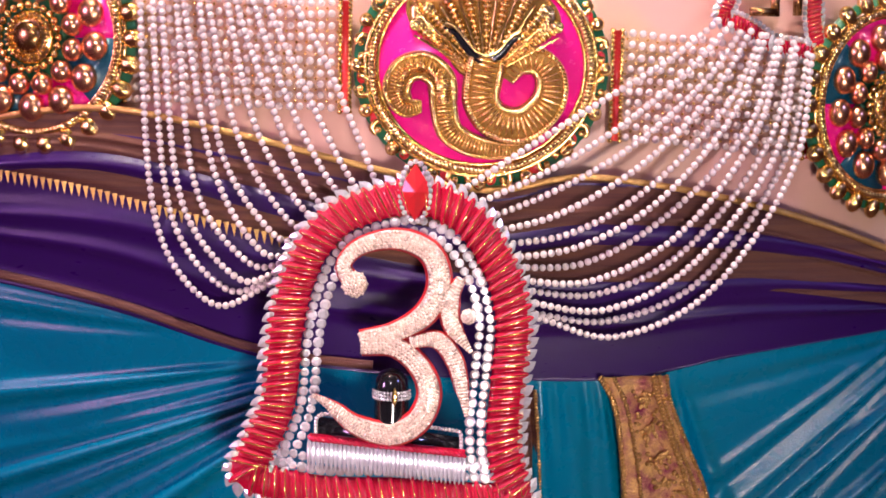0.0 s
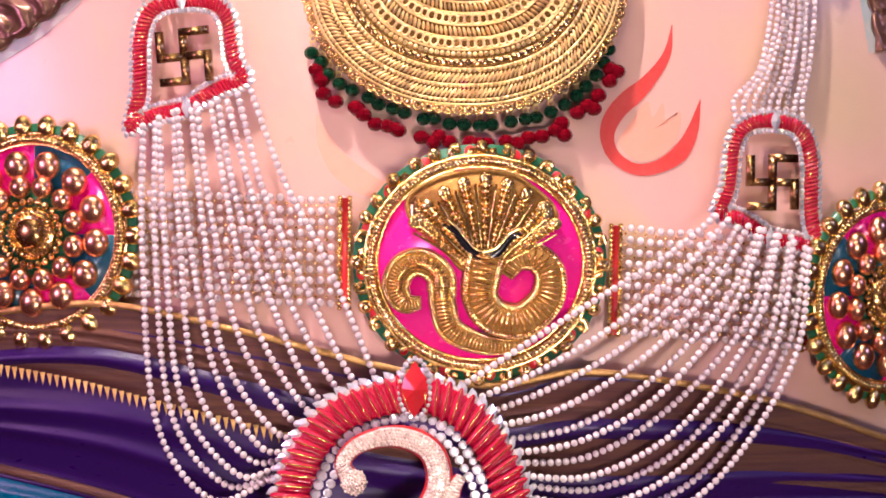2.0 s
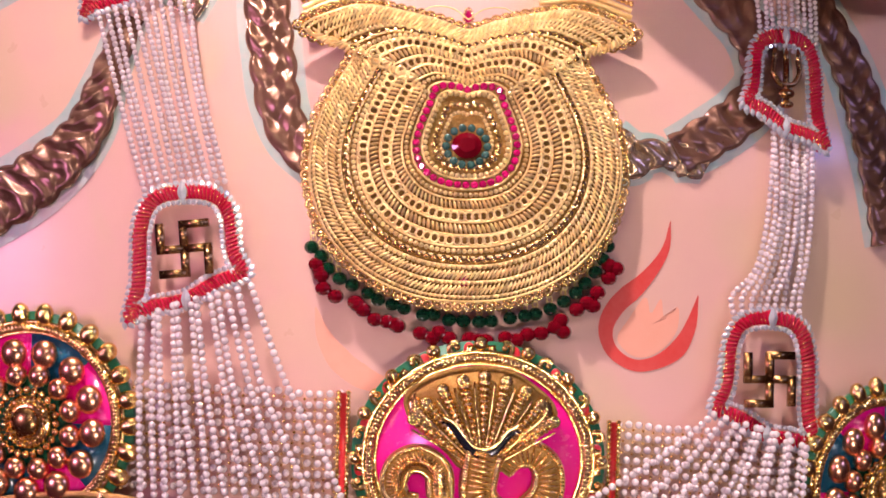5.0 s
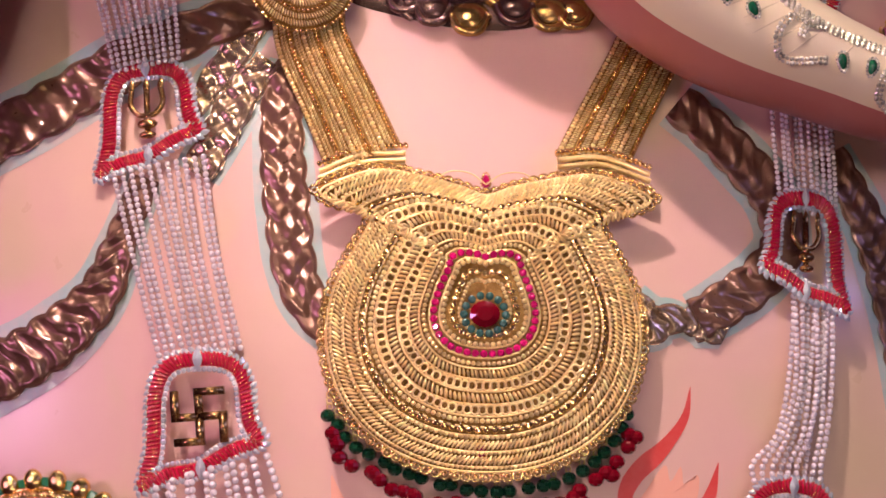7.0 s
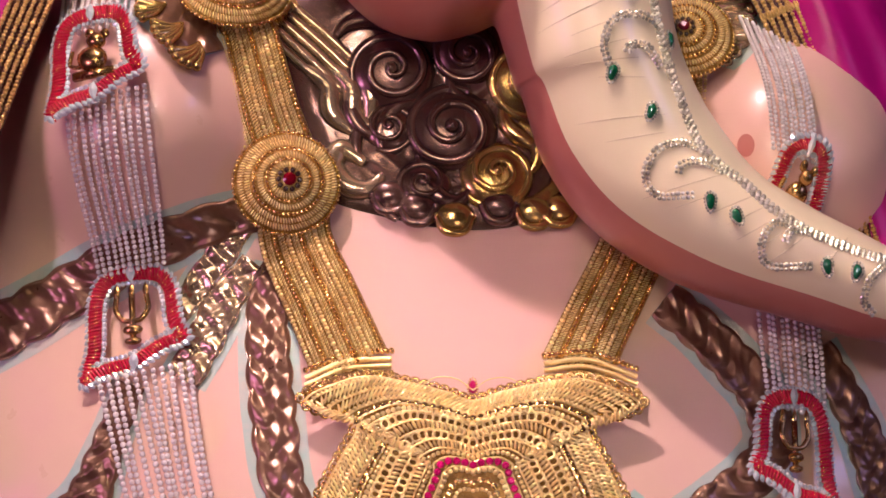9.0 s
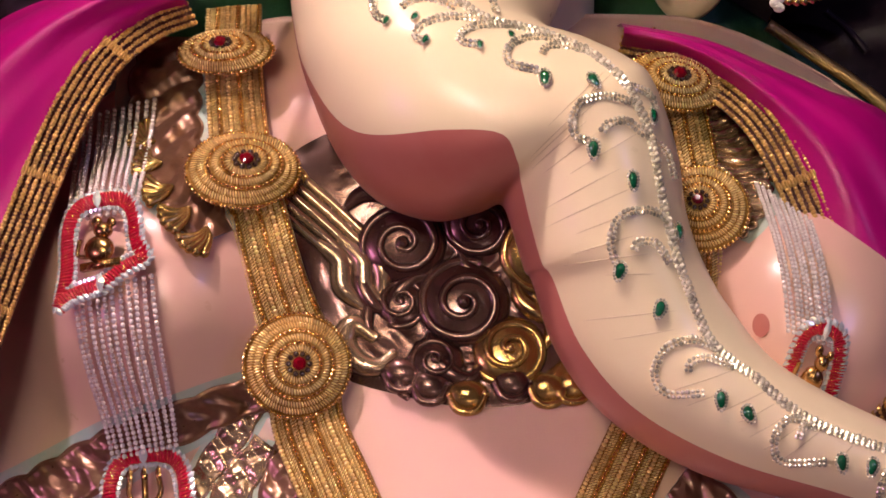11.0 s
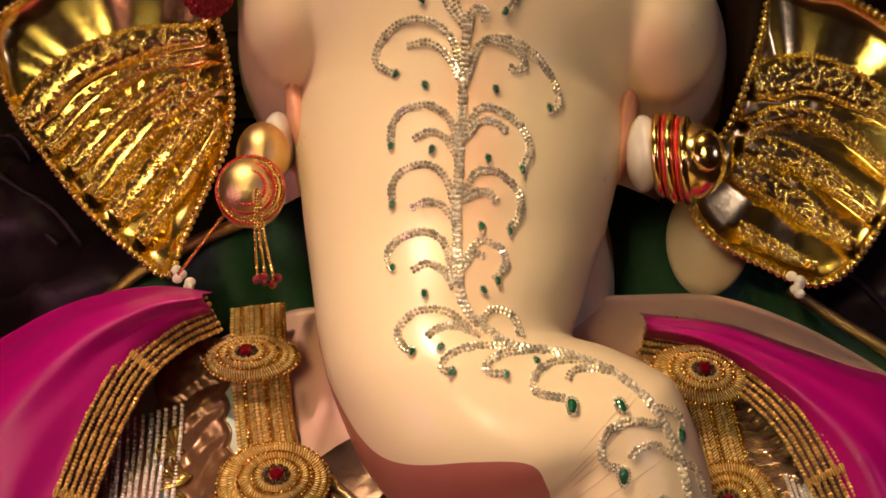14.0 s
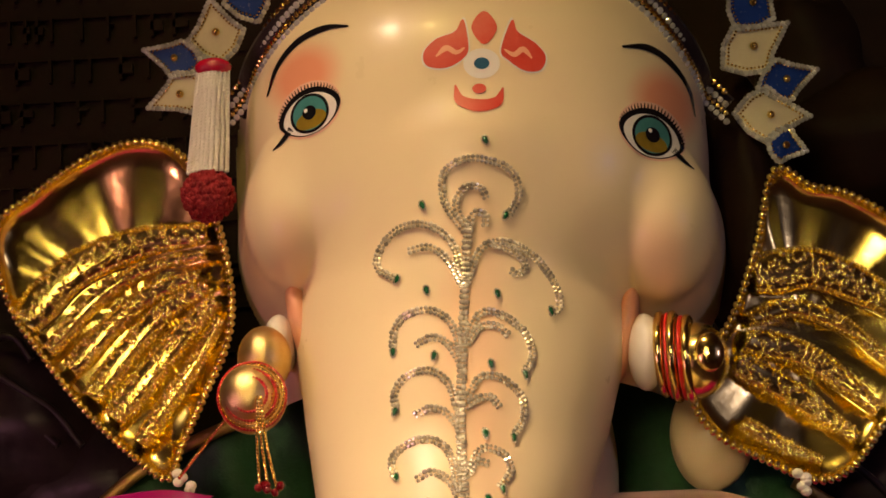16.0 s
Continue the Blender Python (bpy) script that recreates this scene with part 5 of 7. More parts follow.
TEAL_LOW = [(-0.95, -1.195), (0.05, -1.195), (1.05, -1.195)]
FOLDS = [(-0.187, -0.035), (-0.578, -0.103)] + [(-0.190, -0.047), (-0.584, -0.167)] + [(-0.195, -0.067), (-0.586, -0.193)] + [(-0.199, -0.083), (-0.589, -0.232)] + [(-0.203, -0.099), (-0.524, -0.263)] + [(-0.207, -0.119), (-0.449, -0.265)] + [(-0.216, -0.148), (-0.359, -0.257)] + [(-0.316, 0.010), (-0.565, 0.039)]
FOLDS += [(0.636, -0.011), (0.355, -0.232)] + [(0.650, -0.044), (0.435, -0.243)] + [(0.665, -0.086), (0.492, -0.246)] + [(0.685, -0.163), (0.593, -0.252)] + [(0.652, 0.005), (0.447, -0.029)] + [(0.346, -0.067), (0.395, -0.242)]
FOLDS += [(0.165, -0.042), (0.179, -0.237)] + [(0.184, -0.042), (0.201, -0.237)] + [(0.202, -0.042), (0.225, -0.238)] + [(0.222, -0.042), (0.248, -0.238)] + [(0.239, -0.042), (0.271, -0.238)]
xs = np.linspace(-0.91, 1.01, 380)
zt = interp_curve([(p[0], p[1] + 0.03) for p in SASH_LOW], xs)
zb = interp_curve(TEAL_LOW, xs)
v = np.linspace(0, 1, 240)[:, None] ** 1.8
X = np.repeat(xs[None], 240, 0)
Z = zt[None] * (1 - v) + zb[None] * v
h = np.zeros_like(X)
for i in range(0, len(FOLDS), 2):
    a, b = np.array(FOLDS[i]), np.array(FOLDS[i + 1])
    d = (b - a) / np.linalg.norm(b - a)
    s = (X - a[0]) * d[0] + (Z - a[1]) * d[1]
    e = (X - a[0]) * -d[1] + (Z - a[1]) * d[0]
    L = np.linalg.norm(b - a)
    wd = 0.005 + 0.009 * np.clip(s / L, 0, 1.6)
    gate = 1 / (1 + np.exp(-(s + 0.005) / 0.012)) / (1 + np.exp((s - L * 1.5) / 0.05))
    h += gate * np.exp(-(e / wd) ** 2) * (0.6 + 0.4 * math.sin(i * 2.3)) - 0.35 * gate * np.exp(-((e - 1.9 * wd) / wd) ** 2)
h = h * np.clip((zt[None] - Z) / 0.05 - 0.5, 0, 1)
Y = front(X, Z) - 0.018 - 0.021 * np.maximum(h, -0.5)
dhoti = Geo().grid(np.stack([X, Y, Z], -1), 0, 0.004).build("teal_dhoti", TEAL, None, base=(0.05, 0.2, -0.8))
tagged(dhoti, "teal silk lower garment gathered in fanning pleats", "garment")


def hanging_strip(name, rows, off, mat, label, edge):
    """A narrow hanging cloth strip with raised woven edges: rows of left x z, right x z."""
    r = spline(rows, 60)
    th = thing(name, (float(r[-1, 0]), float(front(r[-1, 0], r[-1, 1])) - off, float(r[-1, 1])), label, "cloth strip")
    grid = []
    for k in np.linspace(0, 1, 24):
        q = r[:, :2] * (1 - k) + r[:, 2:] * k
        p = lay(q, off + 0.004 * math.sin(k * 9))
        grid.append(p)
    part("cloth", Geo().grid(np.array(grid), 0, 0.003), mat, th)
    for k, w in edge:
        q = r[:, :2] * (1 - k) + r[:, 2:] * k
        g = Geo()
        string(g, lay(q, off + 0.005 + 0.004 * math.sin(k * 9)), 0.005, BALL, (0.0028, 0.0022, w), 0, 25, 0.4)
        part("woven_edge", g, ZARI, th)
    return th


BROCADE = material("purple_gold_brocade", (0.30, 0.016, 0.12), 0.36, 0.4, vary=(0.95, 0.62, 0.20), scale=55, amount=1.0, bump=0.6, bump_scale=200)
strip = hanging_strip("brocade_strip", [(0.240, -0.045, 0.332, -0.043), (0.261, -0.084, 0.341, -0.082), (0.273, -0.145, 0.369, -0.144), (0.282, -0.226, 0.404, -0.225), (0.292, -0.381, 0.443, -0.379)], 0.030, BROCADE,
              "purple and gold brocade strip hanging over the teal silk", ((0.03, 0.004), (0.22, 0.003), (0.78, 0.004), (0.86, 0.003), (0.97, 0.003)))
g = Geo()
rnd = random.Random(9)
for i in range(5):
    cx, cz = (np.array((0.303, -0.074)) * (4 - i) + np.array((0.356, -0.240)) * i) / 4
    for k in range(26):
        a, q = rnd.uniform(0, 6.283), rnd.uniform(0.002, 0.030)
        g.put(BALL, lay([(cx + q * math.cos(a), cz + q * math.sin(a) * 0.8)], 0.034)[0], (0.0045 * rnd.uniform(0.5, 1.2), 0.0016, 0.0028), [[math.cos(a), 0, math.sin(a)], [0, 1, 0], [-math.sin(a), 0, math.cos(a)]])
part("gold_motif", g, ZARI, strip, "woven gold leaf motif")
hanging_strip("maroon_strip", [(0.140, -0.063, 0.160, -0.063), (0.148, -0.139, 0.168, -0.139), (0.157, -0.231, 0.176, -0.230), (0.164, -0.347, 0.183, -0.347)], 0.026, BROWN_ZARI, "narrow maroon cloth strip beside the bell", ((0.95, 0.003),))


# ---------------------------------------------------------------- gold necklace
def half_loop(pts, cx):
    """A closed outline from its half on the side of greater x, from the top middle to the bottom middle."""
    return [(p[0] - cx, p[1]) for p in pts] + [(cx - p[0], p[1]) for p in pts[-2:0:-1]]


PX, PZ = 0.056, 0.735
ps = Seat(PX, PZ, 0, 0.016)
outer_half = [(0.056, 0.884), (0.090, 0.895), (0.137, 0.906), (0.188, 0.913), (0.230, 0.902), (0.262, 0.884), (0.239, 0.867), (0.204, 0.861), (0.199, 0.846), (0.217, 0.812), (0.240, 0.765), (0.249, 0.715), (0.243, 0.666), (0.222, 0.618), (0.179, 0.575), (0.119, 0.548), (0.056, 0.541)]
inner_half = [(0.056, 0.789), (0.062, 0.791), (0.068, 0.792), (0.075, 0.792), (0.080, 0.790), (0.084, 0.787), (0.086, 0.785), (0.088, 0.782), (0.089, 0.778), (0.092, 0.771), (0.098, 0.755), (0.103, 0.735), (0.100, 0.717), (0.093, 0.708), (0.085, 0.702), (0.071, 0.698), (0.056, 0.697)]


def keyed_loop(half, per=10):
    """A closed smooth loop with the same share of points between each two keys."""
    p = np.array([(u, v - PZ) for u, v in half_loop(half, PX)])
    k, out = len(p), []
    for i in range(k):
        a, b, c, d = p[i - 1], p[i], p[(i + 1) % k], p[(i + 2) % k]
        for s in np.arange(per) / per:
            out.append(0.5 * (2 * b + (c - a) * s + (2 * a - 5 * b + 4 * c - d) * s * s + (3 * b - a - 3 * c + d) * s ** 3))
    return np.array(out)


o_loop, i_loop = keyed_loop(outer_half), keyed_loop(inner_half)


def contour(s):
    k = s ** 1.6
    return i_loop * (1 + 0.9 * s) * (1 - k) + o_loop * k


def dome(s):
    return 0.004 + 0.022 * (1 - s)


pend = thing("gold_necklace_pendant", ps.o, "large gold filigree pendant with rubies and a bead fringe", "pendant")
g = Geo()
rings = [ps.at(contour(s), dome(s) - 0.006) for s in (1.0, 0.85, 0.7, 0.5, 0.3, 0.0)]
n = len(o_loop)
v = np.concatenate(rings + [ps.at((0, 0), dome(0) - 0.006)[None], ps.at(contour(1.0), -0.006)])
f = [(k * n + i, k * n + (i + 1) % n, (k + 1) * n + (i + 1) % n, (k + 1) * n + i) for k in range(5) for i in range(n)]
f += [(5 * n + i, 5 * n + (i + 1) % n, 6 * n) for i in range(n)] + [(i, 6 * n + 1 + i, 6 * n + 1 + (i + 1) % n, (i + 1) % n) for i in range(n)]
part("back_plate", g.add(v, f), PLATE, pend, "matt gold ground")


def wire_row(s, r=0.0016):
    return Geo().tube(ps.at(contour(s), dome(s)), r, 5, True)


ROWS_GOLD = [(0.06, "bead", 0.0034), (0.17, "ruby", 0.0050), (0.265, "bead", 0.0030), (0.35, "coil", 0.0058), (0.44, "arc", 0.0060), (0.53, "coil", 0.0062),
             (0.61, "arc", 0.0062), (0.68, "bead", 0.0032), (0.735, "disc", 0.0052), (0.785, "bead", 0.0030), (0.835, "fan", 0.0075), (0.885, "bead", 0.0026), (0.93, "fan", 0.0075), (0.975, "bead", 0.0028)]
for s, kind, q in ROWS_GOLD:
    p = ps.at(contour(s), dome(s))
    g = Geo()
    if kind == "bead":
        string(g, p, q * 2.1, SMALLBALL, (q,) * 3, 0, closed=True)
        part("beading", g, FILIGREE, pend)
    elif kind == "ruby":
        string(g, p, q * 2.1, GEM, (q,) * 3, 0, closed=True)
        part("ruby_trim", g, MAGENTA_STONE, pend, "row of small ruby stones", False)
    elif kind == "coil":
        string(g, p, q * 0.92, BALL, (q * 0.36, q * 0.85, q * 1.0), 0, 18, 0.25, closed=True)
        part("coil_trim", g, FILIGREE, pend)
    elif kind == "arc":
        string(g, p, q * 1.5, RINGLET, (q * 0.8, q * 0.9, q * 0.95), 0, 0, 0.2, closed=True)
        part("arc_trim", g, FILIGREE, pend)
    elif kind == "disc":
        string(g, p, q * 2.0, BALL, (q * 0.95, q * 0.4, q * 0.95), 0, 0, 0.1, closed=True)
        part("disc_trim", g, GOLD, pend, "bright polished gold discs")
    else:
        string(g, p, 0.0054, BALL, (0.0019, 0.0036, q), 0, -38, 0.2, closed=True)
        part("braiding", g, FILIGREE, pend)
    part("wire_edging", wire_row(min(1, s + 0.042)), FILIGREE, pend)
for q, kind, rr in ((0.84, "disc", 0.0046), (0.66, "bead", 0.0026)):
    g = Geo()
    string(g, ps.at(i_loop * q, 0.025), rr * 2.05, BALL if kind == "disc" else SMALLBALL, (rr, rr * (0.45 if kind == "disc" else 1), rr), 0, closed=True)
    part(kind + "_trim", g, GOLD if kind == "disc" else FILIGREE, pend)
# bright rim of rings round the lower two thirds
g = Geo()
rim = ps.at(contour(1.03), 0.002)
string(Pieces("rim_ring", GOLD, pend), rim, 0.0125, RINGLET, (0.0058, 0.006, 0.0058), 0, closed=True)
string(g, rim, 0.0125, SMALLBALL, (0.0034,) * 3, 0, closed=True)
part("rim_beading", g, GOLD, pend, "small gold beads inside the rings")
# middle: ruby in a ring of green stones
g = Geo()
g.put(gem(16), ps.at((0, -0.005), 0.030), (0.0185, 0.012, 0.0165), ps.axes)
part("centre_ruby", g, RUBY, pend, "large round ruby stone", False)
g = Geo()
for i in range(14):
    a = 2 * math.pi * i / 14
    g.put(BALL, ps.at((0.0255 * math.cos(a), -0.005 + 0.0235 * math.sin(a)), 0.027), (0.0052, 0.003, 0.0052))
part("green_stone_ring", g, DULL_GREEN, pend, "ring of green stones")
for z, r in ((0.900, 0.0075), (0.566, 0.0085)):
    g = Geo()
    tear(g, ps, 0, z - PZ, r, 0, 0, 1)
    part("drop_stone", g, [MAGENTA_STONE, GOLD], pend, "magenta drop-shaped stone")
g = Geo()
for sgn in (-1, 1):
    g.tube(ps.at(spline([(0, 0.162), (sgn * 0.020, 0.176), (sgn * 0.045, 0.178), (sgn * 0.062, 0.168)], 16), 0.006), 0.0008, 5)
part("wire_whiskers", g, FILIGREE, pend, "thin curling gold wires")

# bead fringe under the pendant
arc = spline([(p[0], p[1]) for p in [(-0.133, 0.619), (-0.100, 0.586), (-0.057, 0.559), (-0.007, 0.542), (0.074, 0.532), (0.151, 0.545), (0.189, 0.566), (0.217, 0.595), (0.234, 0.629)]], 25)
rnd = random.Random(5)
for i, c in enumerate(arc):
    x = c[0] + rnd.uniform(-0.003, 0.003)
    y = float(front(x, c[1])) - 0.014
    drop = thing("bead_drop", (x, y, c[1]), "green and red glass beads on a gold link", "bead drop", "bead fringe of the pendant")
    g = Geo()
    for k in range(3):
        g.put(RINGLET, (x + rnd.uniform(-0.002, 0.002), y, c[1] + 0.012 - 0.007 * k), (0.0032, 0.004, 0.0040))
    part("link", g, FILIGREE, drop)
    g = Geo()
    z1 = c[1] - 0.010 - rnd.uniform(0, 0.004)
    g.put(ball(9, 6), (x, y - 0.004, z1), (0.0095, 0.0095, 0.0085))
    part("green_bead", g, DARK_GREEN, drop, "dark green faceted bead", False)
    for k in range(1 if i % 3 else 2):
        g = Geo()
        g.put(ball(9, 6), (x + rnd.uniform(-0.008, 0.008) + 0.012 * k, y - 0.008, z1 - 0.021 - 0.004 * k - rnd.uniform(0, 0.004)), (0.0105, 0.0100, 0.0092))
        part("red_bead", g, RUBY, drop, "red faceted glass bead", False)


# ---------------------------------------------------------------- gold chest straps
def strap(label, path, width, off, seed=1, rows=11, thickness=0.004):
    """A flat gold band on the body made of rows of coils, beads and wires."""
    c = spline(path, 160)
    th = thing("gold_strap", (float(c[-1, 0]), float(front(c[-1, 0], c[-1, 1])) - off, float(c[-1, 1])), label, "strap", "gold straps of the necklace")
    t = np.gradient(c, axis=0)
    t /= np.linalg.norm(t, axis=1)[:, None]
    s = np.stack([-t[:, 1], t[:, 0]], 1)
    w = np.interp(np.linspace(0, 1, 160), np.linspace(0, 1, len(width)), width)

    def line(k, lift):
        q = c + s * (w * k / 2)[:, None]
        p = lay(c, off)
        return np.stack([q[:, 0], p[:, 1] - lift + 0.10 * (w * k) ** 2 / np.maximum(w, 1e-3), q[:, 1]], 1)

    g = Geo().grid(np.array([line(k, 0) for k in np.linspace(-1, 1, 9)]), 0, thickness)
    part("ground", g, PLATE, th, "matt gold ground")
    for i in range(rows):
        k = -0.92 + 1.84 * i / (rows - 1)
        g = Geo()
        if i % 2 == 0:
            string(g, line(k, 0.003), 0.0058, BALL, (0.0029, 0.0036, 0.0033), 0, 10, 0.25)
            part("beading", g, GOLD if i % 4 else FILIGREE, th)
        else:
            for d in (-0.045, 0.045):
                string(g, line(k + d, 0.002), 0.0040, BALL, (0.0012, 0.0022, 0.0028), 0, 42, 0.2)
            part("braiding", g, FILIGREE, th)
    return th


def boss(x, z, r, rz, off, label, tilt=0.0):
    """Round filigree boss with a stone in the middle."""
    seat = Seat(x, z, tilt, off)
    th = thing("gold_boss", seat.o, label, "boss", "round bosses of the necklace")
    k = np.linspace(0, 2 * math.pi, 60, endpoint=False)
    circ = np.stack([r * np.cos(k), rz * np.sin(k)], 1)
    hs = [(1.0, 0.0), (0.8, 0.010), (0.55, 0.018), (0.25, 0.023)]
    v = np.concatenate([seat.at(circ * q, h) for q, h in hs] + [seat.at((0, 0), 0.025)[None]])
    f = [(a * 60 + i, a * 60 + (i + 1) % 60, (a + 1) * 60 + (i + 1) % 60, (a + 1) * 60 + i) for a in range(3) for i in range(60)] + [(180 + i, 180 + (i + 1) % 60, 240) for i in range(60)]
    part("dome", Geo().add(v, f), PLATE, th)
    for q, h, kind in ((1.02, 0.002, 0), (0.90, 0.007, 1), (0.78, 0.012, 1), (0.66, 0.016, 0), (0.54, 0.020, 1), (0.42, 0.022, 0), (0.32, 0.0235, 1)):
        g = Geo()
        if kind:
            string(g, seat.at(circ * q, h), 0.0036, BALL, (0.0013, 0.0022, r * 0.062), 0, 12, 0.2, closed=True)
            part("braid_ring", g, FILIGREE, th)
        else:
            string(g, seat.at(circ * q, h), 0.0062, SMALLBALL, (0.0031,) * 3, 0, closed=True)
            part("bead_ring", g, GOLD, th)
    g = Geo()
    g.put(gem(12), seat.at((0, 0), 0.029), (r * 0.13, 0.008, r * 0.13), seat.axes)
    part("stone", g, RUBY, th, "small dark red stone", False)
    g = Pieces("dull_stone", DULL_STONE, th)
    for i in range(10):
        a = 2 * math.pi * i / 10
        g.put(SMALLBALL, seat.at((r * 0.20 * math.cos(a), rz * 0.20 * math.sin(a)), 0.026), (r * 0.055, 0.003, r * 0.055))
    return th


strap("gold beaded strap running up from the pendant",
      [(-0.292, 1.659), (-0.285, 1.575), (-0.274, 1.485), (-0.255, 1.382)] + [(-0.244, 1.358), (-0.214, 1.254), (-0.179, 1.158)] + [(-0.172, 1.088), (-0.132, 1.002), (-0.097, 0.927)], [0.078, 0.080, 0.086, 0.092, 0.096, 0.100], 0.030, 1)
strap("gold beaded strap passing behind the trunk",
      [(0.260, 1.597), (0.305, 1.536), (0.326, 1.439), (0.341, 1.349), (0.332, 1.224)] + [(0.323, 1.226), (0.271, 1.091)] + [(0.222, 0.993), (0.186, 0.920)], [0.075, 0.085, 0.085, 0.09, 0.09, 0.092], 0.018, 2)
boss(*(-0.185, 1.161), 0.068, 0.066, 0.050, "domed gold filigree boss on the strap")
boss(*(-0.258, 1.414), 0.074, 0.060, 0.055, "domed gold filigree boss on the strap")
boss(*(-0.291, 1.581), 0.066, 0.034, 0.060, "domed gold filigree boss near the shoulder", 0)
boss(*(0.310, 1.537), 0.066, 0.040, 0.050, "domed gold filigree boss near the shoulder", -12)
boss(*(0.339, 1.364), 0.060, 0.062, 0.050, "domed gold filigree boss half hidden by the trunk", -10)

# collars where the straps meet the pendant
for pts, lab in (([(-0.153, 0.903), (-0.104, 0.924), (-0.045, 0.929)], "ribbed gold collar joining strap and pendant"), ([(0.146, 0.925), (0.203, 0.930), (0.264, 0.910)], "ribbed gold collar joining strap and pendant")):
    c = spline(pts, 40)
    th = thing("gold_collar", (float(c[20, 0]), float(front(c[20, 0], c[20, 1])) - 0.02, float(c[20, 1])), lab, "collar", "collars of the pendant")
    for k, r in ((0.016, 0.0042), (0.006, 0.0036), (-0.003, 0.0036), (-0.012, 0.0042)):
        p = lay(c + [0, k], 0.030)
        g = Geo()
        if r > 0.004:
            string(g, p, 0.0062, BALL, (0.0032, 0.0034, 0.0042), 0, 20, 0.1)
            part("bead_bar", g, GOLD, th)
        else:
            g.tube(p, r, 7)
            part("plain_bar", g, FILIGREE, th)


# ---------------------------------------------------------------- moulded relief on the chest
def moulded_band(label, path, width, mat, lobes, off=0.004, scallop=True, name="moulded_band", height=0.6):
    """A moulded ribbon with a scalloped edge and rounded lobes, over a wider pale teal strip."""
    c = spline(path, 80)
    th = thing(name, (float(c[0, 0]), float(front(c[0, 0], c[0, 1])) - off, float(c[0, 1])), label, "relief", "moulded ribbons on the chest")
    t = np.gradient(c, axis=0)
    t /= np.linalg.norm(t, axis=1)[:, None]
    s = np.stack([-t[:, 1], t[:, 0]], 1)
    w = np.interp(np.linspace(0, 1, 80), np.linspace(0, 1, len(width)), width)
    g = Geo()
    rows = []
    for k in np.linspace(-1, 1, 9):
        q = c + s * (w * k * 0.66)[:, None]
        rows.append(lay(q, 0.0012))
    g.grid(np.array(rows), 0)
    part("teal_strip", g, TEAL_STRIP, th, "pale teal strip showing along both edges")
    g = Geo()
    nn = 260
    c, w = resample(c, nn), np.interp(np.linspace(0, 1, nn), np.linspace(0, 1, 80), w)
    t = np.gradient(c, axis=0)
    t /= np.linalg.norm(t, axis=1)[:, None]
    s = np.stack([-t[:, 1], t[:, 0]], 1)
    u = np.linspace(0, 1, nn) * lobes * 1.5
    rnd = np.random.RandomState(lobes)
    rows = []
    for k in np.linspace(-1, 1, 25):
        ph = u + 0.45 * k * k + 0.25 * math.sin(3 * k)
        leaf = np.abs(np.sin(math.pi * ph))
        vein = 0.5 + 0.5 * np.sin(4 * math.pi * ph + 5 * k)
        wob = 0.88 + 0.14 * np.abs(np.sin(math.pi * u))
        q = c + s * (w * k * 0.5 * wob)[:, None]
        rise = math.sqrt(max(0.0, 1 - k ** 4)) * (0.35 + 0.55 * leaf + 0.16 * vein * leaf) + 0.25 * math.exp(-((abs(k) - 0.82) / 0.1) ** 2)
        q3 = lay(q, off)
        q3[:, 1] -= width[0] * 0.20 * height * rise + 0.0015 * np.sin(q[:, 0] * 190 + q[:, 1] * 150)
        rows.append(q3)
    g.grid(np.array(rows), 0, 0.006)
    part("ribbon", g, mat, th)
    return th


moulded_band("bronze-painted moulded ribbon across the chest", [(-0.632, 0.938), (-0.540, 0.984), (-0.441, 1.040), (-0.334, 1.088), (-0.269, 1.114), (-0.211, 1.132)], [0.085, 0.080, 0.070, 0.055, 0.05], BRONZE, 6)
moulded_band("bronze-painted moulded ribbon slanting over the belly", [(-0.602, 0.629), (-0.519, 0.668), (-0.461, 0.712), (-0.426, 0.756), (-0.404, 0.822), (-0.380, 0.900)], [0.090, 0.080, 0.075, 0.06, 0.045, 0.04], BRONZE, 7)
moulded_band("gold-painted moulded ribbon beside the pearls", [(-0.312, 0.905), (-0.290, 0.950), (-0.262, 1.010), (-0.226, 1.060)], [0.05, 0.055, 0.04], SILVERGOLD, 3)
moulded_band("silver-gold moulded ribbon beside the pearls", [(-0.330, 0.985), (-0.300, 1.030), (-0.262, 1.085), (-0.230, 1.150)], [0.035, 0.042, 0.04], SILVERGOLD, 3)
moulded_band("bronze-painted scalloped ribbon beside the pendant", [(-0.194, 1.057), (-0.206, 1.003), (-0.202, 0.927), (-0.191, 0.847), (-0.181, 0.790), (-0.161, 0.741), (-0.129, 0.707)], [0.050, 0.058, 0.060, 0.062, 0.060, 0.055, 0.045], BRONZE, 6)
moulded_band("bronze-painted moulded ribbon bending beside the pendant", [(0.307, 1.017), (0.351, 0.981), (0.395, 0.937), (0.430, 0.894), (0.441, 0.835), (0.411, 0.791), (0.366, 0.758), (0.325, 0.734)], [0.06, 0.06, 0.065, 0.065, 0.06, 0.06, 0.06, 0.055], BRONZE, 7)
moulded_band("silver-gold moulded leaf beside the pendant", [(0.236, 0.752), (0.262, 0.728), (0.290, 0.734), (0.312, 0.732)], [0.050, 0.058, 0.045, 0.03], SILVERGOLD, 2)
moulded_band("silver-gold moulded leaf beside the pendant", [(0.308, 0.735), (0.332, 0.730), (0.362, 0.716)], [0.035, 0.050, 0.03], SILVERGOLD, 2)
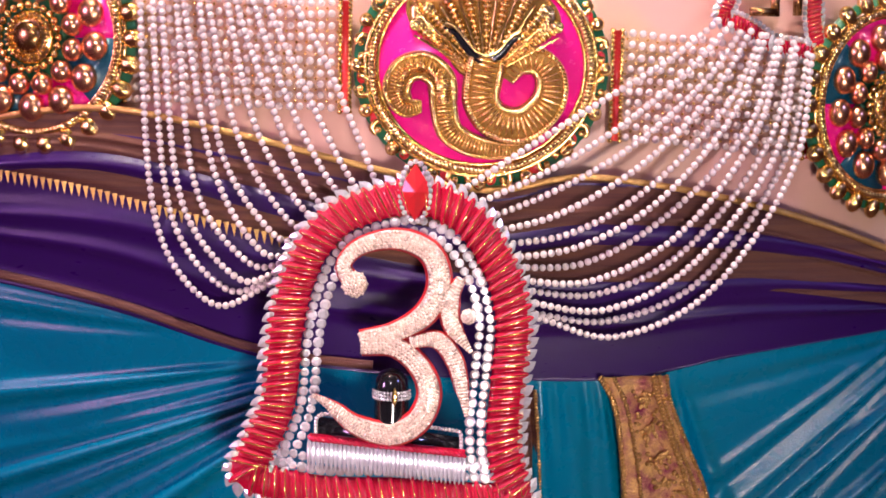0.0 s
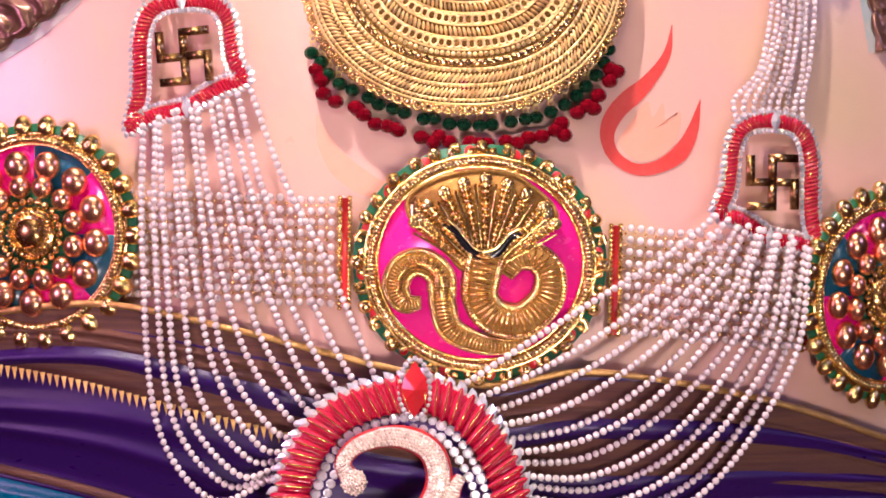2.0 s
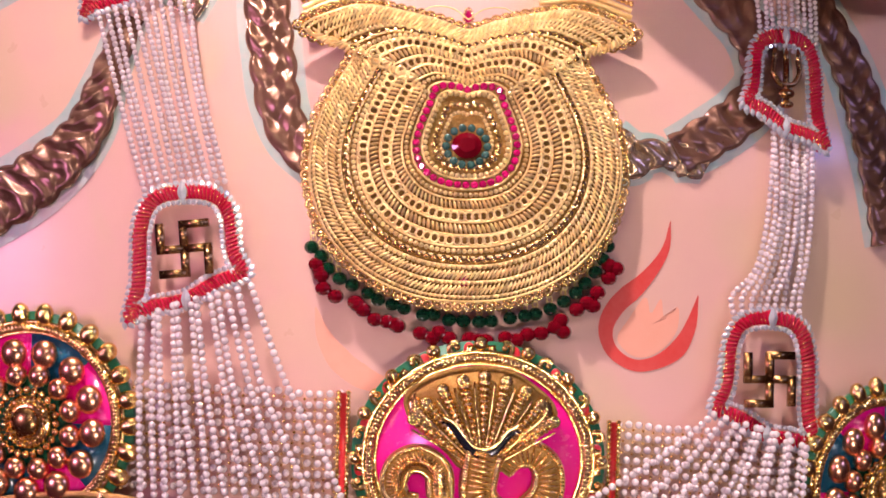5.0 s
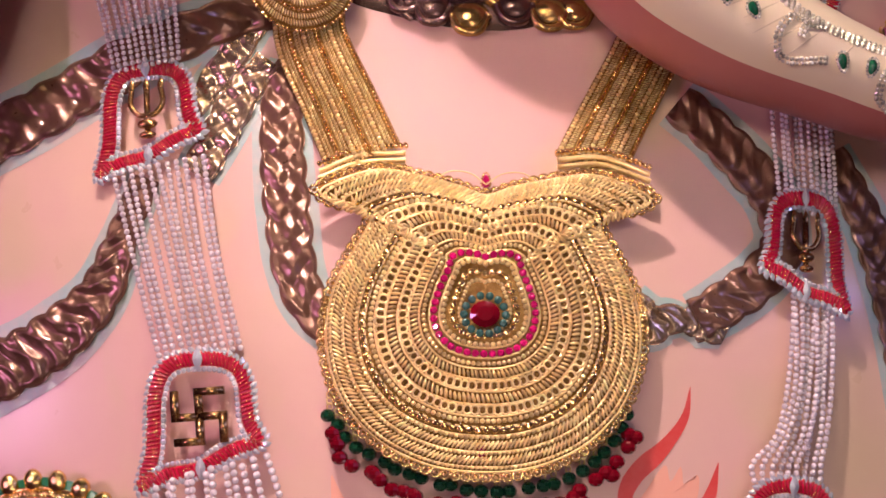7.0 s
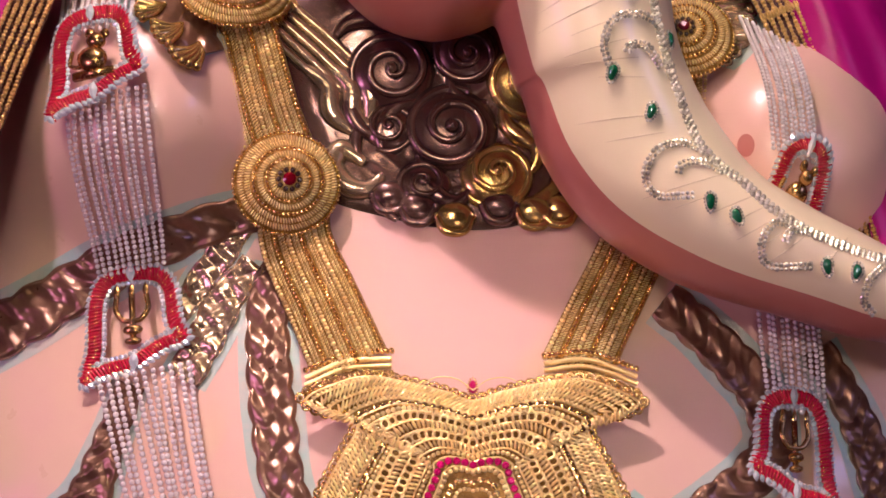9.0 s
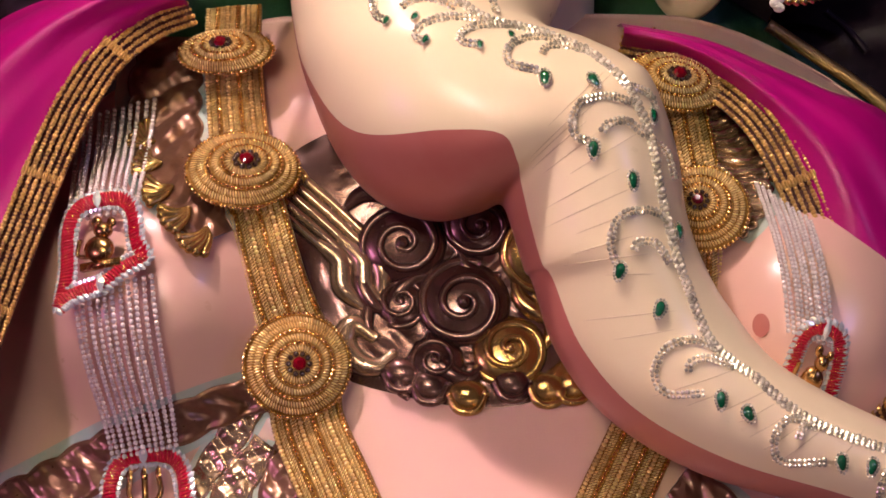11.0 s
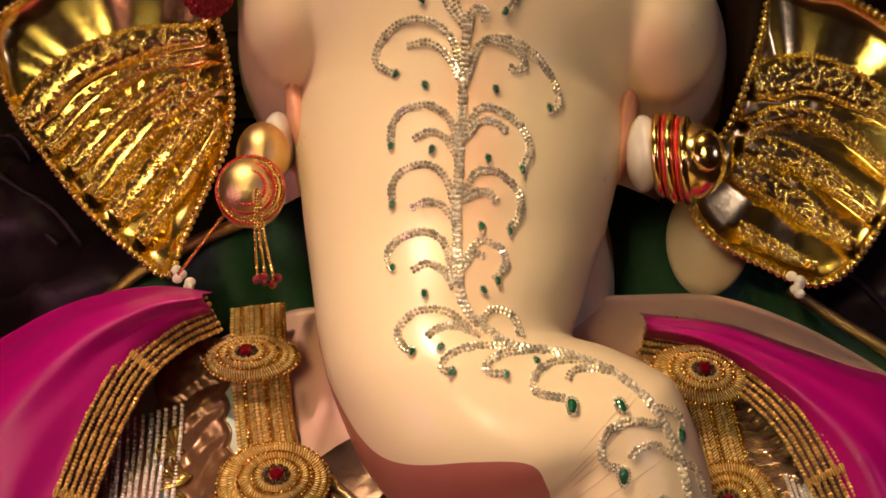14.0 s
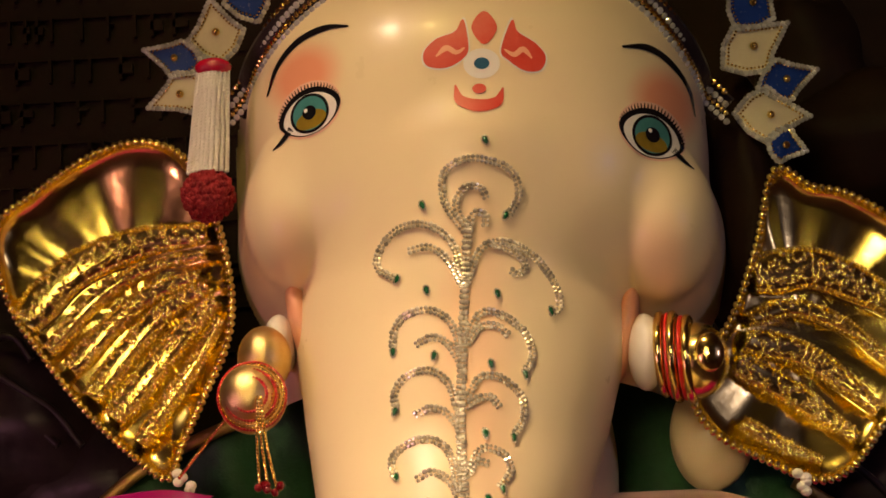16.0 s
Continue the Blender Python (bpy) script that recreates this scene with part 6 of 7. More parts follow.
moulded_band("bronze-painted moulded ribbon on the far flank", [(0.512, 0.958), (0.561, 0.862), (0.595, 0.745), (0.617, 0.630)], [0.05, 0.06, 0.06], BRONZE, 7)
moulded_band("gold-painted moulded ribbon on the breast", [(-0.209, 1.412), (-0.168, 1.367), (-0.123, 1.337), (-0.079, 1.322)], [0.05, 0.055, 0.05], ANTIQUE, 4)
moulded_band("gold-painted feathered collar on the shoulder", [(-0.377, 1.619), (-0.384, 1.535), (-0.364, 1.444), (-0.322, 1.376), (-0.291, 1.323)], [0.10, 0.11, 0.10, 0.08, 0.05], BRONZE, 5, height=0.6)
moulded_band("silver-gold feathered collar on the shoulder", [(0.380, 1.521), (0.404, 1.454), (0.392, 1.379), (0.368, 1.334)], [0.08, 0.09, 0.08, 0.05], SILVERGOLD, 8, height=1.0)
curls = thing("shell_relief", (-0.384, float(front(-0.384, 1.337)) - 0.01, 1.337), "row of ribbed gold shell curls moulded beside the strap", "relief")
for i, (x, z) in enumerate([(-0.384, 1.459), (-0.368, 1.427), (-0.346, 1.392), (-0.321, 1.363), (-0.298, 1.337)]):
    for k in range(5):
        a = radians(150 + 22 * i + 16 * (k - 2))
        g = Geo()
        c = spline([(x, z), (x + 0.016 * math.cos(a + 0.3), z + 0.016 * math.sin(a + 0.3)), (x + 0.034 * math.cos(a), z + 0.034 * math.sin(a))], 14)
        g.tube(lay(c, 0.018), np.linspace(0.003, 0.0062, 14), 8)
        g.put(BALL, lay(c[-1:], 0.018)[0], 0.0066)
        part("shell_rib", g, ANTIQUE, curls)


# scrolled ornament in the middle of the chest
fs = Seat(*(0.030, 1.246), 0, 0.012)
orn = thing("scroll_ornament", fs.o, "moulded gold and bronze scroll ornament on the chest", "relief")
rnd = random.Random(3)
MAUVE = material("mauve_bronze_paint", (0.17, 0.085, 0.065), 0.24, 0.7, vary=(0.08, 0.04, 0.035), scale=16, amount=0.9, bump=0.2, bump_scale=50, coat=0.3)


def rosette(x, z, r, mat, hand):
    """A low dome turned into a broad spiral, like a moulded flower."""
    seat = Seat(x, z, 0, 0.006)
    g = Geo()
    g.put(ball(30, 16), seat.at((0, 0), 0.002), (r, r * 0.36, r * 0.94), seat.axes)
    k = np.linspace(0, 13.5, 110)
    q = r * (1 - 0.068 * k)
    a = k * hand + x * 40
    g.tube(seat.at(np.stack([q * np.cos(a), 0.94 * q * np.sin(a)], 1), 0.004 + r * 0.40 * (1 - (q / r) ** 2)), r * (0.145 - 0.006 * k), 9, flat=0.9)
    g.put(BALL, seat.at((0, 0), r * 0.42), (r * 0.16, r * 0.16, r * 0.16), seat.axes)
    part("rosette", g, mat, orn)


for i, (x, z, r, mat) in enumerate(((-0.050, 1.321, 0.058, MAUVE), (0.030, 1.241, 0.062, MAUVE), (0.131, 1.312, 0.056, ANTIQUE), (0.090, 1.180, 0.050, ANTIQUE), (0.180, 1.236, 0.050, ANTIQUE), (-0.052, 1.244, 0.036, MAUVE), (-0.007, 1.166, 0.038, MAUVE), (0.05, 1.345, 0.045, MAUVE))):
    rosette(x, z, r, mat, 1 if i % 2 else -1)
    for n in range(2):
        a = rnd.uniform(0, 6.28)
        p = np.array([x, z])
        d, e = np.array([math.cos(a), math.sin(a)]), np.array([-math.sin(a), math.cos(a)])
        leaf = spline([p + d * r * 0.9, p + d * r * 1.15 + e * r * 0.5, p + d * r * 1.05 + e * r * 1.1, p + d * r * 0.7 + e * r * 1.4], 22)
        part("leaf", Geo().tube(lay(leaf, 0.012), r * 0.20 * np.sin(np.linspace(0.25, 2.9, 22)) + 0.002, 9, flat=0.7), mat, orn)
# lobed lower edge
for i, (x, z) in enumerate(((-0.051, 1.150), (-0.014, 1.134), (0.034, 1.122), (0.093, 1.138), (0.138, 1.131), (0.171, 1.135))):
    g = Geo()
    g.put(ball(20, 12), lay([(x, z)], 0.008)[0], (0.028, 0.014, 0.022))
    g.tube(lay(spline([(x - 0.024, z + 0.004), (x - 0.012, z - 0.018), (x + 0.012, z - 0.018), (x + 0.024, z + 0.004)], 18), 0.014), 0.006, 8)
    part("lobe", g, MAUVE if i in (0, 1, 3) else ANTIQUE, orn)
# fluted stem and curling ribbons between strap and flowers
for d in (-0.022, -0.011, 0.0, 0.011, 0.022):
    c = spline([(-0.196 + d * 0.7, 1.385 + d), (-0.150 + d * 0.7, 1.345 + d), (-0.108 + d * 0.7, 1.305 + d)], 24)
    part("flute", Geo().tube(lay(c, 0.012 - 6 * d * d), 0.0068, 8), SILVERGOLD, orn)
for pts in (((-0.165, 1.325), (-0.135, 1.300), (-0.130, 1.265), (-0.098, 1.235)), ((-0.140, 1.330), (-0.105, 1.300), (-0.100, 1.262), (-0.072, 1.240)), ((-0.085, 1.195), (-0.115, 1.215), (-0.128, 1.190), (-0.108, 1.165), (-0.080, 1.160), (-0.060, 1.180)), ((-0.100, 1.320), (-0.078, 1.290), (-0.080, 1.255))):
    part("ribbon", Geo().tube(lay(spline(pts, 30), 0.010), 0.014 * np.sin(np.linspace(0.35, 2.9, 30)) + 0.003, 9, flat=0.7), SILVERGOLD, orn)
g = Geo()
o = spline([(-0.25, 0.18), (-0.2, -0.06), (-0.08, -0.125), (0.08, -0.135), (0.2, -0.06), (0.25, 0.1), (0.2, 0.24), (0, 0.27)], 60, closed=True)
rows = []
for k in np.linspace(0.02, 1, 30):
    q = o * k + np.array([fs.o[0], fs.o[2]])
    q3 = lay(q, 0.008 * (1 - k ** 6))
    q3[:, 1] -= 0.005 * np.abs(np.sin(q[:, 0] * 55 + 20 * np.sin(q[:, 1] * 18))) * (1 - k ** 6)
    rows.append(np.concatenate([q3, q3[:1]]))
g.grid(np.array(rows), 0)
part("back_relief", g, MAUVE, orn)


# ---------------------------------------------------------------- crystal garland on the trunk
bpy.context.view_layer.update()
IDOL_BASE = Vector(idol["base"])


def skin_point(x, z, off=0.0):
    hit, p, n, i = idol.ray_cast(Vector((x, -1.5, z)) - IDOL_BASE, Vector((0, 1, 0)))
    if not hit:
        return np.array([x, 0.05 - off, z]), np.array([0, -1.0, 0])
    return np.array(p + IDOL_BASE) + np.array(n) * off, np.array(n)


def on_skin(pts, n, off):
    return np.array([skin_point(x, z, off)[0] for x, z in spline(pts, n)])


garland = thing("crystal_garland", skin_point(0.04, 1.9)[0], "vine of silver beads and green stones on the trunk", "garland")


def cord(name, pts, r, strands=2):
    n = max(8, int(length(spline(pts, 40)) / 0.006))
    c = on_skin(pts, n, 0.002)
    t = np.gradient(c, axis=0)
    t /= np.linalg.norm(t, axis=1)[:, None] + 1e-9
    s = np.cross(t, np.array([0, 1.0, 0]))
    s /= np.linalg.norm(s, axis=1)[:, None] + 1e-9
    g = Geo()
    for k in np.linspace(-1, 1, strands):
        string(g, c + s * r * k * 0.8, r * 1.7, SMALLBALL, (r * 0.84, r * 0.84, r * 0.80), 0, 0, 0.5)
    part(name, g, SILVER, garland, "", False)


STEM = [(0.019, 1.994), (0.011, 1.918), (0.004, 1.832), (-0.003, 1.747)] + [(-0.003, 1.670), (-0.000, 1.632), (0.018, 1.602)] + [(0.059, 1.572), (0.123, 1.560), (0.179, 1.535), (0.222, 1.492), (0.249, 1.433), (0.262, 1.366), (0.278, 1.300)] + [(0.297, 1.246), (0.324, 1.187), (0.375, 1.147), (0.429, 1.103), (0.496, 1.074), (0.564, 1.054)]
cord("stem", STEM, 0.0042, 3)
for pts in ([(0.014, 1.987), (-0.008, 2.022), (-0.009, 2.059), (0.014, 2.076), (0.044, 2.076), (0.078, 2.061), (0.086, 2.031), (0.072, 2.006)], [(0.015, 1.995), (0.005, 2.021), (0.017, 2.041), (0.037, 2.041), (0.044, 2.028)], [(0.020, 1.991), (0.027, 2.008), (0.041, 2.006), (0.041, 1.993)],
            [(0.009, 1.920), (-0.002, 1.972), (-0.034, 1.998), (-0.070, 1.996), (-0.095, 1.973), (-0.099, 1.948), (-0.076, 1.932)], [(0.008, 1.916), (-0.007, 1.948), (-0.030, 1.969), (-0.057, 1.967)],
            [(0.014, 1.920), (0.033, 1.962), (0.063, 1.972), (0.101, 1.953), (0.127, 1.914), (0.129, 1.884), (0.118, 1.879)], [(0.048, 1.969), (0.073, 1.960), (0.090, 1.943), (0.080, 1.929), (0.071, 1.933)],
            [(0.001, 1.830), (-0.008, 1.866), (-0.032, 1.886), (-0.063, 1.883), (-0.081, 1.863), (-0.083, 1.838)], [(-0.002, 1.819), (-0.016, 1.843), (-0.036, 1.850), (-0.053, 1.842)],
            [(0.010, 1.847), (0.029, 1.879), (0.057, 1.875), (0.084, 1.851), (0.091, 1.822), (0.080, 1.801)], [(0.011, 1.840), (0.028, 1.861), (0.048, 1.861), (0.061, 1.850)],
            [(-0.005, 1.752), (-0.015, 1.788), (-0.036, 1.807), (-0.066, 1.803), (-0.082, 1.784), (-0.083, 1.761)], [(-0.006, 1.734), (-0.021, 1.753), (-0.040, 1.759), (-0.057, 1.752)],
            [(0.006, 1.769), (0.024, 1.795), (0.049, 1.794), (0.074, 1.769), (0.074, 1.741), (0.061, 1.720)], [(0.005, 1.758), (0.019, 1.768), (0.036, 1.769), (0.045, 1.758)],
            [(-0.009, 1.657), (-0.020, 1.704), (-0.044, 1.720), (-0.072, 1.714), (-0.089, 1.696), (-0.086, 1.678)], [(-0.010, 1.647), (-0.021, 1.668), (-0.041, 1.678), (-0.058, 1.671)], [(0.005, 1.681), (0.022, 1.705), (0.047, 1.697), (0.055, 1.676), (0.041, 1.657)], [(0.001, 1.671), (0.015, 1.688), (0.027, 1.686)],
            [(0.008, 1.594), (-0.019, 1.617), (-0.056, 1.618), (-0.077, 1.597), (-0.072, 1.577), (-0.061, 1.572)], [(0.019, 1.586), (-0.012, 1.599), (-0.032, 1.595), (-0.041, 1.588)], [(0.022, 1.603), (0.036, 1.619), (0.060, 1.610), (0.068, 1.586)],
            [(0.049, 1.572), (0.009, 1.572), (-0.018, 1.562), (-0.026, 1.548), (-0.015, 1.542)], [(0.093, 1.567), (0.049, 1.563), (0.027, 1.552), (0.030, 1.540), (0.049, 1.538)], [(0.149, 1.552), (0.106, 1.550), (0.082, 1.534), (0.085, 1.515), (0.115, 1.507)],
            [(0.188, 1.531), (0.155, 1.541), (0.129, 1.539), (0.123, 1.530)], [(0.230, 1.472), (0.197, 1.477), (0.166, 1.467), (0.157, 1.442), (0.166, 1.426), (0.176, 1.426)], [(0.242, 1.435), (0.219, 1.449), (0.196, 1.442), (0.193, 1.436)],
            [(0.263, 1.340), (0.238, 1.345), (0.212, 1.334), (0.202, 1.307), (0.208, 1.284)], [(0.271, 1.284), (0.254, 1.306), (0.234, 1.306), (0.230, 1.299)], [(0.252, 1.427), (0.271, 1.417), (0.281, 1.386)], [(0.223, 1.493), (0.249, 1.487), (0.259, 1.470)],
            [(0.328, 1.183), (0.297, 1.193), (0.267, 1.182), (0.255, 1.153), (0.270, 1.130), (0.311, 1.130)], [(0.348, 1.161), (0.318, 1.171), (0.297, 1.166), (0.294, 1.157)], [(0.432, 1.098), (0.410, 1.098), (0.396, 1.077), (0.405, 1.050), (0.456, 1.049)], [(0.456, 1.089), (0.432, 1.091), (0.425, 1.078)], [(0.560, 1.057), (0.532, 1.036), (0.525, 1.009), (0.539, 0.995)]):
    cord("curl", pts, 0.0034, 2)
rnd = random.Random(2)
for x, z, turn in [(*p, rnd.uniform(-40, 40)) for p in [(0.046, 2.101), (-0.038, 2.024), (0.068, 2.006), (-0.074, 1.932), (-0.038, 1.914), (0.051, 1.905), (0.118, 1.882), (-0.031, 1.827), (-0.083, 1.836), (0.038, 1.813), (0.080, 1.799), (-0.082, 1.759), (0.026, 1.725), (0.061, 1.719)]
                   + [(-0.045, 1.641), (-0.084, 1.676), (0.025, 1.643), (0.043, 1.655), (0.027, 1.724)] + [(-0.060, 1.570), (-0.026, 1.573), (-0.013, 1.544), (0.049, 1.538), (0.086, 1.553), (0.125, 1.499), (0.181, 1.497), (0.182, 1.417), (0.227, 1.381), (0.214, 1.276), (0.254, 1.460), (0.284, 1.323)] + [(0.261, 1.231), (0.332, 1.125), (0.363, 1.108), (0.476, 1.051), (0.514, 1.045)]]:
    p, nrm = skin_point(x, z, 0.002)
    seat = Seat(x, z, 0, 0.0, y=float(p[1]))
    seat.n = nrm
    seat.ex = np.cross(np.array([0, 0, 1.0]), -nrm)
    seat.ex /= np.linalg.norm(seat.ex)
    seat.ez = np.cross(nrm, seat.ex) * -1 if np.cross(nrm, seat.ex)[2] < 0 else np.cross(nrm, seat.ex)
    seat.o = p
    g = Geo()
    tear(g, seat, 0, 0, 0.0090 if z < 1.52 else 0.0052, 180 + turn)
    part("green_stone", g, [EMERALD, SILVER], garland, "green drop stone rimmed with silver beads")

# ---------------------------------------------------------------- shawl on the shoulders
def shawl(label, inner, outer, yi, yo, seed):
    a, b = spline(inner, 90), spline(outer, 90)
    ya, yb = np.interp(np.linspace(0, 1, 90), np.linspace(0, 1, len(yi)), yi), np.interp(np.linspace(0, 1, 90), np.linspace(0, 1, len(yo)), yo)
    rows = []
    rnd = np.random.RandomState(seed)
    ph = rnd.uniform(0, 6, 4)
    for k in np.linspace(0, 1, 70):
        q = a * (1 - k) + b * k
        s = np.linspace(0, 1, 90)
        fold = 0.010 * np.sin(k * 9 + ph[0] + 2.5 * s) + 0.003 * np.sin(k * 23 - 4 * s + ph[1]) + 0.005 * np.sin(s * 14 + ph[2] + 5 * k)
        y = ya * (1 - k) + yb * k - 0.09 * math.sin(k * math.pi) - fold * min(1, k * 5)
        rows.append(np.stack([q[:, 0], y, q[:, 1]], 1))
    th = thing("satin_shawl", (float(a[-1, 0]), float(ya[-1]), float(a[-1, 1])), label, "shawl", "shawl ends on the shoulders")
    part("cloth", Geo().grid(np.array(rows), 0, 0.004), MAGENTA, th)
    edge = np.stack([a[:, 0], ya - 0.012, a[:, 1]], 1)
    t = np.gradient(a, axis=0)
    t /= np.linalg.norm(t, axis=1)[:, None]
    s = np.stack([-t[:, 1], 0 * t[:, 0], t[:, 0]], 1)
    part("border", Geo().grid(np.array([edge + s * k for k in np.linspace(-0.026, 0.026, 7)]), 0, 0.004), BROWN_ZARI, th, "brown and gold woven border")
    for k in np.linspace(-0.024, 0.024, 6):
        g = Geo()
        string(g, edge + s * k - np.array([0, 0.004, 0]), 0.0055, BALL, (0.0030, 0.0022, 0.0032), 0, 15, 0.5)
        part("zari_line", g, ZARI, th)
    for j in (14, 38, 60, 80):
        g = Geo()
        string(g, np.array([edge[j] + s[j] * k - np.array([0, 0.005, 0]) for k in np.linspace(-0.026, 0.026, 12)]), 0.004, BALL, (0.0022, 0.0022, 0.006))
        part("zari_knot", g, ZARI, th)
    return th


shawl("magenta satin shawl with a gold woven border", [(-0.342, 1.645), (-0.390, 1.622), (-0.439, 1.578), (-0.476, 1.509), (-0.508, 1.428), (-0.551, 1.295), (-0.601, 1.149), (-0.636, 1.011)], [(-0.356, 1.682), (-0.441, 1.694), (-0.562, 1.675), (-0.683, 1.620), (-0.796, 1.550), (-0.874, 1.390), (-0.901, 1.183), (-0.912, 0.987)],
      [0.20, 0.17, 0.13, 0.11, 0.09, 0.09, 0.10, 0.11], [0.26, 0.28, 0.30, 0.30, 0.30, 0.3, 0.3, 0.3], 1)
shawl("magenta satin shawl with a gold woven border", [(0.242, 1.591), (0.308, 1.573), (0.373, 1.532), (0.423, 1.476), (0.458, 1.406), (0.495, 1.304), (0.538, 1.167), (0.584, 1.010)], [(0.241, 1.630), (0.360, 1.612), (0.454, 1.578), (0.532, 1.549), (0.641, 1.499), (0.729, 1.333), (0.771, 1.177), (0.787, 0.985)],
      [0.22, 0.19, 0.15, 0.13, 0.12, 0.12, 0.12, 0.12], [0.26, 0.28, 0.30, 0.30, 0.30, 0.3, 0.3, 0.3], 4)


# ---------------------------------------------------------------- gold ears
def ear(label, outline, y, centre, ribs, tip, lean):
    o = spline(outline, 120, closed=True)
    c = np.array(centre)
    th = thing("gold_ear", (c[0], y, float(o[:, 1].min())), label, "ear cover", "gold ear covers")

    def dish(p):
        d = np.linalg.norm((p - c) * np.array([1, 0.9]), axis=-1)
        return y + 0.06 - 0.9 * d ** 2 + lean * (p[..., 0] - c[0])

    rings, faces, n = [], [], 120
    for k in (1.0, 0.93, 0.85, 0.75, 0.62, 0.48, 0.32, 0.16):
        p = c + (o - c) * k
        rings.append(np.stack([p[:, 0], dish(p) - (0.012 if k > 0.98 else 0) + 0.004 * np.sin(np.arange(120) * 0.5) * k, p[:, 1]], 1))
    v = np.concatenate(rings + [np.array([[c[0], float(dish(c)), c[1]]])])
    for k in range(len(rings) - 1):
        faces += [(k * n + i, k * n + (i + 1) % n, (k + 1) * n + (i + 1) % n, (k + 1) * n + i) for i in range(n)]
    faces += [((len(rings) - 1) * n + i, (len(rings) - 1) * n + (i + 1) % n, len(rings) * n) for i in range(n)]
    back = v + np.array([0, 0.012, 0])
    m = len(v)
    rim = [(i, (i + 1) % n, m + (i + 1) % n, m + i) for i in range(n)]
    part("shell", Geo().add(np.concatenate([v, back]), faces + [tuple(m + i for i in f)[::-1] for f in faces] + rim), SHINY, th, "mirror-bright gold shell")
    g = Geo()
    p = np.stack([o[:, 0], dish(o) - 0.016, o[:, 1]], 1)
    string(g, p, 0.011, BALL, (0.0056, 0.0056, 0.0066), 0, 20, 0.1, closed=True)
    part("rope_rim", g, SHINY, th, "roped gold rim")
    rnd = random.Random(4)
    for i, (r, wide) in enumerate(ribs):
        r = spline(r, 44)
        t = np.gradient(r, axis=0)
        t /= np.linalg.norm(t, axis=1)[:, None]
        e = np.stack([-t[:, 1], t[:, 0]], 1)
        w = wide * 1.3 * np.interp(np.linspace(0, 1, 44), [0, 0.12, 0.6, 1], [0.75, 1.0, 0.85, 0.42])
        rows = []
        for k in np.linspace(-1, 1, 13):
            q = r + e * (w * k * 0.5)[:, None]
            rows.append(np.stack([q[:, 0], dish(r) + 0.004 - 0.026 * math.sqrt(max(0.0, 1 - abs(k) ** 3)), q[:, 1]], 1))
        band = part("rib", Geo().grid(np.array(rows), 0, 0.004), SHINY, th, "broad raised polished rib")
        g = Geo()
        for k in (-0.80, 0.80):
            q = r + e * (w * k * 0.5)[:, None]
            string(g, np.stack([q[:, 0], dish(r) - 0.0165, q[:, 1]], 1), 0.0066, SMALLBALL, (0.0032,) * 3, 0, 0, 0.3)
        part("beading", g, SHINY, band)
        g = Geo()
        for j in range(int(4000 * wide)):
            k, f = rnd.randrange(1, 43), rnd.uniform(-0.6, 0.6)
            b = r[k] + e[k] * w[k] * f * 0.5
            a = rnd.uniform(0, 6.3)
            z = rnd.uniform(0.004, 0.008)
            g.put(SMALLBALL, (b[0] + rnd.uniform(-0.003, 0.003), float(dish(r[k])) - 0.0210, b[1] + rnd.uniform(-0.003, 0.003)), (z * 0.8, 0.0026, z * 0.42), [[math.cos(a), 0, math.sin(a)], [0, 1, 0], [-math.sin(a), 0, math.cos(a)]])
        part("embossing", g, SHINY, band, "hammered leaf embossing")
    g = Geo()
    for i in range(5):
        g.put(BALL, (tip[0] + rnd.uniform(-0.01, 0.01), y - 0.02, tip[1] - 0.006 * i), (0.008, 0.006, 0.007))
    part("tip_knot", g, WHITE, th, "white thread knot at the tip")
    return th


SHINY = material("mirror_gold", (1.0, 0.79, 0.30), 0.20, 1.0, vary=(0.85, 0.58, 0.14), scale=14, amount=0.6, bump=0.2, bump_scale=30)
ear("embossed gold ear cover with fanned ribs", [(-0.676, 2.087), (-0.613, 2.142), (-0.538, 2.187), (-0.471, 2.205), (-0.413, 2.193), (-0.372, 2.150), (-0.345, 2.073), (-0.329, 1.972), (-0.339, 1.898), (-0.372, 1.827), (-0.404, 1.756), (-0.423, 1.709), (-0.471, 1.742), (-0.542, 1.810), (-0.607, 1.894), (-0.660, 1.981)],
    0.30, (-0.475, 1.963), (([(-0.640, 1.952), (-0.568, 2.025), (-0.466, 2.062), (-0.362, 2.065)], 0.052), ([(-0.604, 1.908), (-0.535, 1.981), (-0.459, 2.023), (-0.367, 2.035)], 0.022), ([(-0.571, 1.879), (-0.511, 1.942), (-0.452, 1.985), (-0.376, 2.006)], 0.030),
    ([(-0.540, 1.836), (-0.483, 1.907), (-0.428, 1.959), (-0.364, 1.989)], 0.034), ([(-0.507, 1.803), (-0.455, 1.864), (-0.404, 1.920), (-0.353, 1.967)], 0.038), ([(-0.468, 1.765), (-0.420, 1.830), (-0.380, 1.885), (-0.346, 1.938)], 0.024)), (-0.399, 1.716), -0.1)
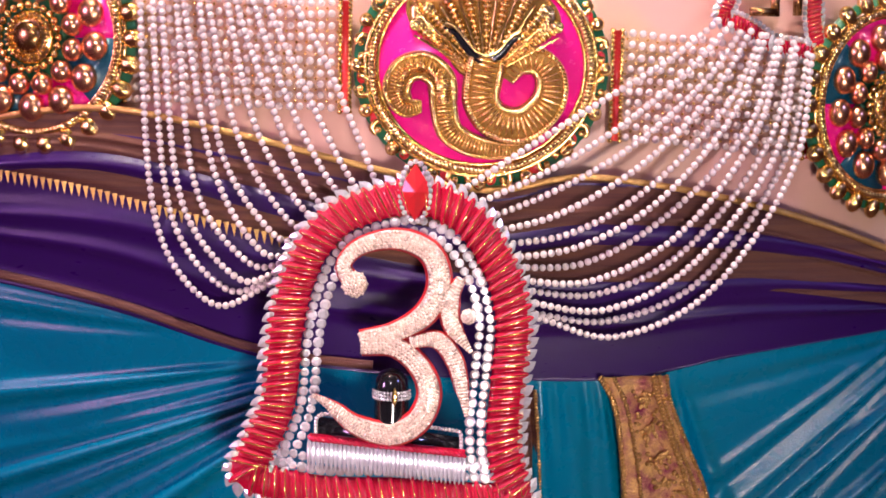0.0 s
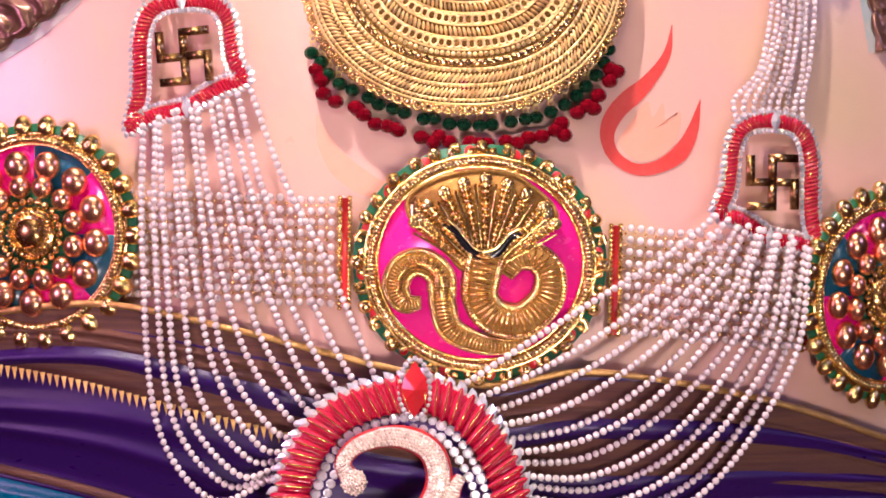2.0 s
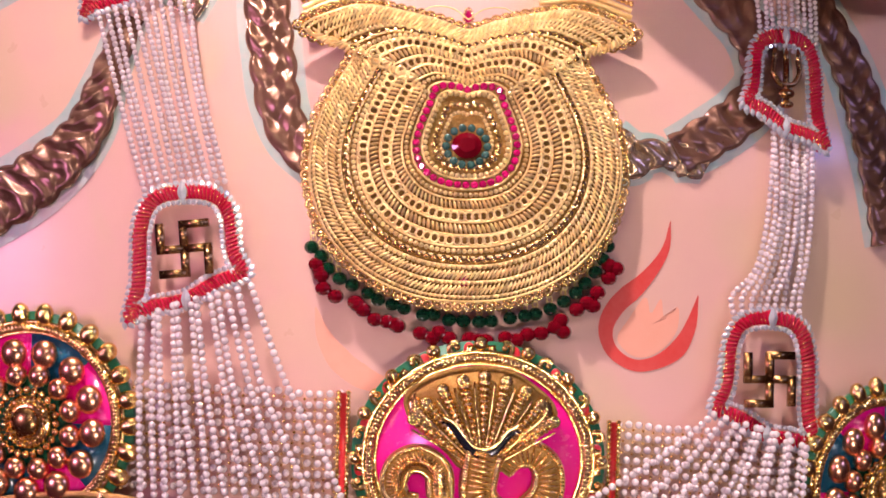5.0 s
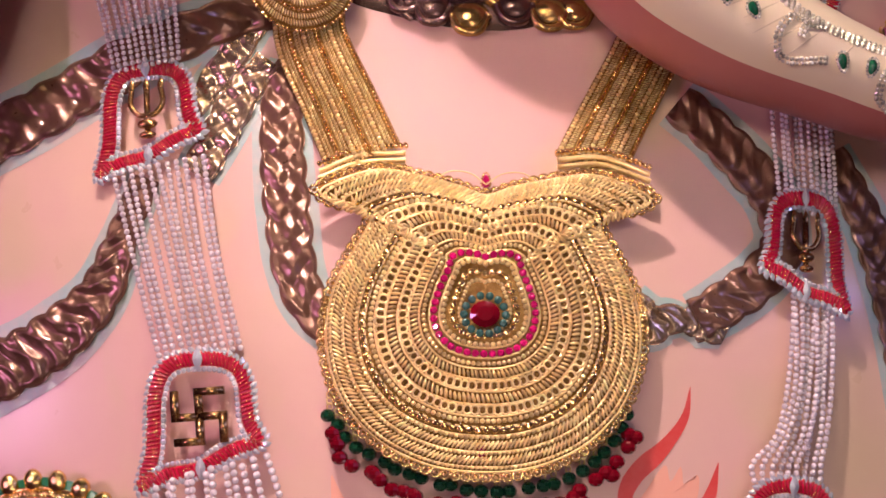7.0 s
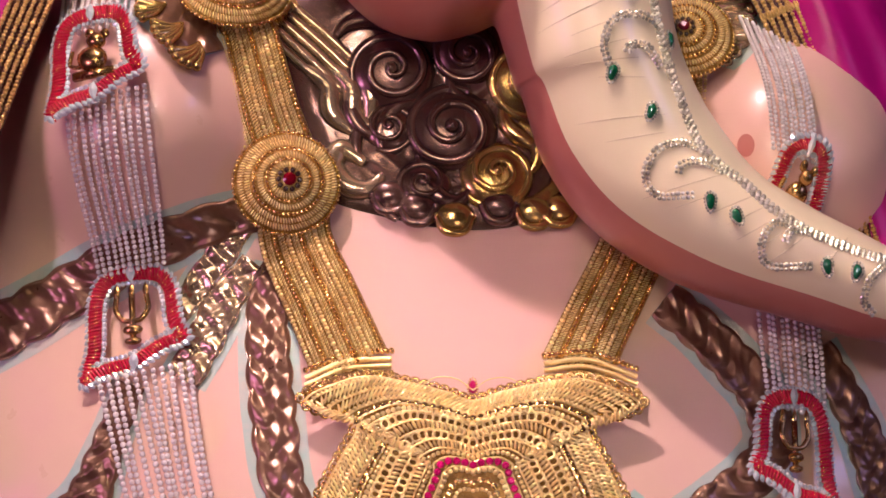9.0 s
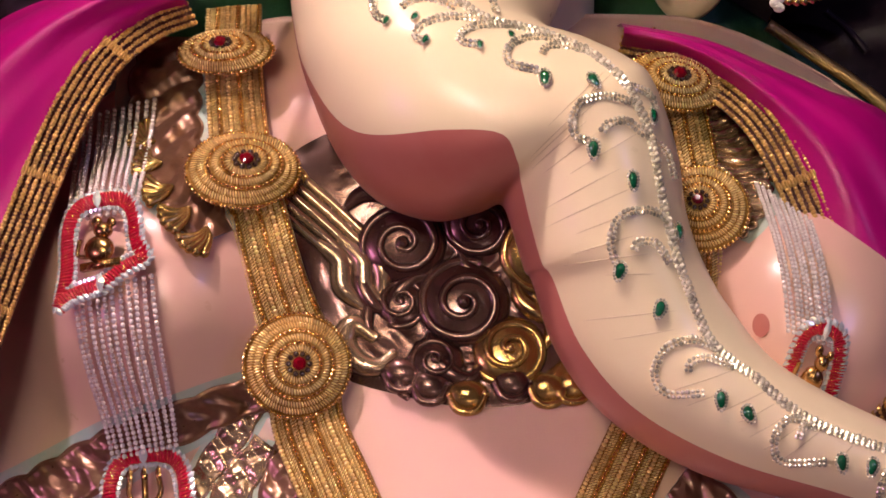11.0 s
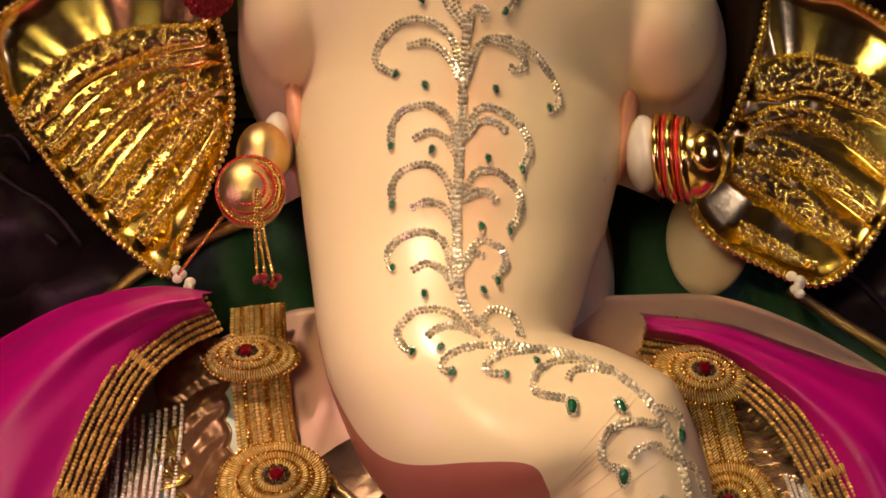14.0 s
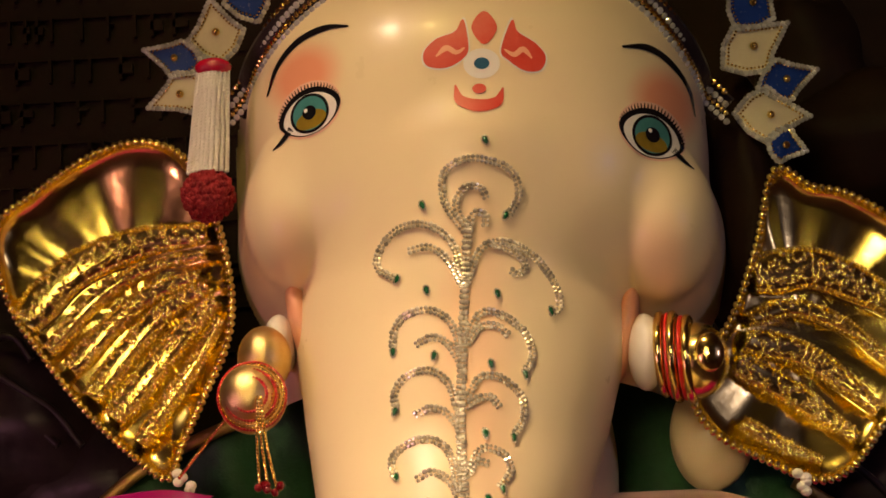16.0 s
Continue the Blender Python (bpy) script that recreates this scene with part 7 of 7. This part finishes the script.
ear("embossed gold ear cover partly in shadow", [(0.454, 2.094), (0.506, 2.071), (0.553, 2.060), (0.612, 2.025), (0.670, 1.969), (0.668, 1.874), (0.603, 1.768), (0.533, 1.679), (0.478, 1.659), (0.411, 1.689), (0.345, 1.727), (0.316, 1.773), (0.333, 1.829), (0.381, 1.889), (0.424, 1.991)],
    0.22, (0.481, 1.868), (([(0.418, 1.950), (0.503, 1.958), (0.583, 1.920), (0.632, 1.878)], 0.056), ([(0.406, 1.888), (0.472, 1.903), (0.547, 1.870), (0.606, 1.808)], 0.022), ([(0.398, 1.859), (0.467, 1.842), (0.528, 1.800), (0.575, 1.752)], 0.036),
    ([(0.383, 1.827), (0.444, 1.791), (0.498, 1.750), (0.540, 1.715)], 0.036), ([(0.383, 1.743), (0.438, 1.708), (0.487, 1.686)], 0.020)), (0.448, 1.668), 0.1)

# flesh-coloured lobe and dark side cloth by the far ear
def lump(name, c, r, mat, label, category):
    g = Geo()
    b = ball(36, 24)
    v = b[0] * np.array(r)
    v = v * (1 + 0.03 * np.sin(v[:, :1] * 40) * np.cos(v[:, 2:] * 33))
    g.add(v + np.array(c), b[1])
    ob = g.build(name, mat, None, base=(c[0], c[1], c[2] - r[2]))
    return tagged(ob, label, category)


lump("ear_lobe", (0.353, 0.360, 1.736), (0.060, 0.04, 0.080), CREAM, "peach plaster lobe under the gold ear", "lobe")
lump("side_cloth", (0.427, 0.420, 2.072), (0.065, 0.16, 0.22), DARKWOOD, "dark brown cloth beside the cheek", "cloth")

# ---------------------------------------------------------------- earrings
kx, kz = (-0.276, 1.798)
knob = thing("earring_knob", (kx, 0.10, kz - 0.05), "gold domed ear ornament wound with red bead wire", "earring")
g = Geo()
for r, y in ((0.046, 0.10), (0.040, 0.075)):
    g.put(ball(28, 18), (kx, y, kz), (r, 0.04, r * 1.05))
g.put(ball(24, 16), (-0.262, 0.130, 1.852), (0.036, 0.05, 0.044))
part("dome", g, FILIGREE, knob)
g = Geo()
for q, y in ((0.044, 0.064), (0.033, 0.052), (0.022, 0.043)):
    k = np.linspace(0, 2 * math.pi, 60, endpoint=False)
    ring = np.stack([kx + 0.004 + q * np.cos(k), np.full(60, y), kz - 0.002 + q * np.sin(k)], 1)
    string(g, ring, 0.0042, SMALLBALL, (0.0024,) * 3, 0, closed=True)
part("bead_wire", g, RED_ENAMEL, knob, "orange-red bead wire")
g = Geo()
for q in np.linspace(0.006, 0.0415, 8):
    k = np.linspace(0, 2 * math.pi, 60, endpoint=False)
    ring = np.stack([kx + 0.004 + q * np.cos(k), np.full(60, 0.036 + 0.62 * q), kz - 0.002 + q * np.sin(k)], 1)
    string(g, ring, 0.0046, SMALLBALL, (0.0025,) * 3, 0, closed=True)
part("gold_wire", g, GOLD, knob)
chain_a, chain_b = (-0.259, 1.791), (-0.254, 1.675)
for d in (-0.006, 0, 0.006):
    g = Geo()
    string(g, np.array([(chain_a[0] + d * 0.4, 0.035, chain_a[1]), (chain_a[0] + d, 0.045, (chain_a[1] + chain_b[1]) / 2), (chain_b[0] + d * 1.8, 0.06, chain_b[1])]), 0.0046, BALL, (0.0026, 0.0022, 0.0022), 0, 0, 0.2)
    part("chain", g, GOLD, knob)
g = Geo()
for i in range(9):
    g.put(SMALLBALL, (chain_b[0] + rnd.uniform(-0.018, 0.02), 0.05 + rnd.uniform(-0.006, 0.006), chain_b[1] + rnd.uniform(-0.008, 0.006)), 0.0058)
part("red_bead_cluster", g, RUBY, knob, "cluster of small red beads")
guy = Geo()
guy_a, guy_b = (-0.316, 0.160, 1.783), (-0.402, 0.260, 1.709)
string(guy, np.array([guy_a, (np.array(guy_a) + np.array(guy_b)) / 2, guy_b]), 0.006, BALL, (0.0034, 0.003, 0.003))
part("ear_chain", guy, GOLD, knob)

tr = thing("tusk_rings", (0.301, 0.140, 1.821), "gold rings and cap on the far tusk", "tusk ornament")
ca, cb = np.array((0.260, 0.140, 1.834)), np.array((0.340, 0.100, 1.810))
for i, (s, r, mat) in enumerate(((0.12, 0.052, GOLD), (0.24, 0.055, RED_ENAMEL), (0.32, 0.056, GOLD), (0.44, 0.054, RED_ENAMEL), (0.54, 0.054, GOLD))):
    c = ca * (1 - s) + cb * s
    k = np.linspace(0, 2 * math.pi, 44, endpoint=False)
    ringp = np.stack([c[0] + 0.012 * np.sin(k) + 0 * k, c[1] + 0.052 * np.sin(k), c[2] + r * np.cos(k)], 1)
    part("ring", Geo().tube(ringp, 0.0062 if mat is GOLD else 0.0030, 8, True), mat, tr, "gold ring" if mat is GOLD else "orange-red bead wire")
c = ca * 0.35 + cb * 0.65
part("cap", Geo().put(ball(30, 20), c, (0.042, 0.055, 0.050)), SHINY, tr, "gold cap with a worn relief")
part("knob", Geo().put(ball(20, 14), c + np.array([0.010, -0.05, 0.004]), (0.020, 0.012, 0.026)), GOLD, tr)


# ---------------------------------------------------------------- crown edge, tassel
crown = thing("crown", (0.04, 0.20, 2.25), "crown edge of crystals and blue and white petals", "crown")
for pts, ys in (([(-0.309, 2.220), (-0.273, 2.261), (-0.216, 2.310), (-0.144, 2.355), (-0.064, 2.380)], (0.20, 0.02)), ([(0.219, 2.355), (0.271, 2.311), (0.322, 2.259), (0.361, 2.216), (0.393, 2.182)], (0.02, 0.20))):
    c = spline(pts, 60)
    base = np.array([min(float(face_y(x, z)), 0.24) - 0.012 for x, z in c])
    p = np.stack([c[:, 0], base, c[:, 1]], 1)
    for d, w, mat, nm in ((-0.010, 0.0048, CRYSTAL, "crystal_edge"), (0.0, 0.0040, GOLD, "gold_edge"), (0.010, 0.0048, CRYSTAL, "crystal_edge"), (0.024, 0.0050, GOLD, "gold_edge")):
        g = Geo()
        string(g, p + np.array([0.0, 0.0, d * 1.3]), w * 2, GEM if mat is CRYSTAL else SMALLBALL, (w,) * 3, 0, 0, 0.2)
        part(nm, g, mat, crown, "", False)
    part("band", Geo().tube(p + np.array([0, 0.012, 0.008]), 0.022, 8, flat=0.4), DARKSTAT, crown, "dark band under the crystals")
WHITE_ENAMEL = material("cream_enamel", (0.70, 0.62, 0.48), 0.35, coat=0.4, vary=(0.55, 0.46, 0.34), scale=20)
ROYAL = material("royal_blue_enamel", (0.008, 0.04, 0.30), 0.25, coat=0.5, vary=(0.005, 0.025, 0.18), scale=20)
for cx, cz, w, h, turn, mat in ((*(-0.335, 2.355), 0.058, 0.052, 8, WHITE_ENAMEL), (*(-0.397, 2.319), 0.040, 0.046, 72, ROYAL), (*(-0.390, 2.264), 0.046, 0.050, 112, WHITE_ENAMEL), (*(-0.290, 2.415), 0.05, 0.055, 20, ROYAL),
                                (*(0.447, 2.289), 0.058, 0.060, -58, WHITE_ENAMEL), (*(0.490, 2.237), 0.046, 0.046, -75, ROYAL), (*(0.463, 2.185), 0.058, 0.056, -95, WHITE_ENAMEL), (*(0.451, 2.355), 0.052, 0.052, -35, ROYAL), (*(0.481, 2.139), 0.040, 0.030, -110, ROYAL)):
    seat = Seat(cx, cz, turn, 0.0, y=0.27)
    corner = np.array([(0, h), (w * 0.42, h * 0.25), (w * 0.72, -h * 0.1), (w * 0.45, -h * 0.6), (0, -h * 0.95), (-w * 0.45, -h * 0.6), (-w * 0.72, -h * 0.1), (-w * 0.42, h * 0.25)])
    g = Geo()
    slab(g, corner, seat, -0.006, 0.004)
    petal = part("petal", g, mat, crown, "blue enamel petal" if mat is ROYAL else "cream enamel petal", False)
    o = np.concatenate([np.linspace(corner[k], corner[(k + 1) % 8], 8, endpoint=False) for k in range(8)])
    for q, mt, nm in ((1.0, CRYSTAL, "crystal_edge"), (0.82, GOLD, "gold_edge")):
        g = Geo()
        string(g, seat.at(o * q, 0.006), 0.0070 * q, GEM if mt is CRYSTAL else SMALLBALL, (0.0042 * q if mt is CRYSTAL else 0.0018,) * 3, 0, 0, 0.2, closed=True)
        part(nm, g, mt, petal, "edge of clear crystals" if mt is CRYSTAL else "thin gold line", False)
    g = Geo()
    g.put(BALL, seat.at((0, 0), 0.006), (0.006, 0.005, 0.006))
    part("gold_stud", g, GOLD, petal, "small gold stud")

ta, tb = (-0.322, 2.259), (-0.333, 2.115)
tas = thing("ear_tassel", (tb[0], 0.14, tb[1] - 0.06), "white cord tassel with a red pompom", "tassel")
part("cap", Geo().put(ball(16, 10), (ta[0], 0.14, ta[1] + 0.004), (0.026, 0.02, 0.014)), RED, tas, "red bound cap")
for i in range(9):
    f = (i - 4) / 4
    p = np.array([(ta[0] + f * 0.020, 0.14 - 0.012 * math.cos(f * 1.5), ta[1]), (ta[0] * 0.5 + tb[0] * 0.5 + f * 0.023, 0.14 - 0.016 * math.cos(f * 1.5), (ta[1] + tb[1]) / 2), (tb[0] + f * 0.026, 0.14 - 0.02 * math.cos(f * 1.5), tb[1])])
    g = Geo()
    g.tube(spline(p, 20), 0.0034, 7)
    string(g, p, 0.0048, BALL, (0.0028, 0.0038, 0.0040), 0, 30, 0.1)
    part("cord", g, WHITE, tas)
g = Geo()
for i in range(520):
    a, b = i * 2.39996, 1 - 2 * (i + 0.5) / 520
    d = np.array([math.sqrt(1 - b * b) * math.cos(a), math.sqrt(1 - b * b) * math.sin(a), b])
    k = rnd.uniform(0.82, 1.04)
    g.put(BEAD, np.array([tb[0], 0.135, tb[1] - 0.034]) + d * np.array([0.034, 0.03, 0.034]) * k, (0.0046, 0.0046, 0.0052))
part("pompom", g, material("dark_red_wool", (0.30, 0.006, 0.012), 0.8, vary=(0.18, 0.003, 0.008), scale=60, bump=0.6, bump_scale=300), tas, "dark red wool pompom")

# ---------------------------------------------------------------- behind the idol
def sheet(name, outline, y, mat, label, category, depth=0.03, folds=5):
    o = spline(outline, 80, closed=True)
    c = o.mean(0)
    rings = [c + (o - c) * k for k in np.linspace(1, 0.05, 14)]
    v = np.concatenate(rings)
    yy = y - depth * np.sin(v[:, 0] * folds * 9 + v[:, 1] * 14) * 0.5
    n = 80
    faces = [(k * n + i, k * n + (i + 1) % n, (k + 1) * n + (i + 1) % n, (k + 1) * n + i) for k in range(13) for i in range(n)] + [tuple(13 * n + i for i in range(n))]
    p = np.stack([v[:, 0], yy, v[:, 1]], 1)
    m = len(p)
    faces += [tuple(m + i for i in f)[::-1] for f in faces] + [(i, (i + 1) % n, m + (i + 1) % n, m + i) for i in range(n)]
    ob = Geo().add(np.concatenate([p, p + np.array([0, 0.006, 0])]), faces).build(name, mat, None, base=(c[0], y, float(o[:, 1].min())))
    return tagged(ob, label, category)


sheet("green_cloth", [(-0.567, 1.688), (-0.497, 1.745), (-0.419, 1.783), (-0.331, 1.818), (-0.235, 1.852), (-0.165, 1.772), (-0.183, 1.580), (-0.461, 1.582)], 0.50, GREENCLOTH, "dark green velvet cloth behind the shoulder", "cloth")
sheet("green_cloth", [(0.217, 1.847), (0.303, 1.810), (0.405, 1.739), (0.522, 1.652), (0.640, 1.573), (0.780, 1.452), (0.732, 1.283), (0.442, 1.489), (0.213, 1.577)], 0.50, GREENCLOTH, "dark green velvet cloth behind the shoulder", "cloth")
for pts in ([(-0.560, 1.684), (-0.491, 1.737), (-0.414, 1.774), (-0.327, 1.808)], [(0.484, 1.670), (0.567, 1.613), (0.633, 1.566), (0.771, 1.447)]):
    c = spline(pts, 40)
    ob = Geo().tube(np.stack([c[:, 0], np.full(40, 0.46), c[:, 1]], 1), 0.010, 8, flat=0.6).build("cloth_trim", ZARI, None, base=(float(c[20, 0]), 0.46, float(c[20, 1])))
    tagged(ob, "gold trim along the green cloth", "trim", "gold trims of the green cloth")

panel = thing("carved_panel", (0.0, 1.05, -1.2), "dark brown carved panel with rows of raised lettering bars", "panel")
g = Geo()
plank(g, (-1.5, 1.02, -1.2), (1.6, 1.08, 3.2))
part("board", g, DARKWOOD, panel, "", False)
rnd = random.Random(11)
for r in range(12):
    z = 2.86 - r * 0.082
    g = Geo()
    x = -0.92 + rnd.uniform(0, 0.05)
    plank(g, (-0.95, 1.010, z + 0.026), (-0.40 + rnd.uniform(-0.05, 0.05), 1.022, z + 0.031))
    while x < -0.42:
        w = rnd.uniform(0.012, 0.03)
        plank(g, (x, 1.006, z - 0.018), (x + 0.006, 1.022, z + 0.028))
        if rnd.random() < 0.6:
            plank(g, (x, 1.006, z - rnd.uniform(-0.01, 0.014)), (x + w, 1.022, z + 0.012))
        x += w + rnd.uniform(0.008, 0.04)
    part("carved_line", g, DARKWOOD, panel, "row of raised bars", False)

# dark creature forms flanking the shoulders
def creature(label, parts_):
    c0 = parts_[0][0]
    th = thing("dark_side_figure", (c0[0], c0[1], c0[2] - 0.2), label, "side figure", "dark figures flanking the idol")
    for c, r, mat in parts_:
        b = ball(40, 28)
        v = b[0] * np.array(r)
        v = v * (1 + 0.05 * np.sin(v[:, :1] * 38 + v[:, 2:] * 21) + 0.03 * np.cos(v[:, 2:] * 60))
        part("form", Geo().add(v + np.array(c), b[1]), mat, th)
    return th


f1 = creature("dark bronze moulded figure behind the ear", [((-0.696, 0.620, 1.822), (0.20, 0.14, 0.15), DARKSTAT), ((-0.799, 0.660, 1.961), (0.18, 0.12, 0.12), DARKSTAT), ((-0.575, 0.600, 1.724), (0.14, 0.10, 0.12), DARKSTAT), ((-0.705, 0.620, 1.788), (0.25, 0.12, 0.14), DARKSTAT)])
f2 = creature("dark bronze moulded figure behind the ear", [((0.667, 0.620, 1.662), (0.16, 0.12, 0.14), DARKSTAT), ((0.733, 0.750, 2.253), (0.17, 0.12, 0.12), DARKWOOD), ((0.636, 0.800, 2.363), (0.10, 0.08, 0.22), DARKWOOD)])
for pts in ([(-0.736, 1.910), (-0.683, 1.872), (-0.631, 1.835), (-0.588, 1.780)], [(-0.736, 1.955), (-0.692, 1.952), (-0.665, 1.915)], [(-0.739, 1.836), (-0.669, 1.818), (-0.624, 1.782)], [(0.575, 1.695), (0.607, 1.668), (0.637, 1.632)]):
    c = spline(pts, 24)
    part("ridge", Geo().tube(np.stack([c[:, 0], np.full(24, 0.485), c[:, 1]], 1), 0.006, 8), DARKSTAT, f1 if pts[0][0] < 0 else f2, "paler ridge")
